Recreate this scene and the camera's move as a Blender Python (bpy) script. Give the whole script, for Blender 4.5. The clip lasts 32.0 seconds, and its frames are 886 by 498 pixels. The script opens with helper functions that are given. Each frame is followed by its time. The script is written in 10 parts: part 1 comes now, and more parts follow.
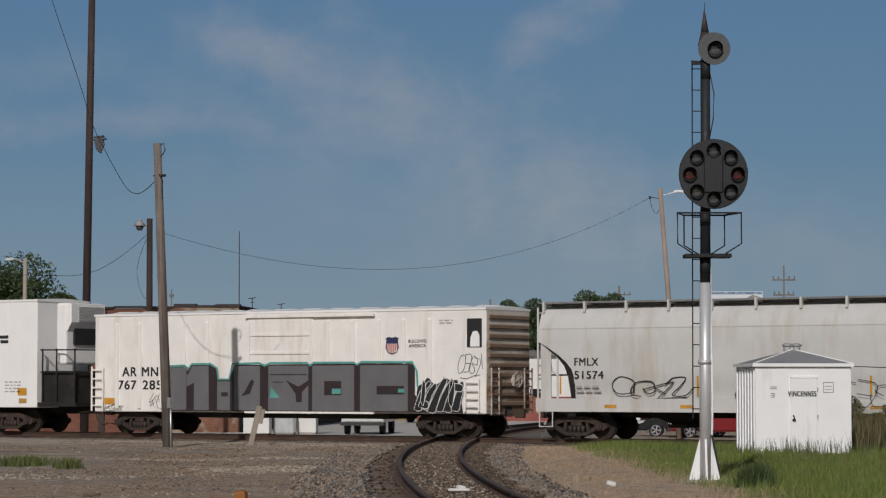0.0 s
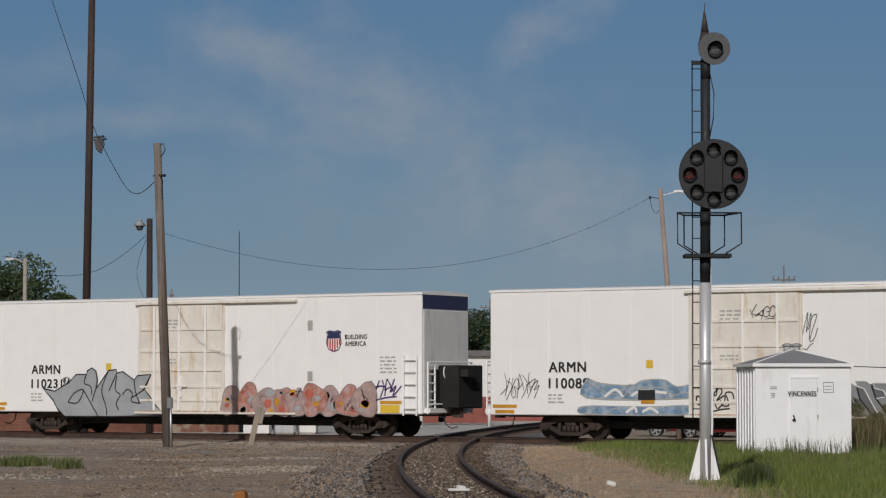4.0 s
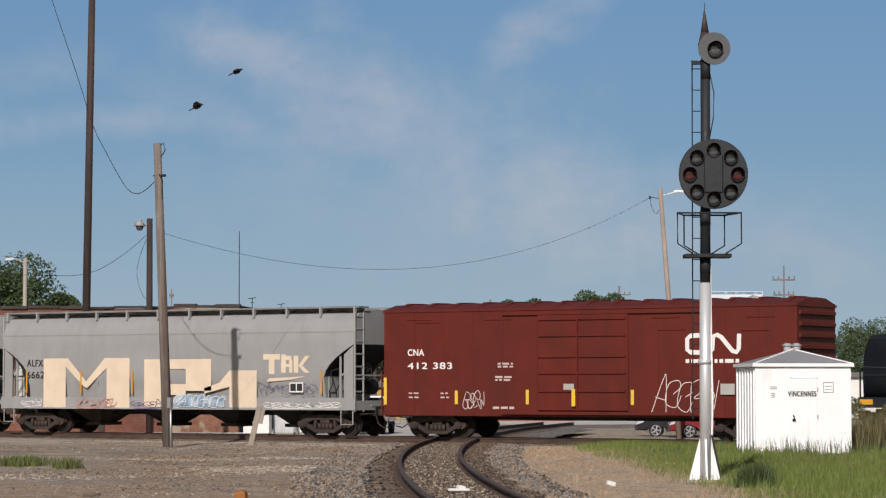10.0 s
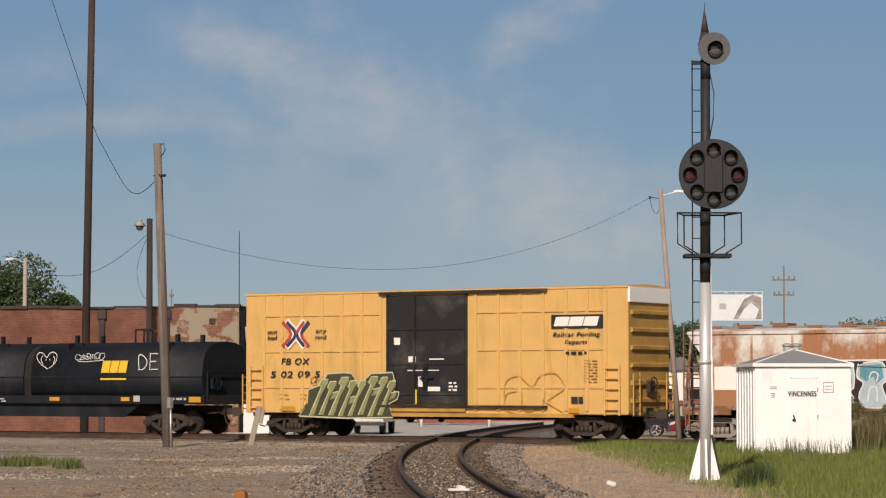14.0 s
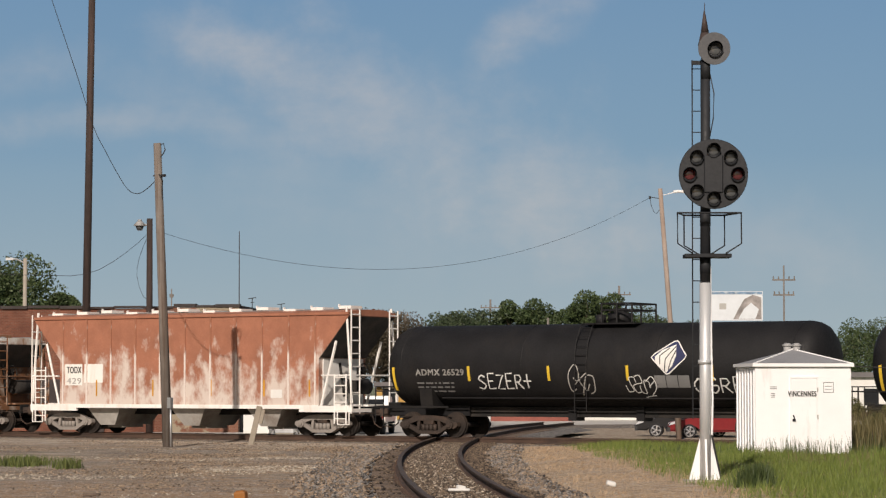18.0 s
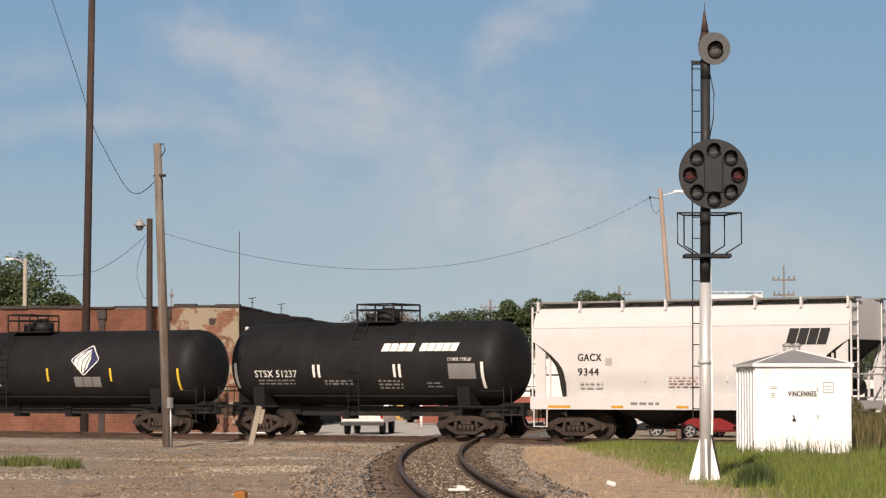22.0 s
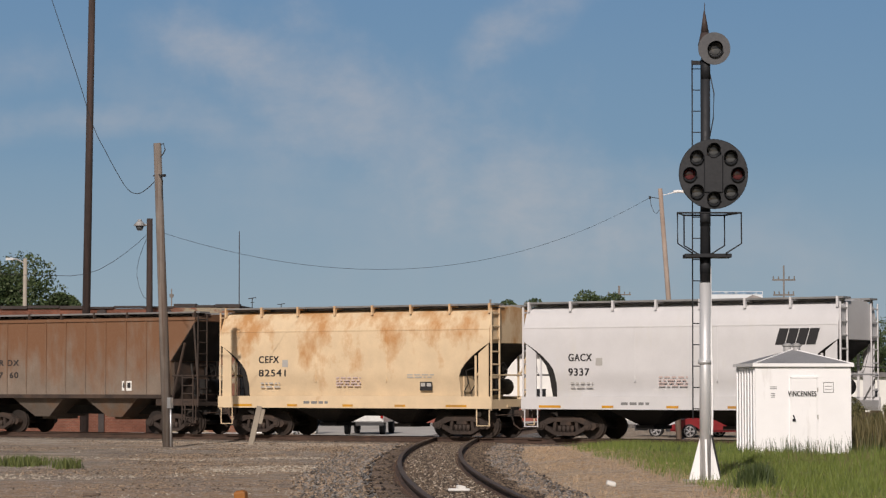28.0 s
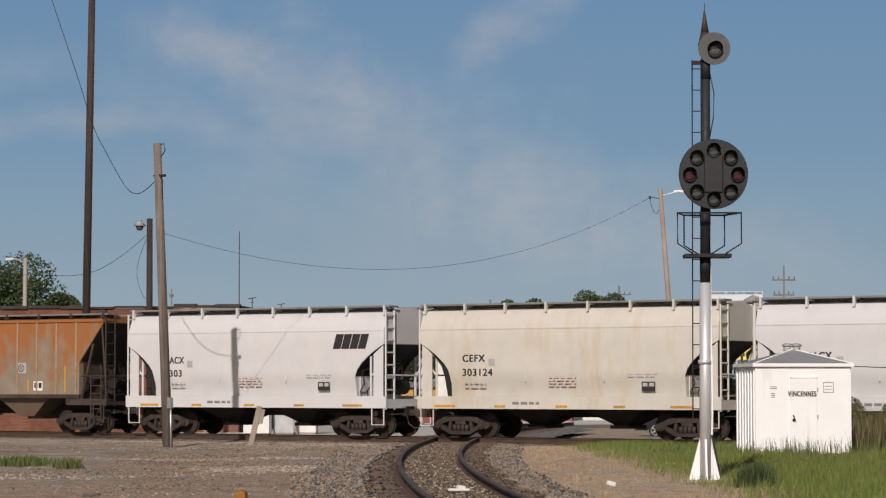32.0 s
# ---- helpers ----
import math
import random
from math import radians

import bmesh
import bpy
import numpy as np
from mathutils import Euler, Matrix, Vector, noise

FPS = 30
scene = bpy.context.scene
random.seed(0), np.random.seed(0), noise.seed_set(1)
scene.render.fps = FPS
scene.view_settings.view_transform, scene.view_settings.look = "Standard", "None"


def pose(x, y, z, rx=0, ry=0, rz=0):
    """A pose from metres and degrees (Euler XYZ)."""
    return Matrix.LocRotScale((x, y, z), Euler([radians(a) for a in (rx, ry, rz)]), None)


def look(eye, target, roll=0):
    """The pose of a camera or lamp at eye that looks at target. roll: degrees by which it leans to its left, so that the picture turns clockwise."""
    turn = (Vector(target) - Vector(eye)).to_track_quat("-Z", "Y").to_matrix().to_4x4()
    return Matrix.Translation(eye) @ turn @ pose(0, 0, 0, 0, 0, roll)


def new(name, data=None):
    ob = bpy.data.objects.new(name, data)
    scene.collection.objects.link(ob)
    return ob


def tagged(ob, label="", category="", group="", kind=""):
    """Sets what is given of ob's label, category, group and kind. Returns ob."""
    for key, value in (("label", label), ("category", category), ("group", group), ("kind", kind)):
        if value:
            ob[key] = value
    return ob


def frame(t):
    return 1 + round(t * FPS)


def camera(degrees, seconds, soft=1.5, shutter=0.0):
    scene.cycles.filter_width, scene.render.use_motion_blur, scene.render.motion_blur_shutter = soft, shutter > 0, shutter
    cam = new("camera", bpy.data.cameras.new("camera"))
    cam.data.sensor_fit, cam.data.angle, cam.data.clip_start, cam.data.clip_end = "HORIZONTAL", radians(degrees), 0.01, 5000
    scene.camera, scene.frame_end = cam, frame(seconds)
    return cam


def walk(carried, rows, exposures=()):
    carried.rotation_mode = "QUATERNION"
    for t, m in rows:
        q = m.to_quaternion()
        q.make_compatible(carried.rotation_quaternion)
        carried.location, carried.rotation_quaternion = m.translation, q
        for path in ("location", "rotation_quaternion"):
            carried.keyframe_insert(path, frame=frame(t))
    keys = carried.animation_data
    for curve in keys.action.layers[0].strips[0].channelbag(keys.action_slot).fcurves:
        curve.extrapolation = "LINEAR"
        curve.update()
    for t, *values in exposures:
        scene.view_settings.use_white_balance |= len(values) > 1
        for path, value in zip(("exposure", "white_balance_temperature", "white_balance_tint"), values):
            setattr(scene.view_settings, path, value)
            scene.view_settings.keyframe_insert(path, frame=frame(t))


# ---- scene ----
# ---- camera ----
cam = camera(19.53, 32.0, soft=1.27)
EYE = (47.52, -76.12, 1.77)
VIEW = pose(*EYE, 93.05, 0, 32.5)
walk(cam, [(0.0, VIEW), (32.0, VIEW)], exposures=[
    (0.0, -0.53, 6720, 10), (6.0, -0.52, 6720, 10), (7.0, -0.5, 6720, 10), (8.0, -0.14, 6720, 10), (9.0, -0.14, 6858, 11), (10.0, 0.14, 6936, 12),
    (11.0, 0.26, 7742, 15), (12.0, 0.56, 8210, 17), (13.0, 0.6, 8288, 17), (13.6, 0.45, 8054, 17), (14.0, 0.12, 7860, 15), (14.5, 0.02, 7756, 14), (17.0, 0.14, 7800, 15), (18.0, 0.12, 7650, 13), (19.0, 0.18, 7950, 14), (19.5, 0.22, 8100, 16),
    (20.0, 0.54, 8210, 17), (21.0, 0.58, 8210, 17), (22.0, 0.42, 8132, 16), (22.5, 0.12, 7944, 15), (23.0, 0.0, 7456, 14), (24.0, -0.14, 7378, 14), (25.0, -0.16, 7300, 14), (28.0, -0.04, 7284, 14), (32.0, -0.04, 7284, 14)])

# ---- world and sun ----
SUN_FROM = Vector((0.367 * 0.848, -0.930 * 0.848, 0.530))
world = bpy.data.worlds.new("world")
scene.world = world
world.use_nodes = True
wn = world.node_tree.nodes
sky = wn.new("ShaderNodeTexSky")
sky.sky_type = 'NISHITA'
sky.sun_disc = False
sky.sun_elevation = radians(32)
sky.sun_rotation = math.atan2(SUN_FROM.x, SUN_FROM.y)
sky.air_density, sky.dust_density, sky.ozone_density = 1.0, 1.2, 1.6
wn["Background"].inputs[1].default_value = 0.044
world.node_tree.links.new(sky.outputs[0], wn["Background"].inputs[0])
sun_data = bpy.data.lights.new("sun", 'SUN')
sun_data.energy, sun_data.angle, sun_data.color = 3.45, radians(0.53), (0.99, 0.96, 0.955)
sun = new("sun", sun_data)
sun.matrix_world = look(SUN_FROM * 100, (0, 0, 0))


# ---- materials ----
def node_mat(name):
    m = bpy.data.materials.new(name)
    m.use_nodes = True
    nt = m.node_tree
    return m, nt, nt.nodes["Principled BSDF"]


def link(nt, a, b):
    nt.links.new(a, b)


def mix_col(nt, fac, a, b):
    n = nt.nodes.new("ShaderNodeMix")
    n.data_type = 'RGBA'
    for k, val in ((0, fac), (6, a), (7, b)):
        if isinstance(val, (int, float)):
            n.inputs[k].default_value = val
        elif isinstance(val, tuple):
            n.inputs[k].default_value = (*val, 1)
        else:
            link(nt, val, n.inputs[k])
    return n.outputs[2]


def noise_tex(nt, vec, scale, detail=4.0, rough=0.55):
    n = nt.nodes.new("ShaderNodeTexNoise")
    n.inputs["Scale"].default_value = scale
    n.inputs["Detail"].default_value = detail
    n.inputs["Roughness"].default_value = rough
    link(nt, vec, n.inputs["Vector"])
    return n.outputs[0]


def ramp(nt, val, lo, hi, a=0.0, b=1.0):
    n = nt.nodes.new("ShaderNodeMapRange")
    n.inputs[1].default_value, n.inputs[2].default_value = lo, hi
    n.inputs[3].default_value, n.inputs[4].default_value = a, b
    link(nt, val, n.inputs[0])
    return n.outputs[0]


def math_node(nt, op, a, b):
    n = nt.nodes.new("ShaderNodeMath")
    n.operation = op
    for k, val in ((0, a), (1, b)):
        if isinstance(val, (int, float)):
            n.inputs[k].default_value = val
        else:
            link(nt, val, n.inputs[k])
    return n.outputs[0]


def coords(nt, stretch=(1, 1, 1), kind="Object"):
    tc = nt.nodes.new("ShaderNodeTexCoord")
    mp = nt.nodes.new("ShaderNodeMapping")
    mp.inputs["Scale"].default_value = stretch
    link(nt, tc.outputs[kind], mp.inputs["Vector"])
    return mp.outputs[0]


def surf(name, col, rough=0.6, metal=0.0, var=0.15, scale=1.3, bump=0.02, dirt=None, dirt_amt=0.0, dirt_scale=0.7,
         streak=(1, 1, 1), fine=18.0, zfade=None, vary=0.0, spec=0.5, hard=None):
    """A weathered surface: two scales of variation, and a stain or rust layer with its own shape."""
    m, nt, b = node_mat(name)
    vec = coords(nt)
    big, small = noise_tex(nt, vec, scale), noise_tex(nt, vec, fine, 3)
    lo = tuple(c * (1 - var) for c in col)
    hi = tuple(min(1, c * (1 + var)) for c in col)
    c = mix_col(nt, ramp(nt, big, 0.3, 0.7), lo, hi)
    c = mix_col(nt, ramp(nt, small, 0.35, 0.75, 0.0, var), c, tuple(x * 0.55 for x in col))
    if dirt:
        vec2 = coords(nt, streak)
        d = noise_tex(nt, vec2, dirt_scale, 6, 0.65)
        if zfade:
            sep = nt.nodes.new("ShaderNodeSeparateXYZ")
            link(nt, coords(nt), sep.inputs[0])
            grow = ramp(nt, sep.outputs[2], zfade[0], zfade[1], -0.22, 0.22)
            d = math_node(nt, 'ADD', d, grow)
        mask = ramp(nt, d, hard - 0.09, hard + 0.09) if hard else ramp(nt, d, 0.62 - dirt_amt * 0.32, 0.72 - dirt_amt * 0.1)
        c = mix_col(nt, math_node(nt, 'MULTIPLY', mask, 0.9), c, dirt)
    if vary:
        info = nt.nodes.new("ShaderNodeObjectInfo")
        c = mix_col(nt, ramp(nt, info.outputs["Random"], 0, 1, 0, vary), c, tuple(x * 0.4 for x in col))
    link(nt, c, b.inputs["Base Color"])
    b.inputs["Metallic"].default_value = metal
    b.inputs["Specular IOR Level"].default_value = spec
    link(nt, ramp(nt, small, 0.3, 0.7, max(0.05, rough - 0.1), min(1, rough + 0.12)), b.inputs["Roughness"])
    if bump:
        bp = nt.nodes.new("ShaderNodeBump")
        bp.inputs["Strength"].default_value = 0.5
        bp.inputs["Distance"].default_value = bump
        link(nt, small, bp.inputs["Height"])
        link(nt, bp.outputs[0], b.inputs["Normal"])
    return m


M_white_clean = surf("white_car_paint", (0.885, 0.88, 0.87), 0.45, var=0.02, bump=0.004, dirt=(0.82, 0.81, 0.79), dirt_amt=0.12, streak=(2.5, 1, 0.35))
M_white_old = surf("aged_white_paint", (0.86, 0.835, 0.80), 0.55, var=0.05, bump=0.005, dirt=(0.72, 0.655, 0.58), dirt_amt=0.28, streak=(2.2, 1, 0.3))
M_white_door = surf("stained_white_door", (0.77, 0.73, 0.66), 0.55, var=0.08, bump=0.005, dirt=(0.60, 0.46, 0.32), dirt_amt=0.28, streak=(2.0, 1, 0.5), dirt_scale=1.2)
M_grey_hop = surf("pale_grey_hopper_paint", (0.60, 0.595, 0.58), 0.5, var=0.04, bump=0.004, dirt=(0.50, 0.46, 0.40), dirt_amt=0.3, streak=(1.6, 1, 0.25))
M_grey_hop2 = surf("light_grey_hopper_paint", (0.60, 0.60, 0.575), 0.5, var=0.035, bump=0.004, dirt=(0.52, 0.49, 0.43), dirt_amt=0.1, streak=(1.6, 1, 0.25))
M_grey_dark = surf("mid_grey_hopper_paint", (0.30, 0.30, 0.30), 0.55, var=0.06, bump=0.004, dirt=(0.265, 0.26, 0.255), dirt_amt=0.35, streak=(1.6, 1, 0.25))
M_white_hop = surf("white_hopper_paint", (0.625, 0.622, 0.632), 0.48, var=0.04, bump=0.004, dirt=(0.61, 0.60, 0.58), dirt_amt=0.15, streak=(1.6, 1, 0.3))
M_cream_hop = surf("cream_hopper_paint", (0.60, 0.575, 0.52), 0.5, var=0.05, bump=0.004, dirt=(0.55, 0.47, 0.36), dirt_amt=0.28, streak=(1.6, 1, 0.3))
M_tan_hop = surf("rust_stained_tan_paint", (0.70, 0.545, 0.36), 0.6, var=0.08, bump=0.006, dirt=(0.49, 0.24, 0.085), dirt_amt=0.36, dirt_scale=1.1, streak=(0.9, 1, 0.55), zfade=(0.6, 5.6))
M_rust_hop = surf("rusted_grey_paint", (0.255, 0.205, 0.155), 0.75, var=0.16, bump=0.008, dirt=(0.335, 0.115, 0.028), dirt_amt=0.6, streak=(1.3, 1, 0.5), zfade=(0.9, 4.3), dirt_scale=1.5)
M_rust_bay = surf("grimy_discharge_bay_paint", (0.13, 0.105, 0.085), 0.8, var=0.2, bump=0.006, dirt=(0.16, 0.08, 0.04), dirt_amt=0.4)
M_tan_rib = surf("weathered_tan_rib_paint", (0.355, 0.265, 0.175), 0.75, var=0.15, bump=0.004, dirt=(0.30, 0.12, 0.04), dirt_amt=0.4, dirt_scale=2.0)
M_rust_hop2 = surf("heavily_rusted_paint", (0.21, 0.165, 0.13), 0.75, var=0.14, bump=0.008, dirt=(0.185, 0.085, 0.04), dirt_amt=0.6, streak=(1.4, 1, 0.45), zfade=(0.8, 3.9))
M_pink_hop = surf("faded_red_paint_with_white_dust", (0.36, 0.145, 0.088), 0.75, var=0.16, bump=0.006, dirt=(0.66, 0.585, 0.53), dirt_amt=0.42, dirt_scale=1.3, streak=(1.2, 1, 0.75), zfade=(5.0, 0.6))
M_rust_frame = surf("rust_brown_frame_paint", (0.21, 0.095, 0.045), 0.75, var=0.2, bump=0.005, dirt=(0.42, 0.37, 0.32), dirt_amt=0.35, dirt_scale=2.0)
M_pink_rib = surf("chipped_red_rib_paint", (0.33, 0.135, 0.08), 0.75, var=0.13, bump=0.006, dirt=(0.76, 0.70, 0.65), dirt_scale=2.6, streak=(1, 1, 0.5), zfade=(4.6, 1.2), hard=0.5)
M_srlx_hop = surf("flaking_white_over_rust", (0.70, 0.68, 0.64), 0.7, var=0.08, bump=0.006, dirt=(0.33, 0.112, 0.022), dirt_amt=0.85, dirt_scale=1.1, streak=(0.8, 1, 0.5), zfade=(4.3, 0.5), hard=0.42)
M_red_box = surf("oxide_red_boxcar_paint", (0.122, 0.0185, 0.012), 0.5, var=0.12, bump=0.004, dirt=(0.085, 0.018, 0.012), dirt_amt=0.4, streak=(2, 1, 0.3), spec=0.3)
M_yellow_box = surf("yellow_boxcar_paint", (0.66, 0.403, 0.143), 0.5, var=0.06, bump=0.004, dirt=(0.48, 0.29, 0.09), dirt_amt=0.3, streak=(2, 1, 0.3))
M_brown_box = surf("brown_yellow_end_paint", (0.50, 0.29, 0.075), 0.55, var=0.1, bump=0.004, dirt=(0.30, 0.17, 0.05), dirt_amt=0.4)
M_black_car = surf("black_car_paint", (0.0125, 0.0155, 0.021), 0.6, var=0.25, bump=0.003, dirt=(0.028, 0.029, 0.032), dirt_amt=0.25, streak=(1, 1, 0.6), spec=0.2)
M_black_tank = surf("satin_black_tank_paint", (0.0140, 0.0138, 0.0150), 0.6, var=0.25, bump=0.003, dirt=(0.022, 0.020, 0.019), dirt_amt=0.3, streak=(1, 1, 0.5), spec=0.25)
M_black_door = surf("black_plug_door_paint", (0.016, 0.0165, 0.018), 0.5, var=0.2, bump=0.003, dirt=(0.07, 0.065, 0.06), dirt_amt=0.3)
M_truck = surf("grimy_cast_steel", (0.046, 0.033, 0.027), 0.8, 0.1, var=0.3, bump=0.01, dirt=(0.105, 0.064, 0.044), dirt_amt=0.45)
M_wheel = surf("dark_wheel_steel", (0.030, 0.024, 0.021), 0.7, 0.3, var=0.3, bump=0.006, dirt=(0.06, 0.042, 0.032), dirt_amt=0.5)
M_under = surf("black_underframe", (0.012, 0.011, 0.0105), 0.8, var=0.3, bump=0.006, dirt=(0.035, 0.028, 0.023), dirt_amt=0.4)
M_rusty_end = surf("rust_stained_corrugated_end", (0.64, 0.59, 0.52), 0.65, var=0.12, bump=0.006, dirt=(0.19, 0.11, 0.065), dirt_amt=0.5, streak=(0.6, 0.6, 1.6), zfade=(4.4, 0.6))
M_dust = surf("dust_coated_steel", (0.40, 0.38, 0.35), 0.85, var=0.2, bump=0.006, dirt=(0.22, 0.18, 0.15), dirt_amt=0.4)
M_runner = surf("galvanised_walkway", (0.25, 0.25, 0.25), 0.6, 0.3, var=0.2)
M_mark_black = surf("black_stencil", (0.022, 0.022, 0.024), 0.6, var=0.1, bump=0)
M_mark_white = surf("white_stencil", (0.78, 0.77, 0.74), 0.6, var=0.05, bump=0)
M_mark_yellow = surf("yellow_stencil", (0.75, 0.50, 0.05), 0.5, var=0.05, bump=0)
M_reflect = surf("amber_reflector_tape", (0.62, 0.30, 0.03), 0.35, var=0.15, bump=0, dirt=(0.35, 0.2, 0.08), dirt_amt=0.3)
M_faint = surf("faded_stencil", (0.42, 0.41, 0.39), 0.6, var=0.1, bump=0)
M_faint_dark = surf("faded_stencil_on_dark", (0.20, 0.20, 0.20), 0.6, var=0.1, bump=0)
M_faint_red = surf("faded_red_stencil", (0.58, 0.46, 0.435), 0.6, var=0.1, bump=0)
M_red_mark = surf("red_emblem_paint", (0.45, 0.06, 0.05), 0.5, var=0.05, bump=0)
M_blue_mark = surf("blue_emblem_paint", (0.03, 0.037, 0.10), 0.5, var=0.05, bump=0)


# ---- mesh helpers ----
def box(bm, x0, x1, y0, y1, z0, z1, m=None):
    vs = [bm.verts.new((x, y, z)) for x in (x0, x1) for y in (y0, y1) for z in (z0, z1)]
    if m is not None:
        for v in vs:
            v.co = m @ v.co
    for f in ((0, 1, 3, 2), (4, 6, 7, 5), (0, 4, 5, 1), (2, 3, 7, 6), (0, 2, 6, 4), (1, 5, 7, 3)):
        bm.faces.new([vs[i] for i in f])
    return vs


def rod(bm, a, b, r, n=6, r2=None):
    """A round bar from a to b."""
    a, b = Vector(a), Vector(b)
    d = (b - a)
    q = d.to_track_quat("Z", "Y")
    r2 = r if r2 is None else r2
    rings = []
    for p, rr in ((a, r), (b, r2)):
        rings.append([bm.verts.new(p + q @ Vector((rr * math.cos(2 * math.pi * i / n), rr * math.sin(2 * math.pi * i / n), 0))) for i in range(n)])
    for i in range(n):
        j = (i + 1) % n
        f = bm.faces.new((rings[0][i], rings[0][j], rings[1][j], rings[1][i]))
        f.smooth = n > 6
    bm.faces.new(rings[0][::-1])
    bm.faces.new(rings[1])


def tube(bm, pts, r, n=5):
    """One bent round bar through the points."""
    pts = [Vector(p) for p in pts]
    rings = []
    for i, p in enumerate(pts):
        d = pts[min(i + 1, len(pts) - 1)] - pts[max(i - 1, 0)]
        q = d.to_track_quat("Z", "Y")
        rings.append([bm.verts.new(p + q @ Vector((r * math.cos(2 * math.pi * k / n), r * math.sin(2 * math.pi * k / n), 0))) for k in range(n)])
    for a, b in zip(rings, rings[1:]):
        for k in range(n):
            j = (k + 1) % n
            bm.faces.new((a[k], a[j], b[j], b[k]))
    bm.faces.new(rings[0][::-1])
    bm.faces.new(rings[-1])


def prism_y(bm, outline, y0, y1):
    """An outline in x and z, pushed from y0 to y1. Outline runs counter-clockwise as seen from -y."""
    a = [bm.verts.new((x, y0, z)) for x, z in outline]
    b = [bm.verts.new((x, y1, z)) for x, z in outline]
    bm.faces.new(a)
    bm.faces.new(b[::-1])
    k = len(a)
    for i in range(k):
        j = (i + 1) % k
        bm.faces.new((a[j], a[i], b[i], b[j]))


def prism_x(bm, section, x0, x1):
    """A section in y and z, pushed from x0 to x1."""
    a = [bm.verts.new((x0, y, z)) for y, z in section]
    b = [bm.verts.new((x1, y, z)) for y, z in section]
    bm.faces.new(a[::-1])
    bm.faces.new(b)
    k = len(a)
    for i in range(k):
        j = (i + 1) % k
        bm.faces.new((a[i], a[j], b[j], b[i]))


def disc(bm, c, axis, r, depth, n=24, r2=None):
    c = Vector(c)
    ax = Vector(axis).normalized()
    rod(bm, c - ax * depth / 2, c + ax * depth / 2, r, n, r2)


def soften(bm, width=0.02, seg=1):
    bmesh.ops.bevel(bm, geom=list(bm.edges), offset=width, segments=seg, affect='EDGES', profile=0.5)


SPLIT = {"end_platform", "platform_rail", "railing", "door_frame", "end_frame", "end_rail", "lifting_loop", "bottom_fitting", "roof_trim", "hinge", "platform", "insulator_hardware", "end_sill"}


def islands(bm):
    """The connected pieces of a bmesh, each as lists of its corners' places and its faces."""
    seen, out = set(), []
    bm.verts.index_update()
    for v in bm.verts:
        if v.index in seen:
            continue
        todo, mine = [v], []
        seen.add(v.index)
        while todo:
            w = todo.pop()
            mine.append(w)
            for e in w.link_edges:
                o = e.other_vert(w)
                if o.index not in seen:
                    seen.add(o.index)
                    todo.append(o)
        at = {w.index: i for i, w in enumerate(mine)}
        faces = {f for w in mine for f in w.link_faces}
        out.append(([w.co.copy() for w in mine], [[at[w.index] for w in f.verts] for f in sorted(faces, key=lambda f: f.index)]))
    return out


def part(name, bm, material, parent=None, label="", fix=True):
    """Links a bmesh as one mesh object under a thing or a part; framework is split bar by bar."""
    if fix:
        bmesh.ops.recalc_face_normals(bm, faces=bm.faces)
    if name in SPLIT:
        bm.faces.index_update()
        made = []
        for verts, faces in islands(bm):
            me = bpy.data.meshes.new(name)
            me.from_pydata(verts, [], faces)
            made.append(part_of(name, me, material, parent, label))
        bm.free()
        return made[0]
    me = bpy.data.meshes.new(name)
    bm.to_mesh(me)
    bm.free()
    return part_of(name, me, material, parent, label)


def part_of(name, me, material, parent=None, label=""):
    if material and not me.materials:
        me.materials.append(material)
    ob = new(name, me)
    if parent:
        ob.parent = parent
    if label:
        tagged(ob, label)
    return ob


def thing(name, label, category, group="", kind="", at=(0, 0, 0), rz=0):
    ob = new(name)
    ob.empty_display_size = 0.3
    ob.matrix_basis = pose(*at, 0, 0, rz)
    return tagged(ob, label, category, group, kind)


def one_mesh(name, bm, material, label, category, group="", kind="", at=(0, 0, 0), rz=0, fix=True):
    ob = part(name, bm, material, None, "", fix)
    ob.matrix_basis = pose(*at, 0, 0, rz)
    return tagged(ob, label, category, group, kind)


def sheet_text(name, words, x0, x1, z0, z1, y, material, parent, slant=0.0, heavy=0.04):
    """Stencilled words on a car's side, fitted to a width and a height in metres."""
    cu = bpy.data.curves.new(name, 'FONT')
    cu.body = words
    cu.extrude = 0.0
    cu.shear = slant
    cu.space_character = 1.12
    tmp = bpy.data.objects.new(name, cu)
    me = bpy.data.meshes.new_from_object(tmp)
    bpy.data.objects.remove(tmp)
    co = np.empty(len(me.vertices) * 3)
    me.vertices.foreach_get("co", co)
    co = co.reshape(-1, 3)
    lo, hi = co.min(0), co.max(0)
    out = np.empty_like(co)
    out[:, 0] = x0 + (co[:, 0] - lo[0]) / (hi[0] - lo[0]) * (x1 - x0)
    out[:, 1] = y
    out[:, 2] = z0 + (co[:, 1] - lo[1]) / (hi[1] - lo[1]) * (z1 - z0)
    faces = [list(p.vertices) for p in me.polygons]
    bpy.data.meshes.remove(me)
    # stencil weight: the letters are laid on again a little to each side
    k, n = heavy * (z1 - z0), len(out)
    lay = [out + np.array((dx * k, -0.0006 * i, dz * k)) for i, (dx, dz) in enumerate(((0, 0), (-1, -0.5), (1, -0.5), (-1, 0.5), (1, 0.5)))]
    me = bpy.data.meshes.new(name)
    me.from_pydata(np.concatenate(lay).tolist(), [], [[v + n * i for v in f] for i in range(len(lay)) for f in faces])
    return part_of(name, me, material, parent)


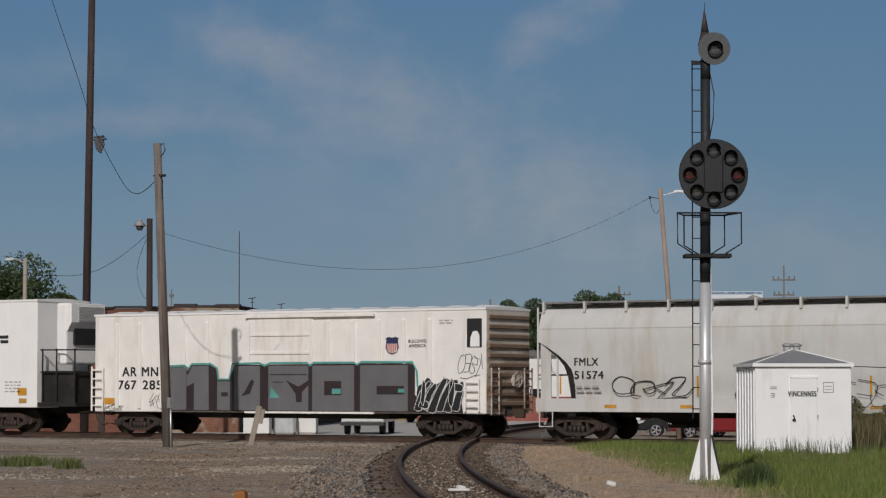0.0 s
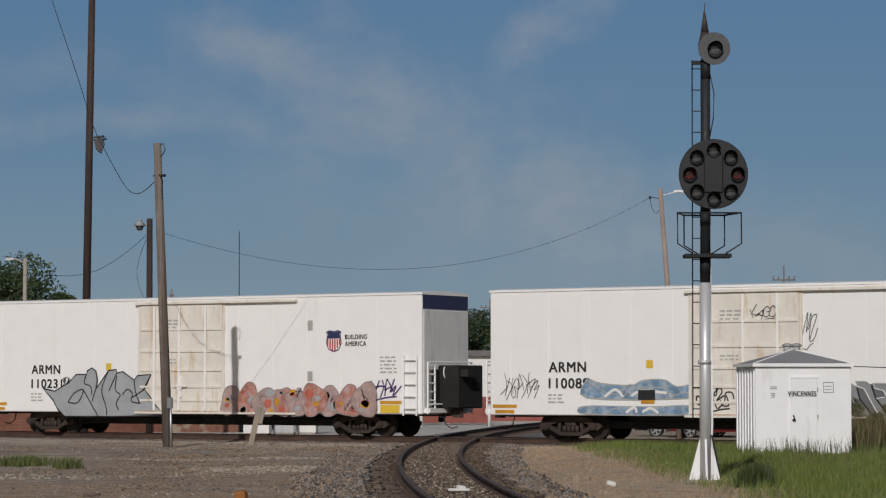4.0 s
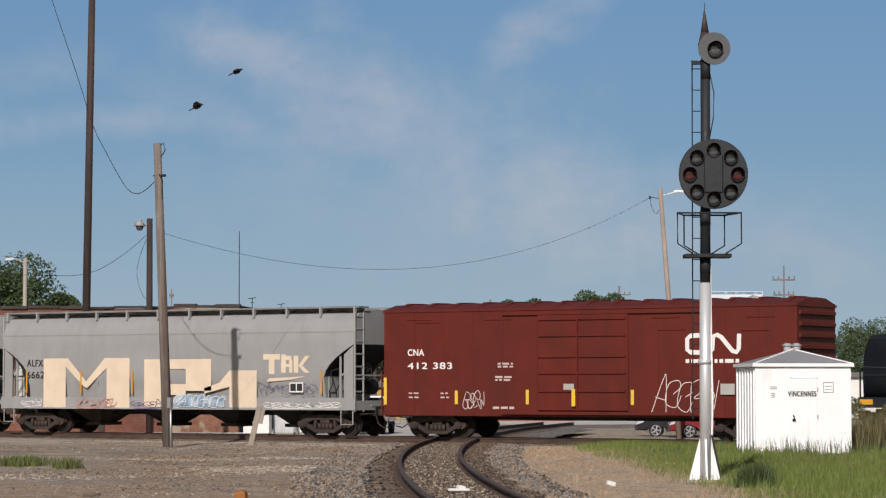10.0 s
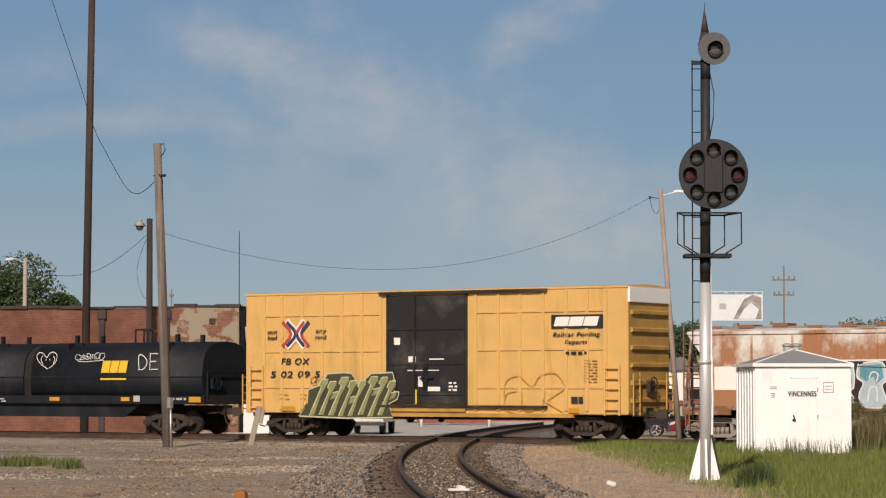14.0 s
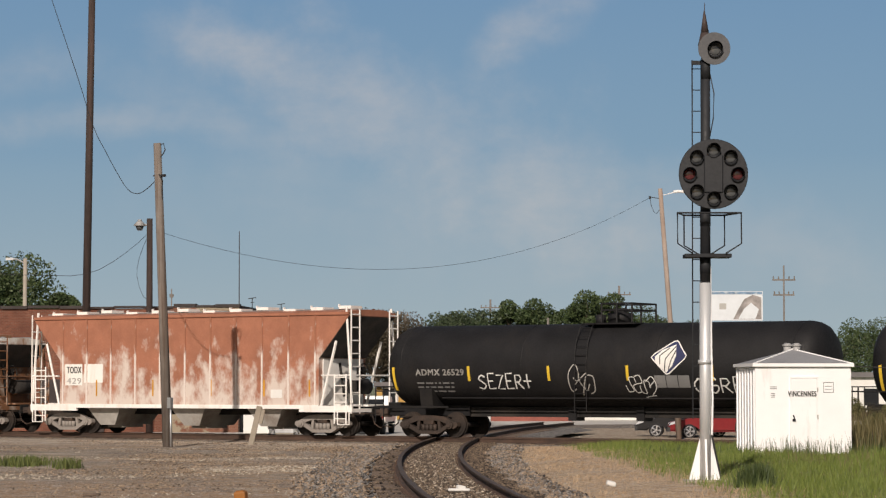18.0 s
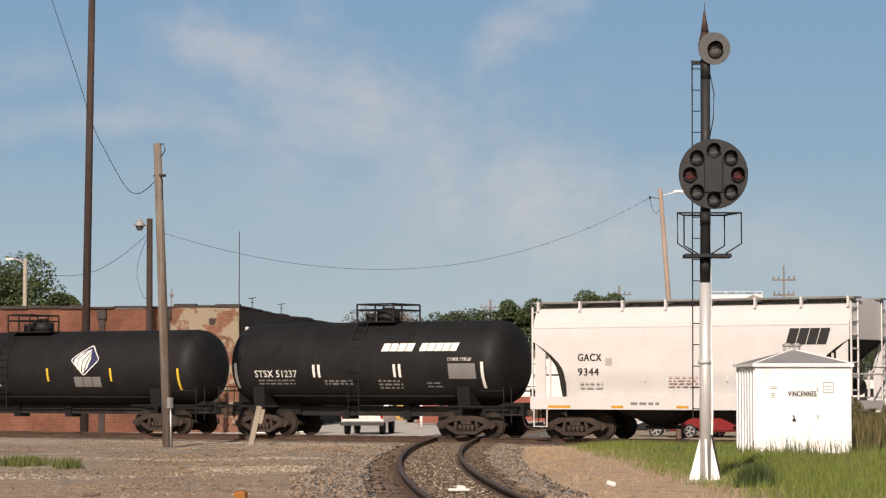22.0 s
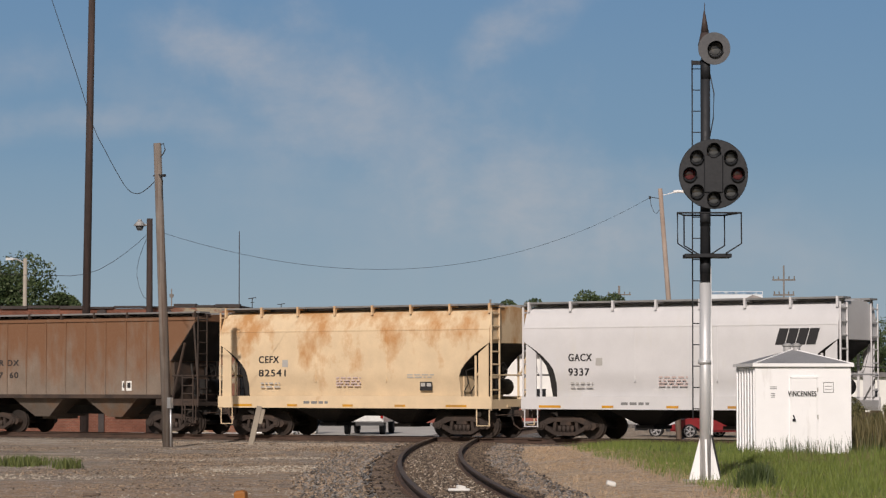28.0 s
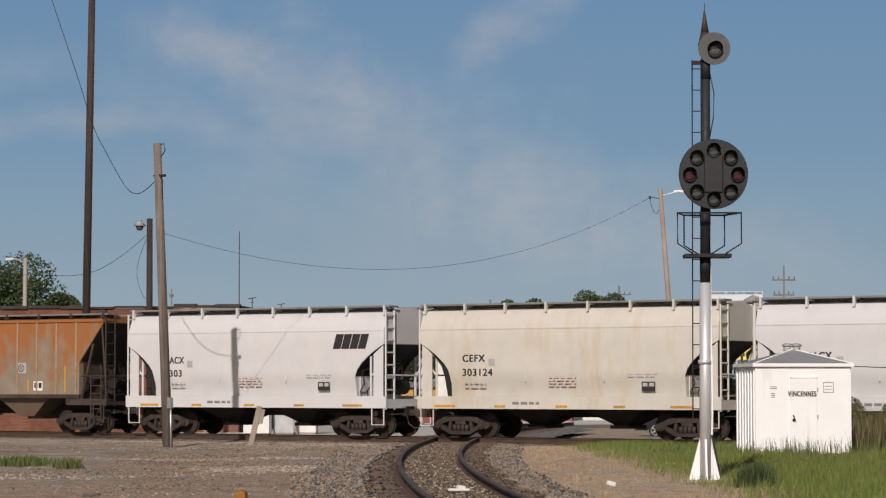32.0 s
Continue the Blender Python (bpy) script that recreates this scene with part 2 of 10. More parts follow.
def flat(bm, pts, y):
    """A thin painted shape on a side wall, 3 mm thick, from points in x and z."""
    bm.faces.new([bm.verts.new((x, y, z)) for x, z in pts])


def ribbon(bm, pts, w, y):
    """A sprayed or painted stroke of width w along points in x and z."""
    pts = [Vector((p[0], 0, p[1])) for p in pts]
    left, right = [], []
    for i, p in enumerate(pts):
        d = (pts[min(i + 1, len(pts) - 1)] - pts[max(i - 1, 0)])
        if d.length < 1e-6:
            d = Vector((1, 0, 0))
        n = Vector((-d.z, 0, d.x)).normalized() * w / 2
        left.append(bm.verts.new((p.x + n.x, y, p.z + n.z)))
        right.append(bm.verts.new((p.x - n.x, y, p.z - n.z)))
    for i in range(len(pts) - 1):
        bm.faces.new((left[i], right[i], right[i + 1], left[i + 1]))


LIFT_OFF = {"reflector", "hinge_plate", "door_placard", "placard", "marking_panel", "data_panel"}


def patch(name, polys, y, material, parent, label=""):
    if name in LIFT_OFF and len(polys) > 1:
        return [patch(name, [p], y, material, parent, label) for p in polys][-1]
    bm = bmesh.new()
    for p in polys:
        flat(bm, p, y)
    ob = part(name, bm, material, parent, label)
    return tagged(ob, kind="stuff") if len(polys) > 1 else ob


def rect(x0, x1, z0, z1, k=0.0):
    """Corners of a plate; k leans it to the right."""
    return [(x0, z0), (x1, z0), (x1 + k, z1), (x0 + k, z1)]


def strokes(name, lines, w, y, material, parent, label=""):
    bm = bmesh.new()
    for ln in lines:
        ribbon(bm, ln, w, y)
    ob = part(name, bm, material, parent, label)
    return tagged(ob, kind="stuff") if len(lines) > 1 else ob


def bars(rows, x0, z0, w, h, gap, seed=1):
    """Small unreadable lettering as short bars."""
    rnd = random.Random(seed)
    out = []
    for i in range(rows):
        x = x0
        while x < x0 + w - 0.05:
            k = rnd.uniform(0.08, 0.3)
            out.append(rect(x, min(x + k, x0 + w), z0 - i * gap, z0 - i * gap + h))
            x += k + 0.07
    return out


# ---- freight car parts ----
TRAIN = []
ROLLING = {}


def shared(fill, name, material):
    bm = bmesh.new()
    fill(bm)
    bmesh.ops.recalc_face_normals(bm, faces=bm.faces)
    me = bpy.data.meshes.new(name)
    bm.to_mesh(me)
    bm.free()
    me.materials.append(material)
    return me


def fill_wheel(bm):
    disc(bm, (0, 0, 0), (0, 1, 0), 0.43, 0.10, 28)
    disc(bm, (0, 0.065, 0), (0, 1, 0), 0.455, 0.03, 28)
    disc(bm, (0, -0.055, 0), (0, 1, 0), 0.35, 0.03, 24, 0.30)
    disc(bm, (0, -0.075, 0), (0, 1, 0), 0.13, 0.06, 12)


def fill_axle(bm):
    rod(bm, (0, -0.78, 0), (0, 0.78, 0), 0.085, 10)


def fill_side_frame(bm):
    y0, y1 = -0.11, 0.11
    prism_y(bm, [(-1.18, 0.40), (-1.05, 0.30), (-0.72, 0.33), (-0.72, 0.46), (-0.95, 0.56), (-1.16, 0.52)], y0, y1)
    prism_y(bm, [(1.18, 0.40), (1.16, 0.52), (0.95, 0.56), (0.72, 0.46), (0.72, 0.33), (1.05, 0.30)], y0, y1)
    prism_y(bm, [(-1.02, 0.54), (-0.80, 0.46), (-0.42, 0.58), (0.42, 0.58), (0.80, 0.46), (1.02, 0.54), (0.62, 0.72), (0.2, 0.76), (-0.2, 0.76), (-0.62, 0.72)], y0, y1)
    prism_y(bm, [(-0.86, 0.36), (-0.40, 0.12), (0.40, 0.12), (0.86, 0.36), (0.72, 0.44), (0.36, 0.24), (-0.36, 0.24), (-0.72, 0.44)], y0, y1)
    for s in (-1, 1):
        prism_y(bm, [(s * 0.46 - 0.06, 0.2), (s * 0.46 + 0.06, 0.2), (s * 0.40 + 0.05, 0.6), (s * 0.40 - 0.05, 0.6)], y0 * 0.8, y1 * 0.8)
        disc(bm, (s * 0.89, -0.13, 0.43), (0, 1, 0), 0.13, 0.12, 12)
        disc(bm, (s * 0.89, -0.20, 0.43), (0, 1, 0), 0.08, 0.05, 8)
    for k in (-0.24, -0.08, 0.08, 0.24):
        rod(bm, (k, -0.05, 0.22), (k, -0.05, 0.45), 0.07, 8)


def fill_bolster(bm):
    prism_x(bm, [(-1.12, 0.46), (1.12, 0.46), (1.12, 0.62), (0.4, 0.72), (-0.4, 0.72), (-1.12, 0.62)], -0.2, 0.2)
    disc(bm, (0, 0, 0.78), (0, 0, 1), 0.22, 0.14, 12)
    box(bm, -0.75, 0.75, -0.05, 0.05, 0.28, 0.36)


def fill_coupler(bm):
    box(bm, -0.35, 0.42, -0.09, 0.09, 0.74, 0.95)
    box(bm, 0.36, 0.62, -0.17, 0.12, 0.68, 1.0)
    box(bm, 0.55, 0.74, -0.19, -0.07, 0.70, 0.98)
    tube(bm, [(0.1, -0.35, 0.72), (0.2, -0.38, 0.45), (0.42, -0.34, 0.30), (0.62, -0.25, 0.36)], 0.022)
    tube(bm, [(-0.1, -1.1, 0.78), (0.3, -1.15, 0.80), (0.3, -0.2, 0.82)], 0.018)


# near-black slope colour that carries the shade under the overhang
M_slope_shade = surf("shade_dark_slope_sheet", (0.05, 0.047, 0.045), 0.8, var=0.25, bump=0.004, dirt=(0.10, 0.085, 0.075), dirt_amt=0.3)
ME_WHEEL = shared(fill_wheel, "wheel", M_wheel)
ME_AXLE = shared(fill_axle, "axle", M_wheel)
ME_FRAME = shared(fill_side_frame, "side_frame", M_truck)
ME_BOLSTER = shared(fill_bolster, "truck", M_truck)
ME_COUPLER = shared(fill_coupler, "coupler", M_truck)
M_truck_dusty = surf("pale_dust_on_cast_steel", (0.29, 0.26, 0.235), 0.9, var=0.3, bump=0.01, dirt=(0.09, 0.07, 0.06), dirt_amt=0.4)
ME_FRAME_DUSTY = shared(fill_side_frame, "side_frame", M_truck_dusty)


def dust_trucks(car):
    for tr in car.children:
        for sf in tr.children:
            if sf.name.startswith("side_frame"):
                sf.data = ME_FRAME_DUSTY




def running_gear(car, half_len, tc, tc2=None):
    for s, c in ((-1, tc), (1, tc2 or tc)):
        tr = part_of("truck", ME_BOLSTER, None, car, "four-wheel cast steel truck with exposed side frames")
        tr.location = (s * c, 0, 0)
        for sy in (-1, 1):
            f = part_of("side_frame", ME_FRAME, None, tr)
            f.matrix_basis = pose(0, sy * 1.02, 0, 0, 0, 0 if sy < 0 else 180)
            for sx in (-1, 1):
                w = part_of("wheel", ME_WHEEL, None, tr)
                w.matrix_basis = pose(sx * 0.89, sy * 0.77, 0.43, 0, 0, 0 if sy < 0 else 180)
                ROLLING.setdefault((sx * 0.89, sy * 0.77, 0 if sy < 0 else 180), []).append(w)
        for sx in (-1, 1):
            a = part_of("axle", ME_AXLE, None, tr)
            a.location = (sx * 0.89, 0, 0.43)
            ROLLING.setdefault((sx * 0.89, 0.0, 0), []).append(a)
        cp = part_of("coupler", ME_COUPLER, None, car)
        cp.matrix_basis = pose(s * (half_len - 0.12), 0, 0, 0, 0, 0 if s > 0 else 180)


def ladder(car, material, x, y0, y1, z0, z1, rungs, along="y", r=0.024, name="ladder"):
    """A ladder whose rungs run along y (on a car's end) or x (on its side)."""
    lad = None
    ends = []
    for k in (y0, y1):
        p = (lambda z, k=k: (x, k, z)) if along == "y" else (lambda z, k=k: (k, x, z))
        bm = bmesh.new()
        rod(bm, p(z0), p(z1), r * 1.25, 5)
        ob = part(name if lad is None else "stile", bm, material, lad or car)
        lad = lad or ob
        ends.append(p)
    me = shared(lambda bm: rod(bm, ends[0](0), ends[1](0), r, 5), "rung", material)
    for i in range(rungs):
        part_of("rung", me, None, lad).location = (0, 0, z0 + (z1 - z0) * (i + 0.6) / rungs)
    return lad


def brake_wheel(car, x, y, z, material):
    bm = bmesh.new()
    for i in range(14):
        a, b = 2 * math.pi * i / 14, 2 * math.pi * (i + 1) / 14
        rod(bm, (x, y + 0.27 * math.cos(a), z + 0.27 * math.sin(a)), (x, y + 0.27 * math.cos(b), z + 0.27 * math.sin(b)), 0.022, 5)
    for i in range(4):
        a = math.pi * i / 2 + 0.4
        rod(bm, (x, y, z), (x, y + 0.27 * math.cos(a), z + 0.27 * math.sin(a)), 0.016, 4)
    box(bm, x - 0.2, x - 0.03, y - 0.16, y + 0.16, z - 0.22, z + 0.16)
    part("brake_wheel", bm, material, car, "hand brake wheel with its gear box")


def reporting_marks(car, a, b, x0, x1, x2, za, zb, h, y, material):
    sheet_text("reporting_mark", a, x0, x1, za, za + h, y, material, car)
    sheet_text("car_number", b, x0, x2, zb, zb + h, y, material, car)


def car_thing(name, label, cen, half_len, tc, tc2=None, group="freight cars of the passing train"):
    car = thing(name, label, "freight car", group)
    running_gear(car, half_len, tc, tc2)
    bm = bmesh.new()
    box(bm, -half_len + 0.1, half_len - 0.1, -0.24, 0.24, 0.72, 1.06)
    part("centre_sill", bm, M_under, car)
    TRAIN.append((car, cen))
    return car


def reflectors(car, xs, z0, h, y, vertical=False, material=None):
    for x in xs:
        w, hh = (0.07, h) if vertical else (h, 0.11)
        patch("reflector", [rect(x - w / 2, x + w / 2, z0, z0 + hh)], y, material or M_reflect, car)


def covered_hopper(name, label, cen, lt, cutx, cutz, floor, eave, sill_half, paint, tc, ribs=0, band=3.7, smooth=True,
                   bays=(), sill=(1.0, 1.42), runner_z=4.56, open_low=False, ladder_paint=None, top=None, walkway=True, rib_paint=None):
    """A covered hopper with slope-sheet ends: lt is the half length at the eaves, cutx and cutz the foot of the slope."""
    car = car_thing(name, label, cen, sill_half + 0.12, tc)
    lp = ladder_paint or paint
    W = 1.53
    top = top or eave + 0.2
    slope_top = 3.25 if smooth else eave - 0.12
    if smooth:
        sec = [(-1.40, floor), (-1.47, floor + 0.5), (-W, cutz), *[(-W, cutz + (slope_top - cutz) * u) for u in (0.2, 0.4, 0.6, 0.75, 0.87, 1.0)], (-W, band), (-1.45, band + 0.22), (-1.27, eave), (-0.8, eave + 0.13), (0, top)]
    else:
        sec = [(-W + 0.06, floor), (-W + 0.06, cutz), (-W + 0.06, slope_top), (-W + 0.06, eave), (-0.8, eave + 0.1), (0, top)]
    ring = sec + [(-y, z) for y, z in sec[-2::-1]]

    def xend(z):
        if z <= cutz:
            return cutx
        if z >= slope_top:
            return lt
        u = (z - cutz) / (slope_top - cutz)
        return cutx + (lt - cutx) * (u ** 1.7 if smooth else u)
    bm = bmesh.new()
    left = [bm.verts.new((-xend(z), y, z)) for y, z in ring]
    right = [bm.verts.new((xend(z), y, z)) for y, z in ring]
    k = len(ring)
    for i in range(k - 1):
        f = bm.faces.new((left[i], left[i + 1], right[i + 1], right[i]))
        f.smooth = smooth
    bm.faces.new((left[0], right[0], right[-1], left[-1]))
    for side in (left, right):
        for i in range(k // 2):
            j = k - 1 - i
            if i + 1 == j - 1:
                bm.faces.new((side[i], side[i + 1], side[j]))
            else:
                bm.faces.new((side[i], side[i + 1], side[j - 1], side[j]))
    for ring_v in (set(left), set(right)):
        for e in bm.edges:
            if e.verts[0] in ring_v and e.verts[1] in ring_v:
                e.smooth = False
    body = part("hopper_body", bm, paint, car)
    # dark sheets over the sloping ends put the overhang's shade into colour
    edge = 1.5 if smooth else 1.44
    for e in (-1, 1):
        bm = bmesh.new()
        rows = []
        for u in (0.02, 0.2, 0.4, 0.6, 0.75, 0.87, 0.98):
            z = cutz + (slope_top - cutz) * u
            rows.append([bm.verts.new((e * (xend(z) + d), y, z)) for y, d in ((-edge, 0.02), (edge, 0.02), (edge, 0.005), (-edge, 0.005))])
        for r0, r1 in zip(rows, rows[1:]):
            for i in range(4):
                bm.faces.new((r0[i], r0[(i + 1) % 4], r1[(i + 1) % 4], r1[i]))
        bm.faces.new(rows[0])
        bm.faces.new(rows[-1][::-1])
        part("slope_sheet", bm, M_under if smooth else M_slope_shade, body, "sloping end sheet with the overhang shade in its dark colour")
    if ribs:
        fill = lambda bm: box(bm, -0.035, 0.035, -W + 0.028, -W + 0.07, floor, eave)
        me = shared(fill, "rib", rib_paint or paint)
        for i in range(ribs):
            x = -cutx + 0.15 + (2 * cutx - 0.3) * i / (ribs - 1)
            part_of("rib", me, None, body).location = (x, 0, 0)
        fill = lambda bm: box(bm, -lt, lt, -W + 0.01, -W + 0.07, eave - 0.09, eave + 0.01)
        part_of("top_chord", shared(fill, "top_chord", paint), None, body)
    else:
        # weld seams between the side sheets
        n = max(3, int(2 * cutx / 3.1))
        for i in range(1, n):
            x = -cutx + 2 * cutx * i / n
            bm = bmesh.new()
            box(bm, x - 0.02, x + 0.02, -W - 0.004, -W + 0.02, floor + 0.5, band)
            part("seam", bm, paint, body)
        bm = bmesh.new()
        box(bm, -lt + 0.02, lt - 0.02, -W - 0.012, -W + 0.02, band - 0.025, band + 0.01)
        part("seam", bm, paint, body)
    # sills and end platforms
    for s in (-1, 1):
        bm = bmesh.new()
        if not open_low:
            box(bm, -sill_half, sill_half, s * 1.5 - 0.05, s * 1.5 + 0.05, sill[0], sill[1])
        else:
            for e in (-1, 1):
                box(bm, min(e * cutx * 0.86, e * sill_half), max(e * cutx * 0.86, e * sill_half), s * 1.46 - 0.04, s * 1.46 + 0.04, sill[0], sill[1])
            box(bm, -cutx, cutx, s * 1.46 - 0.05, s * 1.46 + 0.05, floor - 0.12, floor + 0.02)
        part("side_sill", bm, paint if not open_low else lp, car)
        bm = bmesh.new()
        box(bm, s * (sill_half - 0.12) - 0.1, s * (sill_half - 0.12) + 0.1, -1.45, 1.45, sill[0], sill[1] - 0.1)
        box(bm, min(s * cutx, s * sill_half), max(s * cutx, s * sill_half), -0.5, 0.5, 1.05, 1.12)
        part("end_sill", bm, lp, car)
        xe = s * (sill_half - 0.05)
        ladder(car, lp, xe, -1.48, -0.95, sill[0] - 0.05, eave + 0.1, 8, r=0.03 if smooth else 0.024)
        ladder(car, lp, xe, 0.95, 1.48, sill[0] - 0.05, eave + 0.1, 8)
        if not smooth:
            ladder(car, lp, -1.50, s * (sill_half - 0.5) - 0.25, s * (sill_half - 0.5) + 0.25, 0.45, 2.5 if s < 0 else 2.2, 6, along="x")
        bm = bmesh.new()
        xs = s * (cutx + 0.08)
        for yy in (-1.42, 1.42):
            if smooth:
                # one upright under the overhang, a bent brace and a grab rail
                xm = s * (cutx + (lt - cutx) * 0.5)
                rod(bm, (xm, yy, sill[1]), (xm, yy, cutz + (slope_top - cutz) * 0.62), 0.045, 6)
                tube(bm, [(xm, yy * 0.97, cutz + 0.02), (s * (lt - 0.42), yy * 0.97, 2.3), (s * (lt - 0.2), yy * 0.97, slope_top - 0.15), (s * (lt - 0.16), yy * 0.97, slope_top + 0.3)], 0.04, 6)
            else:
                rod(bm, (xs, yy, sill[1]), (s * (cutx + (lt - cutx) * 0.55), yy, sill[1] + (slope_top - sill[1]) * 0.72), 0.05, 5)
                rod(bm, (xe, yy, sill[1] + 0.1), (s * (lt - 0.15), yy, slope_top + 0.3), 0.045, 5)
        rod(bm, (xe, -1.45, 2.15), (xe, 1.45, 2.15), 0.03, 5)
        if not smooth:
            rod(bm, (xe, -1.45, 2.15), (s * (cutx + 0.1), -1.45, 2.15), 0.03, 5)
        part("end_frame", bm, lp, car)
        bm = bmesh.new()
        box(bm, s * (cutx + 0.03) - 0.02, s * (cutx + 0.03) + 0.02, -1.25, 1.25, 1.1, cutz)
        part("end_bulkhead", bm, paint if smooth else lp, car)
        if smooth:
            # added black strip draws the shadowed inside of the leading cut-out edge
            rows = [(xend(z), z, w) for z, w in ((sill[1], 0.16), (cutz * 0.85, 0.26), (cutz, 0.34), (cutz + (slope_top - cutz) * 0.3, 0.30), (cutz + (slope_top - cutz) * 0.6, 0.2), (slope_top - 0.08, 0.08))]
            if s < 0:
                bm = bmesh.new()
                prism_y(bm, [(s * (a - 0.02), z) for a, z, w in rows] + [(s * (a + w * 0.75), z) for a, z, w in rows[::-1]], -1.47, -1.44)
                part("edge_shade_strip", bm, M_under, car)
            # gusset plates that carry the overhang at the car's corners
            for yy in (-1.47, 1.47):
                bm = bmesh.new()
                a, b2 = sorted((s * (lt - 0.46), s * (lt - 0.06)))
                hi_in, hi_out = cutz + (slope_top - cutz) * 0.68, slope_top - 0.05
                prism_y(bm, [(a, sill[1] - 0.02), (b2, sill[1] - 0.02), (b2, hi_out if s > 0 else hi_in), (a, hi_in if s > 0 else hi_out)], yy - 0.02, yy + 0.02)
                part("gusset_plate", bm, paint, car)
        for yy in (-1.5, 1.5):
            bm = bmesh.new()
            a, b2 = s * (sill_half - 0.12), s * (sill_half - 0.62)
            tube(bm, [(a, yy, sill[0] + 0.05), (a, yy, 0.42), (b2, yy, 0.42), (b2, yy, sill[0] + 0.05)], 0.028, 5)
            part("sill_step", bm, lp, car)
    brake_wheel(car, sill_half - 0.15, -0.55, 2.3, M_under)
    bm = bmesh.new()
    disc(bm, (cutx + 0.55, 0.25, 1.75), (0, 1, 0), 0.28, 1.0, 14)
    rod(bm, (cutx + 0.5, -0.6, 1.4), (cutx + 0.3, -0.6, 2.6), 0.05, 6)
    tube(bm, [(cutx + 0.8, -0.9, 1.2), (cutx + 0.85, -0.8, 2.0), (cutx + 0.3, -0.7, 2.1)], 0.03)
    part("air_reservoir", bm, M_under, car)
    if smooth:
        # brake pipes looped in front of the trailing bulkhead
        bm = bmesh.new()
        for i, top_z in enumerate((2.3, 2.1, 1.95)):
            x0, y0 = cutx + 0.12 + 0.22 * i, -1.3 + 0.12 * i
            tube(bm, [(x0, y0, 1.15), (x0 - 0.04, y0, 1.6), (x0 + 0.12, y0, 1.85), (x0 + 0.02, y0, top_z), (x0 + 0.25, y0 + 0.2, top_z + 0.1)], 0.022, 5)
        part("brake_pipe", bm, M_under, car)
    # roof walkway on brackets, and hatches
    for s in (-1, 1) if walkway else ():
        bm = bmesh.new()
        box(bm, -lt - 0.1, lt + 0.1, s * 1.05 - 0.3, s * 1.05 + 0.3, runner_z - 0.03, runner_z + 0.03)
        part("roof_walkway", bm, M_runner, car)
        n = int(2 * lt / 1.45)
        fill = lambda bm: (box(bm, -0.035, 0.035, -0.06, 0.06, eave - 0.06, runner_z + 0.04), box(bm, -0.03, 0.03, -0.5, 0.05, runner_z - 0.09, runner_z - 0.03))
        me = shared(fill, "walkway_bracket", lp)
        for i in range(n + 1):
            b = part_of("walkway_bracket", me, None, car)
            b.matrix_basis = pose(-lt + 0.1 + (2 * lt - 0.2) * i / n, s * 1.33, 0, 0, 0, 180 if s < 0 else 0)
    n = max(4, int(lt * (1.0 if walkway else 1.7)))
    k = 0.45 if walkway else 0.26
    me = shared(lambda bm: (box(bm, -k, k, -0.35, 0.35, top - 0.06, top + 0.05), box(bm, -0.5, -0.46, -0.05, 0.05, top, top + 0.12)), "roof_hatch", lp)
    for i in range(n):
        hatch = part_of("roof_hatch", me, None, car)
        hatch.location = (-lt + 2 * lt * (i + 0.5) / n, 0 if walkway else -0.5, 0 if walkway else 0.04 * (i % 3))
    for s in (-1, 1):
        bm = bmesh.new()
        box(bm, -lt + 0.1, lt - 0.1, s * 0.78 - 0.03, s * 0.78 + 0.03, eave, runner_z - 0.03)
        part("hatch_coaming", bm, M_runner, car)
    # discharge bays below the floor
    for x, w, zb, mt in bays:
        bm = bmesh.new()
        zt = floor - 0.1 if open_low else 1.06
        fx, fy = (0.35, 1.05) if open_low else (0.22, 0.45)
        lo = [(x - fx, -fy), (x + fx, -fy), (x + fx, fy), (x - fx, fy)]
        hi = [(x - w, -1.3), (x + w, -1.3), (x + w, 1.3), (x - w, 1.3)]
        a = [bm.verts.new((p[0], p[1], zb)) for p in lo]
        b = [bm.verts.new((p[0], p[1], zt)) for p in hi]
        bm.faces.new(a[::-1])
        bm.faces.new(b)
        for i in range(4):
            bm.faces.new((a[i], a[(i + 1) % 4], b[(i + 1) % 4], b[i]))
        box(bm, x - 0.35, x + 0.35, -0.62, 0.62, zb - 0.1, zb + 0.02)
        part("hopper_bay", bm, mt, car)
    return car


def corrugated_end(car, x, s, half_w, z0, z1, n, material, parent=None):
    """A car end pressed with horizontal ribs."""
    fill = lambda bm: prism_y(bm, [(0, -0.09), (0.09, -0.05), (0.09, 0.05), (0, 0.09)], -half_w + 0.15, half_w - 0.15)
    me = shared(fill, "end_rib", material)
    for i in range(n):
        z = z0 + (z1 - z0) * (i + 0.5) / n
        b = part_of("end_rib", me, None, parent or car)
        b.matrix_basis = pose(x, 0, z, 0, 0, 0 if s > 0 else 180)


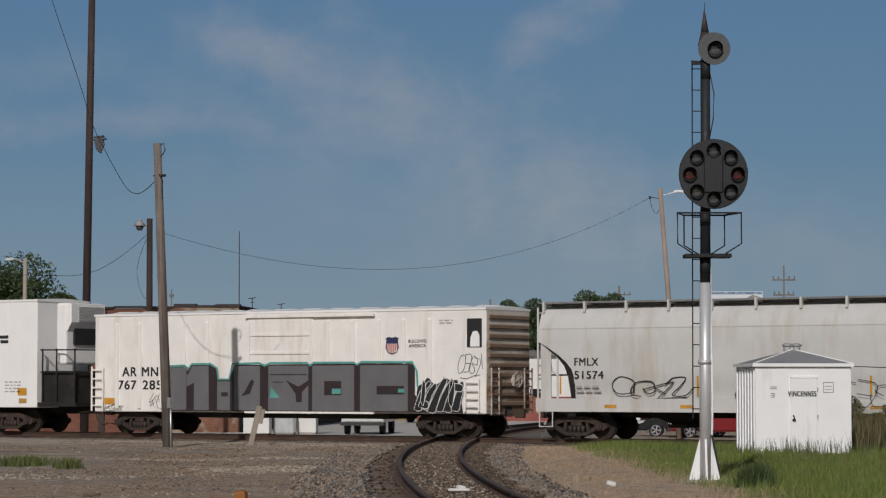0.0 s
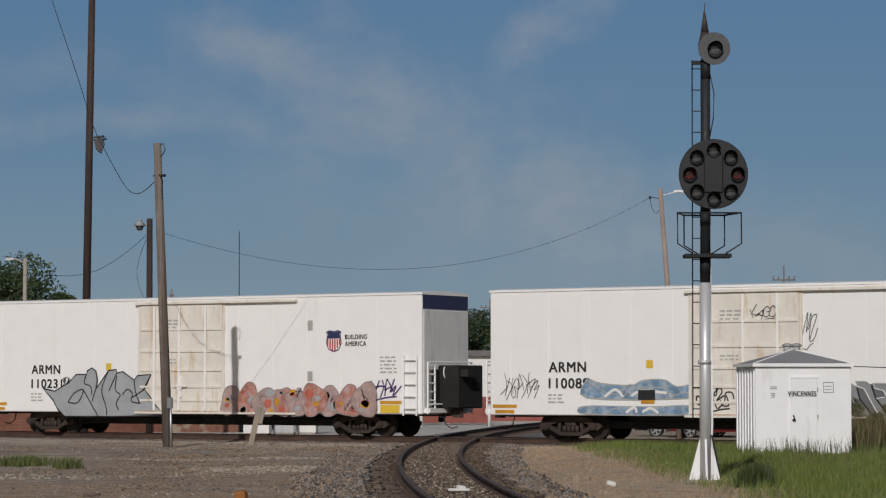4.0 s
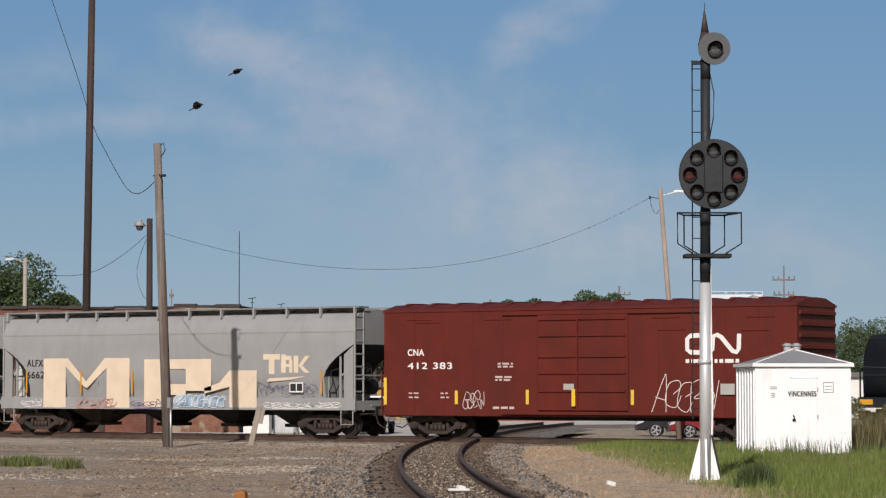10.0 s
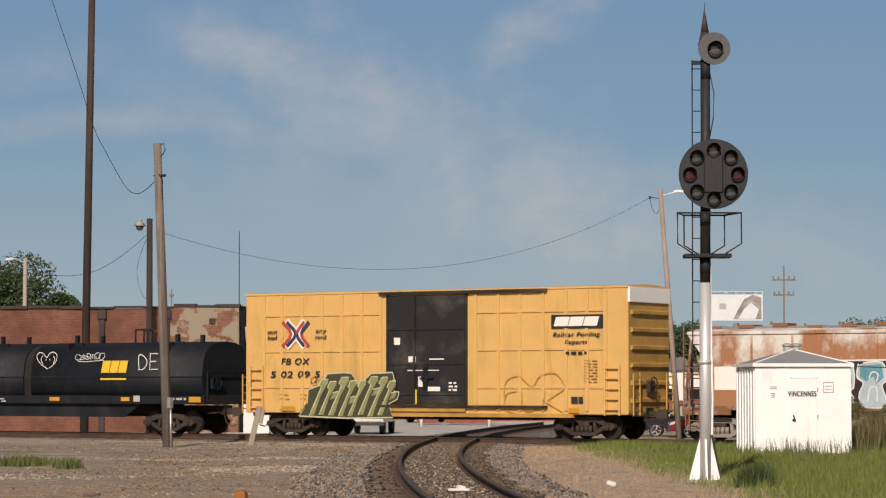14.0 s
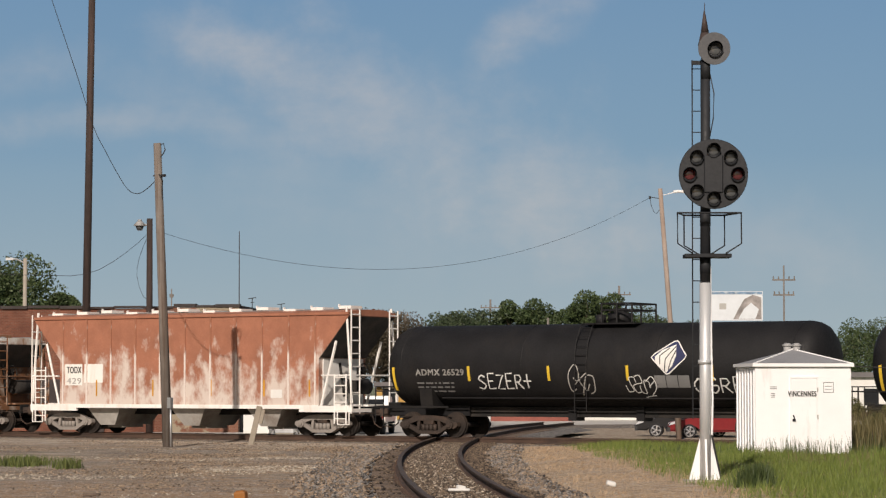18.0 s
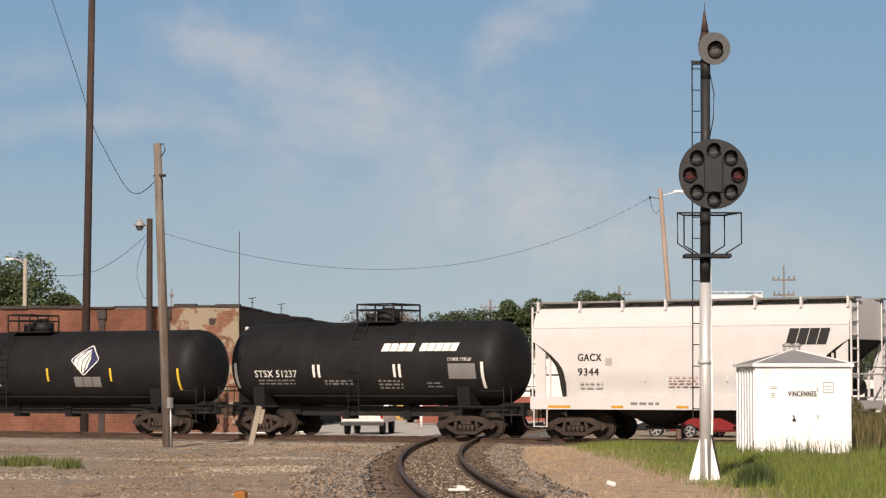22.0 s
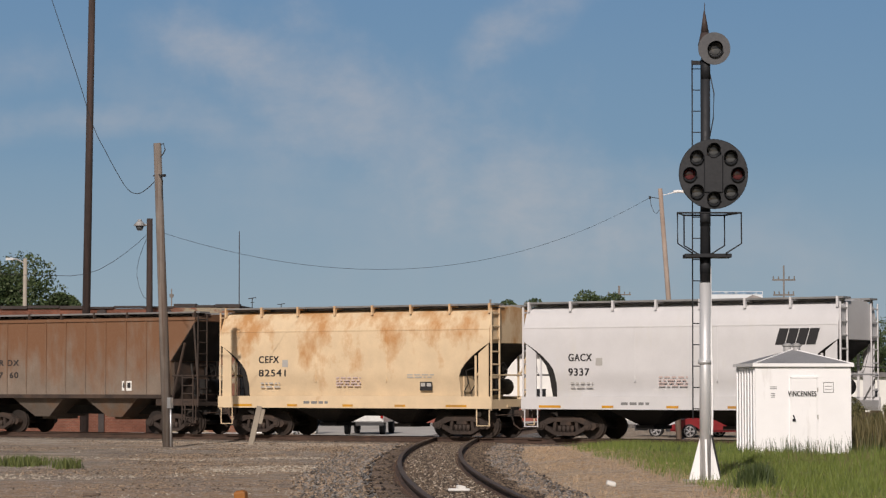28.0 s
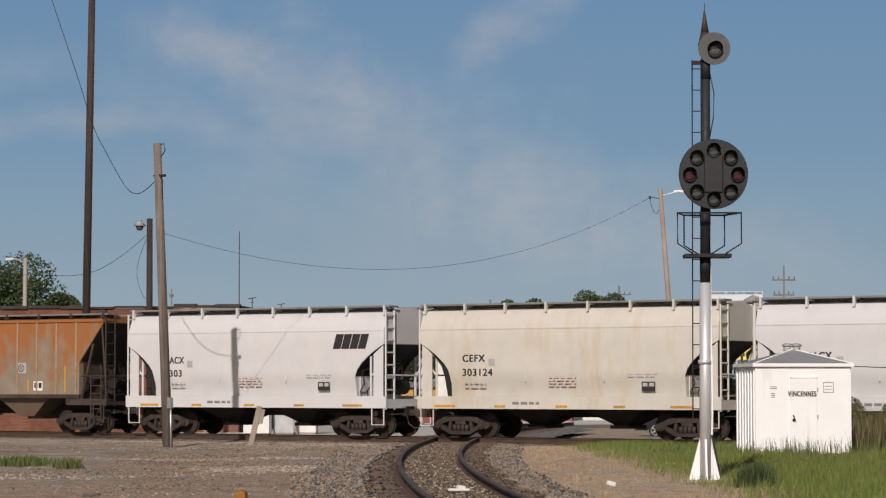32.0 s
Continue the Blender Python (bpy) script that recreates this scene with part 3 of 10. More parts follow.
def box_body(car, half, W, z0, eave, peak, paint, roof_paint, n_roof=0, end_paint=None):
    bm = bmesh.new()
    box(bm, -half, half, -W, W, z0, eave)
    soften(bm, 0.025)
    body = part("body", bm, paint, car)
    bm = bmesh.new()
    prism_x(bm, [(-W - 0.03, eave - 0.04), (W + 0.03, eave - 0.04), (W + 0.03, eave + 0.03), (W * 0.45, peak - 0.02), (0, peak), (-W * 0.45, peak - 0.02), (-W - 0.03, eave + 0.03)], -half - 0.03, half + 0.03)
    roof = part("roof", bm, roof_paint, car)
    if n_roof:
        fill = lambda bm: prism_x(bm, [(-W, eave + 0.02), (-W * 0.45, peak - 0.03), (0, peak - 0.01), (W * 0.45, peak - 0.03), (W, eave + 0.02), (W * 0.45, peak + 0.035), (0, peak + 0.05), (-W * 0.45, peak + 0.035)], -0.09, 0.09)
        me = shared(fill, "roof_rib", roof_paint)
        for i in range(n_roof):
            part_of("roof_rib", me, None, roof).location = (-half + 2 * half * (i + 0.5) / n_roof, 0, 0)
    if end_paint:
        for s in (-1, 1):
            bm = bmesh.new()
            box(bm, min(s * half, s * (half + 0.02)), max(s * half, s * (half + 0.02)), -W + 0.04, W - 0.04, z0 + 0.1, eave - 0.05)
            part("end_wall", bm, end_paint, car)
    bm = bmesh.new()
    box(bm, -half + 2.5, half - 2.5, -1.3, 1.3, 0.9, z0 + 0.02) if z0 > 0.92 else box(bm, -half * 0.5, half * 0.5, -0.9, 0.9, 0.62, z0 + 0.02)
    part("underframe", bm, M_under, car)
    return body


def post(car_part, xs, w, d, y, z0, z1, paint, name="side_post"):
    fill = lambda bm: prism_x_post(bm, w, d, z0, z1)
    me = shared(fill, name, paint)
    for x in xs:
        part_of(name, me, None, car_part).location = (x, y, 0)


def prism_x_post(bm, w, d, z0, z1):
    a = [bm.verts.new(p) for p in ((-w / 2, 0, z0), (w / 2, 0, z0), (w * 0.4, -d, z0 + d), (-w * 0.4, -d, z0 + d))]
    b = [bm.verts.new(p) for p in ((-w / 2, 0, z1), (w / 2, 0, z1), (w * 0.4, -d, z1 - d), (-w * 0.4, -d, z1 - d))]
    bm.faces.new(a)
    bm.faces.new(b[::-1])
    for i in range(4):
        bm.faces.new((a[i], a[(i + 1) % 4], b[(i + 1) % 4], b[i]))


def shield(car, x0, x1, z0, z1, y):
    """The railway's shield emblem as plain shapes: blue head over red and white stripes."""
    w, h = x1 - x0, z1 - z0
    f = lambda pts: [(x0 + w * a, z0 + h * b) for a, b in pts]
    patch("emblem", [f([(0.5, 0), (0.85, 0.12), (1, 0.4), (0.92, 0.8), (1, 0.92), (0.78, 1), (0.5, 0.94), (0.22, 1), (0, 0.92), (0.08, 0.8), (0, 0.4), (0.15, 0.12)])], y, M_mark_white, car, "shield-shaped railway emblem in red, white and blue")
    strokes("emblem_edge", [f([(0.5, 0), (0.85, 0.12), (1, 0.4), (0.92, 0.8), (1, 0.92), (0.78, 1), (0.5, 0.94), (0.22, 1), (0, 0.92), (0.08, 0.8), (0, 0.4), (0.15, 0.12), (0.5, 0)])], 0.035, y - 0.006, M_blue_mark, car)
    patch("emblem_head", [f([(0.06, 0.62), (0.94, 0.62), (0.88, 0.8), (0.96, 0.91), (0.78, 0.97), (0.5, 0.91), (0.22, 0.97), (0.04, 0.91), (0.12, 0.8)])], y - 0.004, M_blue_mark, car)
    patch("emblem_stripes", [f([(a, max(0.04, 0.34 - 0.8 * min(a, 0.9 - a))), (a + 0.09, max(0.04, 0.34 - 0.8 * min(a + 0.09, 0.99 - a - 0.09))), (a + 0.09, 0.6), (a, 0.6)]) for a in (0.05, 0.21, 0.37, 0.53, 0.69, 0.85)], y - 0.004, M_red_mark, car)


def blob(x0, x1, z0, z1, seed, n=9, rough=0.13):
    """A ragged, flowing outline for a spray-painted piece."""
    rnd = random.Random(seed)
    top = [Vector((x0, 0, z0))]
    for i in range(n):
        t = (i + 0.5) / n
        edge = min(1, 4 * min(t, 1 - t) + 0.45)
        top.append(Vector((x0 + (x1 - x0) * t + rnd.uniform(-0.3, 0.3) * (x1 - x0) / n, 0, z0 + (z1 - z0) * edge * (1 - rnd.uniform(0, rough * 2)))))
    top.append(Vector((x1, 0, z0)))
    return flow(top, 3)[::-1]


def wild_letters(car, name, x0, x1, z0, z1, y, seed, fillm, edgem, inner=None, n=6, w=0.05, label=""):
    """A sprayed piece: a soft mass behind leaning, flared, interlocking bars with outlines and light cuts."""
    rnd = random.Random(seed)
    base = patch(name, [blob(x0, x1, z0, z1, seed)], y, {M_spray_grey_mid: M_spray_silver}.get(fillm, fillm), car, label)
    faces, lines, cuts = bmesh.new(), bmesh.new(), bmesh.new()
    step, h = (x1 - x0 - 0.2) / n, z1 - z0
    k = 0
    way = rnd.choice((1, 1, -1))
    for i in range(n):
        a = x0 + 0.08 + step * i
        lean = h * rnd.uniform(0.2, 0.55) * way
        a -= lean * 0.45 if way < 0 else lean * 0.25
        lo, hi = z0 + h * rnd.uniform(0.02, 0.1), z0 + h * rnd.uniform(0.78, 0.97)
        s = step * rnd.uniform(0.34, 0.46)
        mid = (lo + hi) / 2 + h * rnd.uniform(-0.1, 0.1)
        bars_ = [[(a - 0.06, lo), (a + s * 1.25, lo - 0.02), (a + s + lean * 0.45, mid), (a + s + lean, hi), (a + s * 0.3 + lean * 1.05, hi + h * 0.06), (a - s * 0.25 + lean, hi - h * 0.05), (a + lean * 0.35, mid)]]
        b = a + step * 0.52
        bars_.append([(b, lo + h * 0.03), (b + s * 1.2, lo), (b + s + lean * 0.4, mid - h * 0.08), (b + s * 0.9 + lean * 0.9, hi - h * 0.1), (b + s * 0.2 + lean, hi), (b + lean * 0.4, mid)])
        zc = rnd.choice((hi - h * 0.22, mid - h * 0.05, lo + h * 0.08))
        f = (zc - lo) / (hi - lo)
        bars_.append([(a + s * 0.4 + lean * f, zc), (b + s * 0.7 + lean * f, zc - h * 0.05), (b + s * 0.9 + lean * f, zc + h * 0.13), (a + s * 0.5 + lean * (f + 0.15), zc + h * 0.17)])
        if rnd.random() < 0.7:
            c0, c1 = rnd.uniform(0.0, 0.5), rnd.uniform(0.4, 1.0)
            bars_.append([(a + step * c0, lo + h * 0.25), (a + step * c0 + s * 0.6, lo + h * 0.12), (a + step * c1 + s * 0.8, hi - h * 0.1), (a + step * c1 + s * 0.2, hi + h * 0.1), (a + step * c1 - s * 0.1, hi - h * 0.2)])
        for pts in bars_:
            pts = [(min(max(u, x0 - 0.1), x1 + 0.1), min(max(v, z0), z1 + 0.05)) for u, v in pts]
            yy = y - 0.002 - 0.0016 * (k % 6)
            pts = flow([Vector((u, 0, v)) for u, v in pts + pts[:1]], 3)[:-1]
            k += 1
            flat(faces, pts, yy)
            ribbon(lines, pts + [pts[0], pts[1]], w * 0.65, yy - 0.0007)
        if rnd.random() < 0.8:
            ribbon(cuts, [(a + s * 0.25 + lean * 0.1, lo + h * 0.12), (a + s * 0.3 + lean * 0.45, mid), (a + s * 0.35 + lean * 0.9, hi - h * 0.1)], w * 0.7, y - 0.0135)
    tagged(part("letter_face", faces, fillm, base), kind="stuff")
    tagged(part("outline", lines, edgem, base), kind="stuff")
    if not inner:
        cuts.free()
        return base
    tagged(part("highlight", cuts, M_mark_white if edgem is not M_mark_white else M_faint, base), kind="stuff")
    return base


def outlined(car, name, mass, y, fill, edge, lines=(), w=0.05, label="", bend_it=True):
    """A sprayed piece from its own outline: a filled mass, its edge and the strokes inside it."""
    pts = flow([Vector((a, 0, b)) for a, b in mass + mass[:1]], 4)[:-1] if bend_it else mass
    base = patch(name, [pts], y, fill, car, label)
    strokes("outline", [pts + pts[:2]] + [flow([Vector((a, 0, b)) for a, b in ln], 4) for ln in lines], w, y - 0.002, edge, base)
    return base


def bubble_piece(car, name, x0, x1, z0, z1, y, seed, mats, edge, n=9, w=0.035, label=""):
    """Rounded, overlapping letters in broken colours with a thin dark edge."""
    rnd = random.Random(seed)
    step, h = (x1 - x0) / n, z1 - z0
    base = None
    for i in range(n):
        cx, top = x0 + step * (i + 0.5), z1 - h * rnd.uniform(0, 0.22)
        rim = []
        for k in range(12):
            a = 2 * math.pi * k / 12
            r = 1 + 0.16 * math.sin(3 * a + seed + i) + rnd.uniform(-0.08, 0.08)
            rim.append((cx + step * 0.72 * r * math.cos(a), max(z0, (z0 + top) / 2 + (top - z0) * 0.56 * r * math.sin(a))))
        yy = y - 0.004 * (i % 3)
        lines = [[(cx + step * rnd.uniform(-0.4, 0.4), z0 + h * rnd.uniform(0.1, 0.9)) for k in range(4)] for q in range(2)]
        ob = outlined(car, name if base is None else "letter_face", rim, yy, mats[i % 2], edge, lines, w, label if base is None else "") if base is None else outlined(base, "letter_face", rim, yy, mats[i % 2], edge, lines, w)
        base = base or ob
        for q in range(4):
            px, pz, r = cx + step * rnd.uniform(-0.4, 0.4), z0 + h * rnd.uniform(0.15, 0.8), step * rnd.uniform(0.12, 0.3)
            spot = flow([Vector((px + r * rnd.uniform(0.7, 1.5) * math.cos(k * 1.05), 0, pz + r * rnd.uniform(0.5, 1.0) * math.sin(k * 1.05))) for k in range(6)], 3)
            patch("colour_patch", [spot], yy - 0.003, mats[2 + q % (len(mats) - 2)], base)
    return base


def blade_letters(car, name, x0, x1, z0, z1, y, seed, back, face, light, dark, n, lean, wide=0.5, w=0.04, label=""):
    """Sharp leaning letters: each a flared blade with a dark flank, a light edge and a hooked top."""
    rnd = random.Random(seed)
    step, h = (x1 - x0 - abs(lean)) / n, z1 - z0
    left = x0 + (0 if lean > 0 else -lean)
    base = patch(name, [blob(x0, x1, z0, z0 + h * 0.93, seed, 11, 0.1)], y, back, car, label) if back else car
    faces, lights, darks = bmesh.new(), bmesh.new(), bmesh.new()
    for i in range(n):
        a, k = left + step * i, step * wide * rnd.uniform(0.85, 1.2)
        lo, hi = z0 + h * rnd.uniform(0.02, 0.08), z0 + h * rnd.uniform(0.86, 1.0)
        f = lambda u, v: (a + u * k + lean * (v - lo) / h, v)
        pts = [f(0, lo), f(1.1, lo), f(0.85, (lo + hi) / 2), f(1.25, hi - 0.12 * h), f(0.9, hi), f(-0.35, hi), f(-0.5, hi - 0.14 * h), f(0.15, hi - 0.2 * h)]
        flat(faces, pts, y - 0.003)
        ribbon(darks, [f(1.1, lo), f(0.85, (lo + hi) / 2), f(1.25, hi - 0.12 * h)], w * 1.7, y - 0.005)
        ribbon(lights, [f(0, lo), f(0.15, hi - 0.2 * h), f(-0.5, hi - 0.14 * h), f(-0.35, hi), f(0.9, hi)], w, y - 0.006)
        if i % 2:
            z = lo + h * rnd.uniform(0.25, 0.5)
            flat(faces, [f(0.9, z), f(2.0, z + 0.05 * h), f(2.0, z + 0.2 * h), f(0.9, z + 0.16 * h)], y - 0.0038)
            ribbon(lights, [f(0.9, z + 0.17 * h), f(2.0, z + 0.21 * h)], w * 0.8, y - 0.0066)
    for nm, bm, mt in (("letter_face", faces, face), ("shading", darks, dark), ("highlight", lights, light)):
        tagged(part(nm, bm, mt, base), kind="stuff")
    return base


GLYPH = {
    "S": [[(0.9, 0.85), (0.5, 1), (0.1, 0.75), (0.5, 0.5), (0.9, 0.25), (0.5, 0), (0.0, 0.12)]],
    "E": [[(0.95, 1), (0.15, 1), (0.1, 0), (0.95, 0.03)], [(0.1, 0.5), (0.75, 0.52)]],
    "Z": [[(0.05, 1), (0.95, 1), (0.05, 0), (0.95, 0)]],
    "R": [[(0.1, 0), (0.15, 1), (0.7, 1), (0.9, 0.75), (0.6, 0.5), (0.15, 0.5)], [(0.4, 0.5), (1.0, 0)]],
    "O": [[(0.5, 1), (0.08, 0.7), (0.08, 0.3), (0.5, 0), (0.92, 0.3), (0.92, 0.7), (0.5, 1), (0.3, 0.95)]],
    "G": [[(0.9, 0.8), (0.5, 1), (0.1, 0.5), (0.5, 0), (0.95, 0.2), (0.95, 0.45), (0.5, 0.45)]],
    "D": [[(0.15, 0), (0.1, 1), (0.65, 0.95), (0.98, 0.5), (0.6, 0.05), (0.0, 0.0)]],
    "B": [[(0.1, 0), (0.1, 1), (0.7, 0.95), (0.75, 0.6), (0.2, 0.5), (0.9, 0.4), (0.85, 0.05), (0.05, 0.0)]],
    "+": [[(0.0, 0.5), (1, 0.5)], [(0.5, 0.95), (0.5, 0.05)]],
    "-": [[(0.0, 0.1), (0.5, 0.02), (1.2, 0.18)]],
}


def hand_lettered(car, name, word, x0, x1, z0, z1, y, m, w=0.04, label="", curve=False):
    """Letters written with a spray can or a paint stick."""
    step, h, lines = (x1 - x0) / len(word), z1 - z0, []
    for i, ch in enumerate(word):
        for st in GLYPH.get(ch, ()):
            pts = [(x0 + step * (i + 0.86 * u), z0 + h * (v * (0.92 + 0.12 * (i % 2)))) for u, v in st]
            lines.append(flow([Vector((a, 0, b)) for a, b in pts], 4) if ch in "SOGDB" or curve else pts)
    return strokes(name, lines, w, y, m, car, label)


SCRAWL = [
    [[(0.1, 0.1), (0.2, 0.9), (0.8, 0.95), (0.85, 0.6), (0.3, 0.5), (0.9, 0.3), (0.7, 0.02), (0.15, 0.05)]],
    [[(0.9, 0.85), (0.5, 1.0), (0.1, 0.75), (0.45, 0.5), (0.9, 0.3), (0.5, 0.0), (0.05, 0.2)]],
    [[(0.85, 0.8), (0.45, 1.0), (0.05, 0.5), (0.4, 0.0), (0.9, 0.2), (0.9, 0.5), (0.5, 0.48)]],
    [[(0.5, 1.0), (0.1, 0.6), (0.3, 0.05), (0.75, 0.1), (0.92, 0.6), (0.5, 1.0), (0.3, 0.8)]],
    [[(0.1, 0.0), (0.2, 0.95)], [(0.9, 1.0), (0.25, 0.5), (0.95, -0.1)]],
    [[(0.05, 0.0), (0.4, 1.0), (0.55, 1.0), (0.9, 0.0)], [(0.2, 0.4), (0.85, 0.45)]],
    [[(0.85, 1.0), (0.2, 0.9), (0.15, 0.1), (0.9, 0.05)], [(0.15, 0.5), (0.75, 0.55)]],
    [[(0.05, 0.9), (0.3, 0.1), (0.5, 0.7), (0.7, 0.1), (0.98, 1.0)]],
]


def tag(car, name, x0, x1, z0, z1, y, seed, m, w=0.035, n=7, label=""):
    """A quick scrawled tag: curling, leaning strokes of a wide brush or can."""
    rnd = random.Random(seed)
    lines = []
    step, h = (x1 - x0) / n, z1 - z0
    for i in range(n):
        lift, tall = h * rnd.uniform(-0.08, 0.1), h * rnd.uniform(0.75, 1.05)
        flip, turn, twist = rnd.random() < 0.5, rnd.random() < 0.5, rnd.uniform(-0.9, 0.9)
        for st in rnd.choice(SCRAWL):
            st = [(1 - u if flip else u, 1 - v if turn else v) for u, v in st]
            c, s = math.cos(twist), math.sin(twist)
            st = [((u - 0.5) * c - (v - 0.5) * s + 0.5, (u - 0.5) * s + (v - 0.5) * c + 0.5) for u, v in st]
            pts = [Vector((x0 + step * (i - 0.2 + u * 1.45) + 0.16 * h * v, 0, z0 + lift + tall * v)) for u, v in st]
            lines.append(flow(pts))
    if rnd.random() < 0.6:
        lines.append(flow([Vector((x0 + (x1 - x0) * t, 0, z0 - h * (0.16 + 0.1 * math.sin(5 * t)))) for t in (0.1, 0.4, 0.7, 1.0)]))
    return strokes(name, lines, w * 0.72, y, m, car, label)


def flow(pts, n=5):
    """A smooth curve through the points, as x and z."""
    p = [pts[0]] + pts + [pts[-1]]
    out = []
    for i in range(1, len(p) - 2):
        for k in range(n):
            t = k / n
            q = 0.5 * (2 * p[i] + (p[i + 1] - p[i - 1]) * t + (2 * p[i - 1] - 5 * p[i] + 4 * p[i + 1] - p[i + 2]) * t * t + (3 * p[i] - p[i - 1] - 3 * p[i + 1] + p[i + 2]) * t ** 3)
            out.append((q.x, q.z))
    out.append((p[-1].x, p[-1].z))
    return out


# ---- the train, car by car ----
SIDE = -1.535
M_spray_grey = surf("grey_spray_paint", (0.145, 0.145, 0.152), 0.5, var=0.1, bump=0)
M_spray_silver = surf("silver_spray_paint", (0.36, 0.38, 0.40), 0.45, var=0.12, bump=0)
M_spray_teal = surf("teal_spray_paint", (0.10, 0.36, 0.33), 0.5, var=0.15, bump=0)
M_spray_black = surf("black_spray_paint", (0.02, 0.02, 0.022), 0.55, var=0.15, bump=0)
M_spray_maroon = surf("dark_maroon_spray_paint", (0.034, 0.022, 0.024), 0.55, var=0.15, bump=0)
M_spray_orange = surf("orange_pink_spray_paint", (0.48, 0.20, 0.14), 0.5, var=0.3, scale=2.5, bump=0, dirt=(0.45, 0.38, 0.40), dirt_amt=0.5, dirt_scale=2.5)
M_spray_blue = surf("blue_spray_paint", (0.16, 0.27, 0.40), 0.5, var=0.3, scale=2.5, bump=0, dirt=(0.55, 0.60, 0.62), dirt_amt=0.5, dirt_scale=2.0)
M_spray_sky = surf("turquoise_spray_paint", (0.10, 0.30, 0.36), 0.5, var=0.3, scale=2.5, bump=0)
M_spray_cream = surf("cream_roller_paint", (0.70, 0.575, 0.435), 0.6, var=0.07, bump=0)
M_spray_olive = surf("olive_green_spray_paint", (0.25, 0.26, 0.12), 0.5, var=0.2, scale=2.5, bump=0)
M_spray_pale = surf("pale_green_spray_paint", (0.50, 0.50, 0.33), 0.5, var=0.15, scale=3, bump=0)
M_spray_moss = surf("dark_moss_spray_paint", (0.055, 0.055, 0.03), 0.5, var=0.2, bump=0)
M_spray_iceblue = surf("ice_blue_spray_paint", (0.42, 0.52, 0.58), 0.5, var=0.15, scale=3, bump=0)
M_spray_green = surf("green_spray_paint", (0.04, 0.20, 0.12), 0.5, var=0.3, scale=2.5, bump=0)
M_spray_red = surf("dark_red_spray_paint", (0.22, 0.04, 0.03), 0.5, var=0.1, bump=0)
M_spray_dusk = surf("dusty_mauve_spray_paint", (0.30, 0.22, 0.21), 0.55, var=0.2, scale=3, bump=0)
M_spray_purple = surf("purple_spray_paint", (0.09, 0.05, 0.16), 0.5, var=0.1, bump=0)
M_spray_white = surf("white_chalk_paint", (0.72, 0.72, 0.70), 0.6, var=0.1, bump=0)
M_rust_sill = surf("rust_stained_white_paint", (0.60, 0.50, 0.40), 0.7, var=0.15, bump=0.004, dirt=(0.32, 0.16, 0.07), dirt_amt=0.6, dirt_scale=2.0)


def seams(body, xs, z0, z1, y, paint, w=0.03):
    me = shared(lambda bm: box(bm, -w / 2, w / 2, -0.008, 0.004, z0, z1), "panel_seam", paint)
    for x in xs:
        part_of("panel_seam", me, None, body).location = (x, y, 0)


def plug_door(car, x0, x1, z0, z1, y, paint, bar_xs, bar_zs, rail=None, lock=True):
    bm = bmesh.new()
    box(bm, x0, x1, y - 0.05, y + 0.03, z0, z1)
    soften(bm, 0.015)
    door = part("door", bm, paint, car, "sliding plug door with locking bars")
    for x in bar_xs:
        bm = bmesh.new()
        rod(bm, (x, y - 0.1, z0 + 0.02), (x, y - 0.1, z1 - 0.02), 0.048, 6)
        part("locking_bar", bm, M_white_clean if paint is M_white_door else paint, door)
    for z in bar_zs:
        bm = bmesh.new()
        box(bm, x0 + 0.02, x1 - 0.02, y - 0.085, y - 0.045, z - 0.04, z + 0.04)
        part("door_rib", bm, paint, door)
    bm = bmesh.new()
    for x in (x0 - 0.06, x1 + 0.06):
        box(bm, x - 0.05, x + 0.05, y - 0.03, y + 0.02, z0 - 0.03, z1 + 0.03)
    part("door_frame", bm, paint, car)
    if rail:
        bm = bmesh.new()
        box(bm, rail[0], rail[1], y - 0.13, y - 0.02, rail[2], rail[2] + 0.09)
        part("door_track", bm, paint, car)
        bm = bmesh.new()
        box(bm, rail[0], rail[1], y - 0.14, y - 0.02, z0 - 0.1, z0 - 0.03)
        part("door_track", bm, paint, car)
    if not lock:
        return door
    bm = bmesh.new()
    m = (x0 + x1) / 2
    box(bm, m - 0.09, m + 0.09, y - 0.11, y - 0.04, z0 + 0.5, z0 + 1.3)
    rod(bm, (m - 0.2, y - 0.13, z0 + 0.9), (m + 0.35, y - 0.13, z0 + 0.9), 0.03, 6)
    disc(bm, (m, y - 0.12, z0 + 0.9), (0, 1, 0), 0.14, 0.04, 12)
    part("door_lock", bm, M_white_old if paint is not M_black_door else M_black_car, door)
    return door


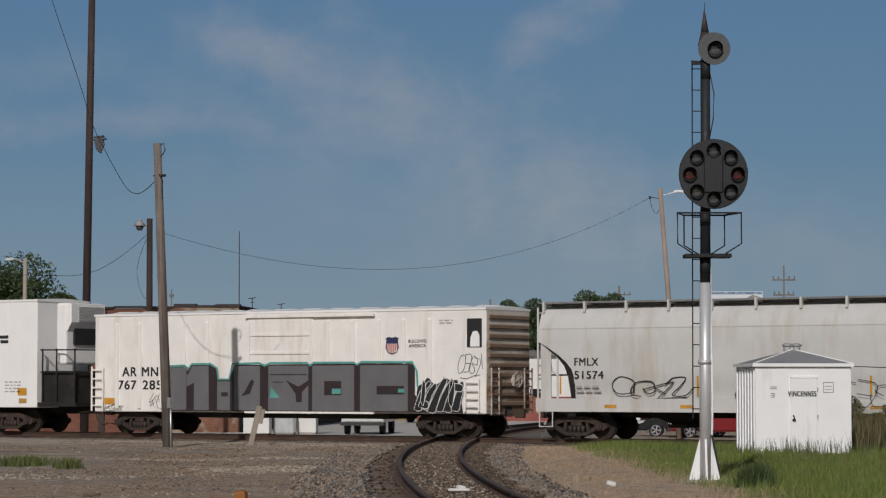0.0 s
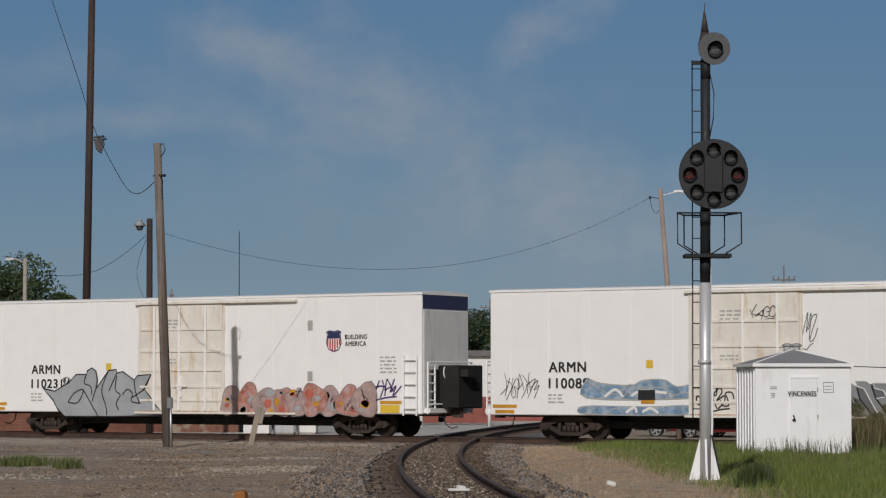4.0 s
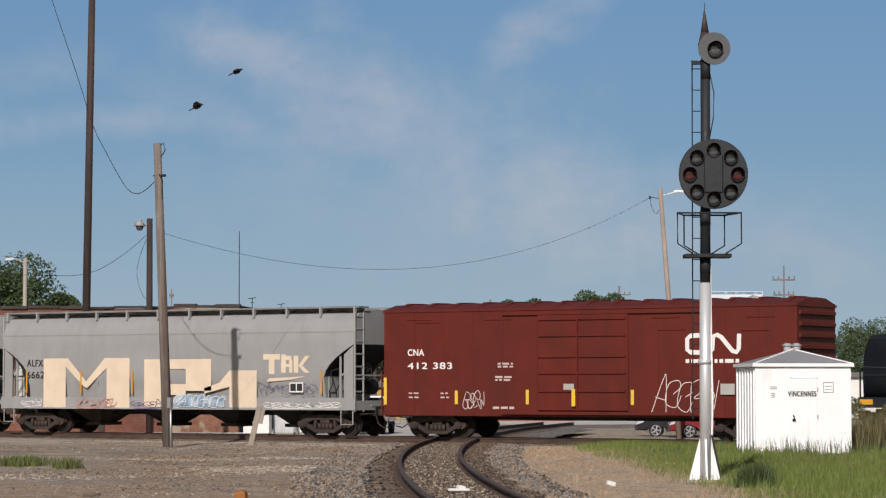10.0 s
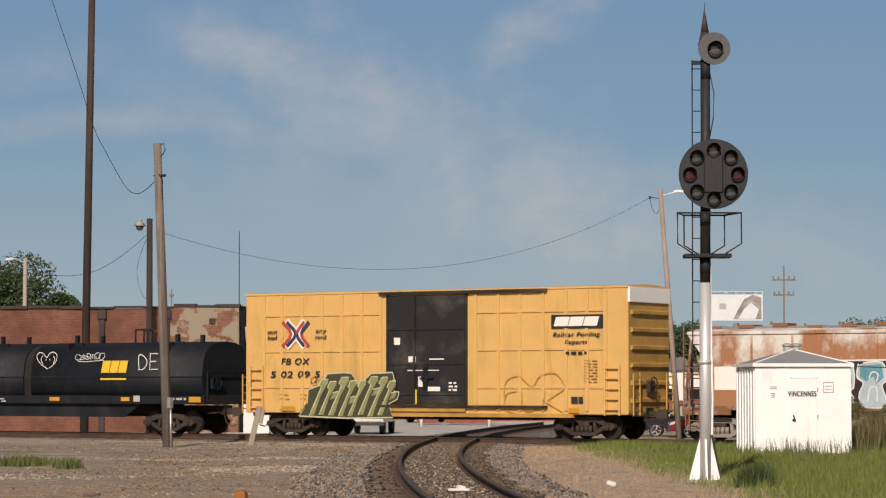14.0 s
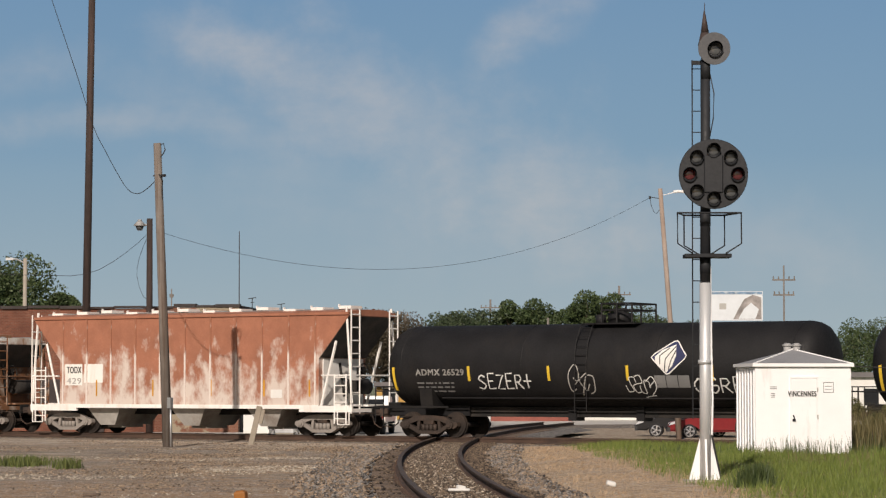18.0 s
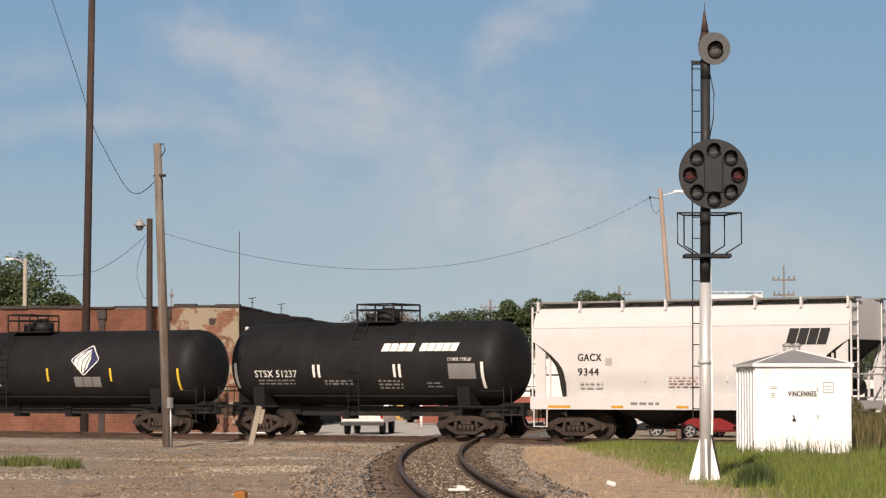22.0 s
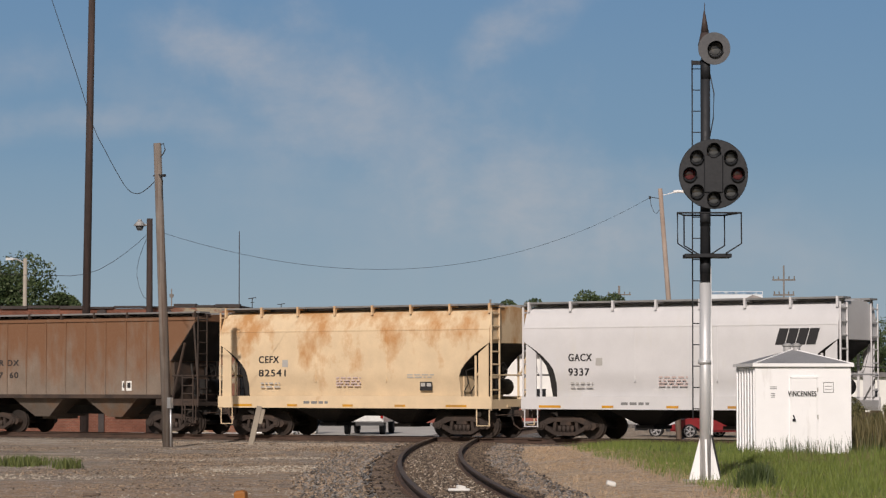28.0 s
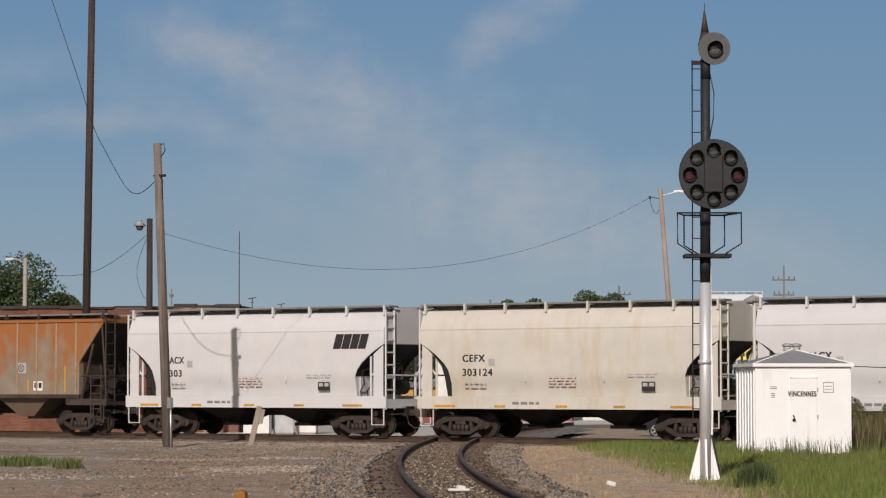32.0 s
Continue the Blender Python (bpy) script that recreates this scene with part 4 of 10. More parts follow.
def long_reefer(cen, number, piece):
    car = car_thing("refrigerator_car", "long white insulated refrigerator car with a stained plug door and graffiti", cen, 10.2, 7.15)
    body = box_body(car, 10.03, 1.52, 0.80, 4.98, 5.10, M_white_clean, M_white_clean)
    seams(body, [-9.25, -7.76, -6.21, -4.65, -3.1, 2.1, 3.65, 5.15, 6.6, 8.15], 1.0, 4.9, -1.522, M_white_clean)
    plug_door(car, -2.38, 1.42, 0.86, 4.74, -1.53, M_white_door, (-1.68, -0.52, 0.69), (1.25, 1.75, 2.35, 3.05, 3.85), (-2.6, 4.75, 4.78))
    y = SIDE
    reporting_marks(car, "ARMN", number, -7.72, -6.31, -6.2, 2.24, 1.70, 0.33, y, M_mark_black)
    shield(car, 6.02, 6.66, 2.99, 3.73, y)
    sheet_text("slogan", "BUILDING", 6.82, 7.75, 3.42, 3.58, y, M_mark_black, car)
    sheet_text("slogan", "AMERICA", 6.82, 7.72, 3.18, 3.34, y, M_mark_black, car)
    patch("stencil", bars(5, 8.3, 2.75, 0.7, 0.05, 0.13, 3), y, M_faint, car)
    patch("stencil", bars(3, -7.75, 1.45, 0.6, 0.05, 0.12, 4), y, M_faint, car)
    patch("stencil", bars(3, -1.35, 4.15, 0.75, 0.06, 0.13, 11) + bars(2, -1.35, 2.72, 0.65, 0.05, 0.12, 12), y - 0.052, M_faint, car)
    bm = bmesh.new()
    box(bm, -2.45, 1.5, -1.60, -1.52, 0.80, 0.87)
    part("door_sill", bm, M_rust_sill, car, "rust-stained door sill")
    bm = bmesh.new()
    box(bm, -6.3, 6.3, -0.75, 0.75, 0.36, 0.62)
    soften(bm, 0.03)
    part("centre_sill", bm, M_under, car)
    patch("warning_label", [rect(-4.05, -3.8, 2.36, 2.62)], y, M_mark_yellow, car)
    patch("data_panel", [rect(7.2, 7.62, 1.30, 1.60)], y, M_mark_white, car)
    patch("data_panel_print", [rect(7.24, 7.38, 1.36, 1.55), rect(7.43, 7.58, 1.36, 1.55)], y - 0.003, M_mark_black, car)
    reflectors(car, (-9.45,), 0.86, 0.75, y)
    reflectors(car, (-9.45,), 1.04, 0.95, y)
    reflectors(car, (8.75,), 1.15, 0.9, y)
    patch("reflector", [rect(8.32, 9.12, 0.84, 1.12)], y, M_mark_yellow, car)
    reflectors(car, (-4.0, 2.3, 5.8), 1.2, 0.5, y)
    patch("hinge_plate", [rect(5.2, 5.42, 3.75, 4.1), rect(5.2, 5.42, 1.95, 2.3)], y, M_faint, car)
    # ladder, end gear and the band across the end
    ladder(car, M_white_clean, -1.60, 9.32, 9.86, 0.75, 2.85, 5, along="x", r=0.03)
    # blue as paint; grey where the roof overhang's shadow is drawn as a band
    bm = bmesh.new()
    box(bm, 10.03, 10.045, -1.46, 1.46, 4.45, 4.95)
    part("end_band", bm, M_blue_mark if number == "110231" else M_faint_dark, car)
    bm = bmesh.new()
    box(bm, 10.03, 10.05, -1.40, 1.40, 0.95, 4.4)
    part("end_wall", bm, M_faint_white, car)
    for s in (-1, 1):
        ladder(car, M_white_clean, s * 10.22, -1.42, -0.98, 0.8, 2.6, 6, r=0.03)
        ladder(car, M_white_clean, s * 10.22, 0.98, 1.42, 0.8, 2.6, 6, r=0.03)
        bm = bmesh.new()
        rod(bm, (s * 10.24, -1.42, 2.6), (s * 10.24, 1.42, 2.6), 0.03, 5)
        rod(bm, (s * 10.24, -1.42, 1.15), (s * 10.24, 1.42, 1.15), 0.03, 5)
        box(bm, min(s * 10.03, s * 10.3), max(s * 10.03, s * 10.3), -1.4, 1.4, 0.85, 1.0)
        part("end_rail", bm, M_white_clean, car)
        bm = bmesh.new()
        box(bm, min(s * 10.05, s * 10.16), max(s * 10.05, s * 10.16), -0.9, 0.7, 1.05, 2.35)
        part("end_cabinet", bm, M_under, car)
    brake_wheel(car, 10.35, -0.35, 2.25, M_white_old)
    if number == "110231":
        bm = bmesh.new()
        box(bm, 10.06, 10.9, -0.55, 1.1, 1.0, 2.5)
        soften(bm, 0.04)
        box(bm, 10.06, 11.2, -0.4, 0.1, 2.1, 2.35)
        part("generator_set", bm, M_under, car, "black generator set on the end platform")
    piece(car, y - 0.004)
    return car


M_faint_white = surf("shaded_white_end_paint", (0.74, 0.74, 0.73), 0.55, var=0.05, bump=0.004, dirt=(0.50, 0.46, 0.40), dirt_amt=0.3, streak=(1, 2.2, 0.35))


def piece_a(car, y):
    outlined(car, "graffiti", [(-7.08, 1.68), (-6.51, 1.58), (-5.83, 1.89), (-5.45, 2.21), (-4.95, 2.21), (-4.90, 2.35), (-4.70, 2.45), (-4.50, 2.35), (-4.42, 2.01), (-4.50, 1.64), (-3.88, 2.35), (-3.51, 2.39), (-3.48, 2.25), (-3.21, 2.31), (-2.89, 2.14), (-2.65, 2.00), (-2.48, 2.16), (-1.85, 2.20), (-2.04, 1.84), (-2.16, 1.65), (-1.92, 1.41), (-1.60, 1.05), (-1.19, 0.70), (-3.50, 0.64), (-6.00, 0.63), (-6.38, 0.93), (-6.61, 1.27)], y - 0.056, M_spray_silver, M_spray_black, [
        [(-5.85, 1.16), (-5.55, 1.50), (-5.10, 1.64), (-5.35, 1.16), (-5.85, 1.16)],
        [(-4.95, 2.21), (-5.05, 1.89), (-4.75, 1.76), (-4.67, 1.44)],
        [(-5.10, 1.64), (-4.37, 0.64)],
        [(-4.50, 1.64), (-4.67, 1.20)],
        [(-3.88, 2.35), (-4.20, 1.64), (-4.00, 1.04), (-3.95, 0.68)],
        [(-3.48, 2.25), (-3.85, 1.60)],
        [(-3.48, 2.15), (-3.55, 1.64), (-3.31, 1.44), (-3.50, 1.14), (-3.38, 0.88)],
        [(-3.21, 1.45), (-2.96, 1.65), (-2.72, 1.49), (-2.77, 1.21), (-2.33, 1.13)],
        [(-2.65, 2.00), (-2.57, 1.54), (-2.38, 1.13)],
        [(-1.85, 2.20), (-2.23, 1.60)],
        [(-2.16, 1.65), (-2.72, 1.35)]], 0.05, "silver graffiti lettering with black outlines", False)
    bubble_piece(car, "graffiti", 1.55, 8.1, 0.72, 1.80, y - 0.055, 9, (M_spray_dusk_pink, M_spray_orange, M_spray_coral, M_spray_dusk_pink, M_reflect, M_spray_silver), M_spray_dusk, 9, 0.04, "orange and pink bubble graffiti with grey shadows")
    tag(car, "graffiti_tag", 7.6, 9.0, 1.45, 2.05, y, 4, M_spray_purple, 0.07, 5)
    tag(car, "graffiti_tag", -6.2, -5.8, 1.8, 2.1, y, 6, M_spray_black, 0.04, 3)


M_spray_dusk_pink = surf("dusty_pink_spray_paint", (0.42, 0.30, 0.28), 0.55, var=0.25, scale=3, bump=0)
M_spray_coral = surf("coral_red_spray_paint", (0.50, 0.13, 0.09), 0.5, var=0.25, scale=3, bump=0)


def piece_b(car, y):
    wave = [(-6.25, 2.03), (-5.7, 1.86), (-4.6, 1.80), (-4.2, 1.95), (-3.4, 1.98), (-2.9, 1.75), (-2.2, 1.86), (-1.9, 1.55), (-2.5, 1.38), (-6.25, 1.38)]
    outlined(car, "graffiti", wave, y, M_spray_blue, M_faint, [[(-6.2, 1.9), (-5.3, 1.5), (-4.6, 1.85)], [(-4.9, 1.4), (-4.5, 1.7), (-3.3, 1.72)], [(-3.4, 1.98), (-3.2, 1.5), (-2.3, 1.62)]], 0.035, "pale blue graffiti with white lines")
    low = outlined(car, "graffiti", [(-6.6, 1.05), (-6.1, 1.12), (-3.9, 1.1), (-2.4, 1.14), (-2.3, 0.86), (-6.2, 0.84)], y, M_spray_blue, M_faint, [[(-5.5, 0.88), (-5.2, 1.05), (-4.9, 0.88)]], 0.03)
    strokes("highlight", [flow([Vector((a, 0, b)) for a, b in ln], 5) for ln in ([(-5.6, 1.42), (-5.2, 1.66), (-4.9, 1.42)], [(-4.6, 1.45), (-4.2, 1.62), (-3.3, 1.55)], [(-4.8, 0.9), (-4.5, 1.08), (-4.4, 0.9)], [(-4.2, 0.92), (-3.9, 1.05), (-3.6, 0.9)])], 0.09, y - 0.005, M_mark_white, low)
    tag(car, "graffiti_tag", -2.2, -1.0, 1.1, 1.75, y - 0.06, 22, M_spray_black, 0.06, 4)
    blade_letters(car, "graffiti", 1.55, 7.7, 0.82, 2.0, y - 0.06, 21, M_spray_grey, M_spray_grey_mid, M_mark_white, M_spray_black, 9, -0.75, 0.55, 0.035, "grey graffiti lettering with white edges")
    patch("junction_box", [rect(-4.35, -3.72, 1.32, 1.65)], y - 0.006, M_spray_black, car)
    patch("data_panel", [rect(6.9, 7.8, 1.08, 1.75)], y - 0.068, M_mark_white, car)
    patch("data_panel_print", [rect(7.15, 7.35, 1.25, 1.5), rect(7.4, 7.6, 1.25, 1.5)], y - 0.072, M_mark_black, car)
    tag(car, "graffiti_tag", 7.0, 8.8, 1.80, 2.4, y, 14, M_spray_red, 0.05, 7)
    tag(car, "graffiti_tag", 8.3, 9.1, 1.25, 1.5, y, 15, M_spray_black, 0.03, 5)
    tag(car, "graffiti_tag", -9.6, -8.2, 1.45, 2.2, y, 16, M_spray_black, 0.03, 7)
    tag(car, "graffiti_tag", -0.25, 0.6, 3.95, 4.3, y - 0.06, 17, M_spray_black, 0.03, 4)
    tag(car, "graffiti_tag", 1.5, 1.9, 3.2, 4.3, y, 18, M_spray_black, 0.03, 2)


M_spray_grey_mid = surf("mid_grey_spray_paint", (0.27, 0.28, 0.29), 0.5, var=0.12, bump=0)


def short_reefer():
    car = car_thing("refrigerator_car", "aged white insulated boxcar with external posts and grey graffiti", -6.94, 8.75, 6.75)
    body = box_body(car, 8.62, 1.46, 0.82, 4.42, 4.53, M_white_old, M_white_clean, 14)
    corrugated_end(car, 8.62, 1, 1.46, 1.0, 4.3, 10, M_rusty_end, body)
    bm = bmesh.new()
    box(bm, 8.6, 8.64, -1.42, 1.42, 0.9, 4.36)
    part("end_wall", bm, M_rusty_end, car)
    post(body, [-7.52, -6.44, -5.4, -4.35, -3.28, 2.1, 3.17, 4.26, 5.31, 6.39], 0.16, 0.06, -1.46, 0.9, 4.12, M_white_old)
    plug_door(car, -1.35, 1.33, 0.9, 4.22, -1.47, M_white_old, (), (2.95, 3.6), (-1.5, 4.1, 4.22), False)
    y = -1.468
    for word, a, b, z in (("AR", -7.28, -6.6, 2.14), ("MN", -6.34, -5.59, 2.14), ("767", -7.46, -6.62, 1.65), ("285", -6.3, -5.42, 1.65)):
        sheet_text("reporting_mark" if z > 2 else "car_number", word, a, b, z, z + 0.33, y, M_mark_black, car)
    shield(car, 4.54, 5.07, 2.88, 3.47, y)
    sheet_text("slogan", "BUILDING", 5.48, 6.22, 3.27, 3.38, y, M_mark_black, car)
    sheet_text("slogan", "AMERICA", 5.5, 6.2, 3.11, 3.22, y, M_mark_black, car)
    patch("stencil", bars(2, 6.75, 4.0, 0.55, 0.05, 0.09, 3), y, M_faint, car)
    patch("reflector", [rect(-8.14, -7.65, 1.09, 1.33)], y, M_reflect, car)
    patch("vent_opening", [rect(7.87, 8.47, 3.09, 4.08)], y - 0.001, M_spray_black, car, "dark machinery opening with a torn white flap")
    patch("vent_flap", [[(8.0, 3.12), (8.38, 3.12), (8.38, 3.5), (8.28, 3.66), (8.12, 3.64), (8.02, 3.45)]], y - 0.007, M_white_clean, car)
    ladder(car, M_white_old, -1.56, 7.85, 8.4, 0.9, 2.0, 4, along="x", r=0.03)
    ladder(car, M_rusty_end, 8.78, -1.35, -0.85, 0.8, 2.4, 6, r=0.03)
    ladder(car, M_rusty_end, 8.78, 0.85, 1.35, 0.8, 2.4, 6, r=0.03)
    ladder(car, M_white_old, -1.56, -8.68, -8.15, 0.85, 2.5, 5, along="x", r=0.03)
    brake_wheel(car, 8.85, 0.3, 2.0, M_rusty_end)
    y = -1.53
    # the large block letters: dark mass, grey letter faces, teal halo
    g = patch("graffiti", [[(-5.0, 0.86), (6.3, 0.86), (5.78, 1.5), (5.78, 2.5), (5.2, 2.56), (-2.0, 2.54), (-2.25, 1.98), (-2.75, 1.98), (-2.82, 2.4), (-3.15, 2.54), (-3.95, 2.54), (-4.15, 2.32), (-4.3, 2.48), (-5.0, 2.48)]], y - 0.006, M_spray_maroon, car, "large grey block-letter graffiti with dark shadows and teal halo")
    A = [rect(-4.97, -4.2, 0.9, 2.46), [(-4.19, 1.75), (-3.85, 1.9), (-3.85, 0.9), (-3.16, 0.9), (-3.18, 2.51), (-3.94, 2.51), (-4.12, 2.2), (-4.19, 2.2)]]
    A += [rect(-2.78, -2.2, 0.9, 1.95), rect(-2.02, -0.85, 0.9, 2.5), rect(-0.48, 1.28, 0.9, 2.5), rect(1.45, 3.25, 0.9, 2.5), rect(3.5, 5.5, 0.9, 2.5)]
    patch("letter_face", A, y - 0.010, M_spray_grey, g)
    strokes("halo", [[(-5.05, 2.5), (-4.3, 2.53), (-4.12, 2.42), (-3.95, 2.58), (-3.1, 2.58), (-2.8, 2.42), (-2.75, 2.02), (-2.25, 2.02), (-2.1, 2.58), (-0.9, 2.6), (-0.65, 2.5), (-0.4, 2.6), (1.2, 2.6), (1.36, 2.5), (1.5, 2.6), (3.2, 2.6), (3.38, 2.52), (3.55, 2.62), (5.7, 2.6), (5.86, 2.3), (5.9, 1.75), (6.35, 1.6), (6.4, 0.9)]], 0.07, y - 0.008, M_spray_teal, g)
    patch("letter_cut", [rect(1.97, 2.7, 1.45, 1.95), rect(4.2, 5.35, 1.48, 1.78), [(0.3, 1.98), (0.72, 1.5), (0.75, 1.2), (1.0, 1.2), (1.0, 1.55), (1.28, 1.8), (1.28, 1.98), (0.85, 1.75)], rect(-0.4, 1.2, 2.16, 2.2), rect(-0.3, 0.2, 1.9, 1.93), [(-1.7, 1.4), (-1.3, 1.5), (-1.1, 1.95), (-1.25, 2.0), (-1.5, 1.6)], rect(-2.6, -2.3, 1.4, 1.55)], y - 0.012, M_spray_maroon, g)
    patch("letter_counter", [rect(2.3, 2.68, 1.5, 1.68), [(-0.42, 1.35), (0.02, 1.35), (-0.35, 1.75)], rect(5.1, 5.35, 1.55, 1.68)], y - 0.014, M_spray_teal, g)
    wild_letters(car, "graffiti", 5.85, 7.75, 0.86, 2.1, y - 0.012, 31, M_spray_black, M_mark_white, None, 3, 0.035)
    tag(car, "graffiti_tag", 7.5, 8.4, 2.2, 2.9, -1.47, 8, M_spray_black, 0.03, 4)
    tag(car, "graffiti_tag", -6.0, -5.1, 1.0, 1.5, -1.47, 9, M_spray_black, 0.025, 5)
    tag(car, "graffiti_tag", -8.3, -7.3, 0.9, 1.1, -1.47, 10, M_spray_black, 0.025, 6)


def unit_reefer():
    """Only its trailing end shows: white side, platform with a refrigeration unit."""
    car = car_thing("refrigerator_car", "white insulated car with a refrigeration unit on its end platform", -28.7, 12.3, 8.6)
    body = box_body(car, 10.3, 1.5, 0.95, 5.05, 5.15, M_white_clean, M_white_clean)
    seams(body, [-6.0, -2.0, 2.0, 6.0, 8.8], 1.0, 5.0, -1.502, M_white_clean)
    y = -1.512
    patch("reflector", [rect(9.35, 9.8, 1.42, 1.7)], y, M_reflect, car)
    patch("reflector", [rect(9.42, 9.8, 1.12, 1.3)], y, M_brown_box, car)
    patch("stencil", bars(4, 8.7, 1.9, 0.8, 0.05, 0.12, 3), y, M_faint, car)
    patch("slogan", [rect(8.4, 8.85, 3.6, 3.72), rect(8.45, 8.85, 3.42, 3.54)], y, M_mark_black, car)
    bm = bmesh.new()
    box(bm, 10.95, 11.45, -1.15, 0.9, 2.6, 4.95)
    soften(bm, 0.08, 2)
    unit = part("refrigeration_unit", bm, M_white_clean, car, "white refrigeration unit with louvred grille")
    bm = bmesh.new()
    prism_y(bm, [(11.45, 3.85), (11.67, 4.2), (11.67, 4.9), (11.45, 4.95)], -1.1, 0.85)
    part("cowl", bm, M_white_clean, unit)
    for i in range(6):
        bm = bmesh.new()
        box(bm, 11.67, 11.70, -0.7, 0.75, 4.25 + i * 0.1, 4.30 + i * 0.1)
        part("louvre", bm, M_faint, unit)
    bm = bmesh.new()
    box(bm, 11.45, 11.53, -0.75, 0.8, 3.35, 4.05)
    part("intake", bm, M_spray_black, unit)
    bm = bmesh.new()
    box(bm, 10.3, 12.2, -1.45, 1.45, 1.0, 1.15)
    box(bm, 10.4, 12.0, -1.3, 1.3, 1.15, 2.35)
    part("platform", bm, M_under, car)
    bm = bmesh.new()
    for x in (10.5, 11.2, 12.1):
        for yy in (-1.4, 1.4):
            rod(bm, (x, yy, 1.1), (x, yy, 3.2), 0.035, 5)
    for z in (2.3, 3.15):
        for yy in (-1.4, 1.4):
            rod(bm, (10.4, yy, z), (12.15, yy, z), 0.028, 5)
        rod(bm, (12.1, -1.4, z), (12.1, 1.4, z), 0.028, 5)
    part("platform_rail", bm, M_under, car)


unit_reefer()
short_reefer()
long_reefer(32.11, "110231", piece_a)
long_reefer(54.94, "110089", piece_b)


def slanted_blocks(car, name, x0, x1, z0, z1, n, y, mat_, k=0.12, label="plain block shapes of the owner's emblem"):
    """An owner's emblem as plain leaning blocks."""
    polys = []
    w = (x1 - x0 - k) / n
    h = z1 - z0
    f = lambda u, v: (u + k * v, z0 + v * h)
    for i in range(n):
        a, b = x0 + w * i + 0.012, x0 + w * (i + 1) - 0.014
        polys.append([f(a, 0), f(b, 0), f(b, 1), f(a, 1)])
    return patch(name, polys, y, mat_, car, label)


def long_hopper(cen, name_label, paint, lt, sill_half, tc, marks, mx, bays, right_cut=6.6):
    car = covered_hopper("covered_hopper", name_label, cen, lt, right_cut, 2.1, 1.35, 4.30, sill_half, paint, tc, bays=bays, sill=(0.92, 1.36))
    reporting_marks(car, marks[0], marks[1], mx[0], mx[1], mx[2], mx[3], mx[4], 0.25, SIDE - 0.003, mx[5])
    return car


RED_GATE = surf("red_discharge_gate", (0.34, 0.07, 0.05), 0.7, var=0.2)
c = long_hopper(11.75, "pale grey curved-side covered hopper with scattered graffiti", M_grey_hop, 7.95, 8.05, 6.75, ("FMLX", "51574"), (-6.56, -5.66, -5.47, 2.45, 2.02, M_mark_black), [(-3.2, 1.3, 0.5, M_under), (0, 1.3, 0.5, M_under), (3.2, 1.3, 0.5, M_under)])
y = SIDE - 0.004
reflectors(c, (-7.1, -2.0, 1.35, 4.0, 6.5), 1.5, 0.6, y, True)
reflectors(c, (-5.2, -2.4, 2.1, 4.2), 1.05, 0.45, -1.556)
patch("reflector", [rect(7.0, 7.6, 1.0, 1.2)], -1.556, M_reflect, c)
tag(c, "graffiti_tag", -5.1, -2.4, 1.45, 2.1, y, 40, M_spray_black, 0.05, 4, "black outline graffiti letters")
wild_letters(c, "graffiti", -0.65, 1.65, 1.4, 2.05, y, 41, M_spray_green, M_spray_black, None, 4, 0.03, "small green graffiti piece")
tag(c, "graffiti_tag", 2.7, 5.3, 1.1, 2.05, y - 0.02, 43, M_spray_black, 0.035, 4)
patch("stencil", bars(2, -6.5, 1.72, 0.95, 0.06, 0.14, 5), y, M_faint, c)
patch("data_panel", [rect(5.25, 5.45, 1.6, 1.8), rect(5.5, 5.7, 1.6, 1.8)], y, M_mark_black, c)

c = long_hopper(76.25, "long light grey curved-side covered hopper with an orange rust stain", M_grey_hop2, 9.65, 9.75, 8.15, ("EQUX", "631403"), (-7.6, -6.71, -6.48, 2.33, 1.89, M_mark_black), [(-5.6, 1.35, 0.42, M_under), (-1.6, 1.6, 0.42, M_under), (2.6, 1.6, 0.42, M_under), (6.0, 1.2, 0.42, M_under)], 8.45)
for x in (-5.6, -1.6, 2.6, 6.0):
    bm = bmesh.new()
    prism_y(bm, [(x - 0.12, 0.36), (x + 0.12, 0.36), (x + 0.3, 0.62), (x - 0.3, 0.62)], -1.0, -0.6)
    part("discharge_gate", bm, RED_GATE, c, "small red discharge gate")


def soft_stain(name, col, cx, cz, ln, wd, lean):
    """A smear with ragged, fading edges."""
    m, nt, b = node_mat(name)
    b.inputs["Base Color"].default_value = (*col, 1)
    b.inputs["Roughness"].default_value = 0.75
    vec = coords(nt)
    mp = nt.nodes.new("ShaderNodeMapping")
    mp.vector_type = 'TEXTURE'
    mp.inputs["Location"].default_value = (cx, SIDE, cz)
    mp.inputs["Rotation"].default_value = (0, radians(lean), 0)
    mp.inputs["Scale"].default_value = (ln, 1, wd)
    link(nt, vec, mp.inputs["Vector"])
    length = nt.nodes.new("ShaderNodeVectorMath")
    length.operation = 'LENGTH'
    link(nt, mp.outputs[0], length.inputs[0])
    d = math_node(nt, 'ADD', length.outputs["Value"], math_node(nt, 'MULTIPLY', math_node(nt, 'SUBTRACT', noise_tex(nt, vec, 1.8, 6, 0.65), 0.5), 2.0))
    mx, tr = nt.nodes.new("ShaderNodeMixShader"), nt.nodes.new("ShaderNodeBsdfTransparent")
    link(nt, ramp(nt, d, 1.5, 0.1, 0.0, 0.75), mx.inputs[0])
    link(nt, tr.outputs[0], mx.inputs[1])
    link(nt, b.outputs[0], mx.inputs[2])
    link(nt, mx.outputs[0], nt.nodes["Material Output"].inputs[0])
    return m


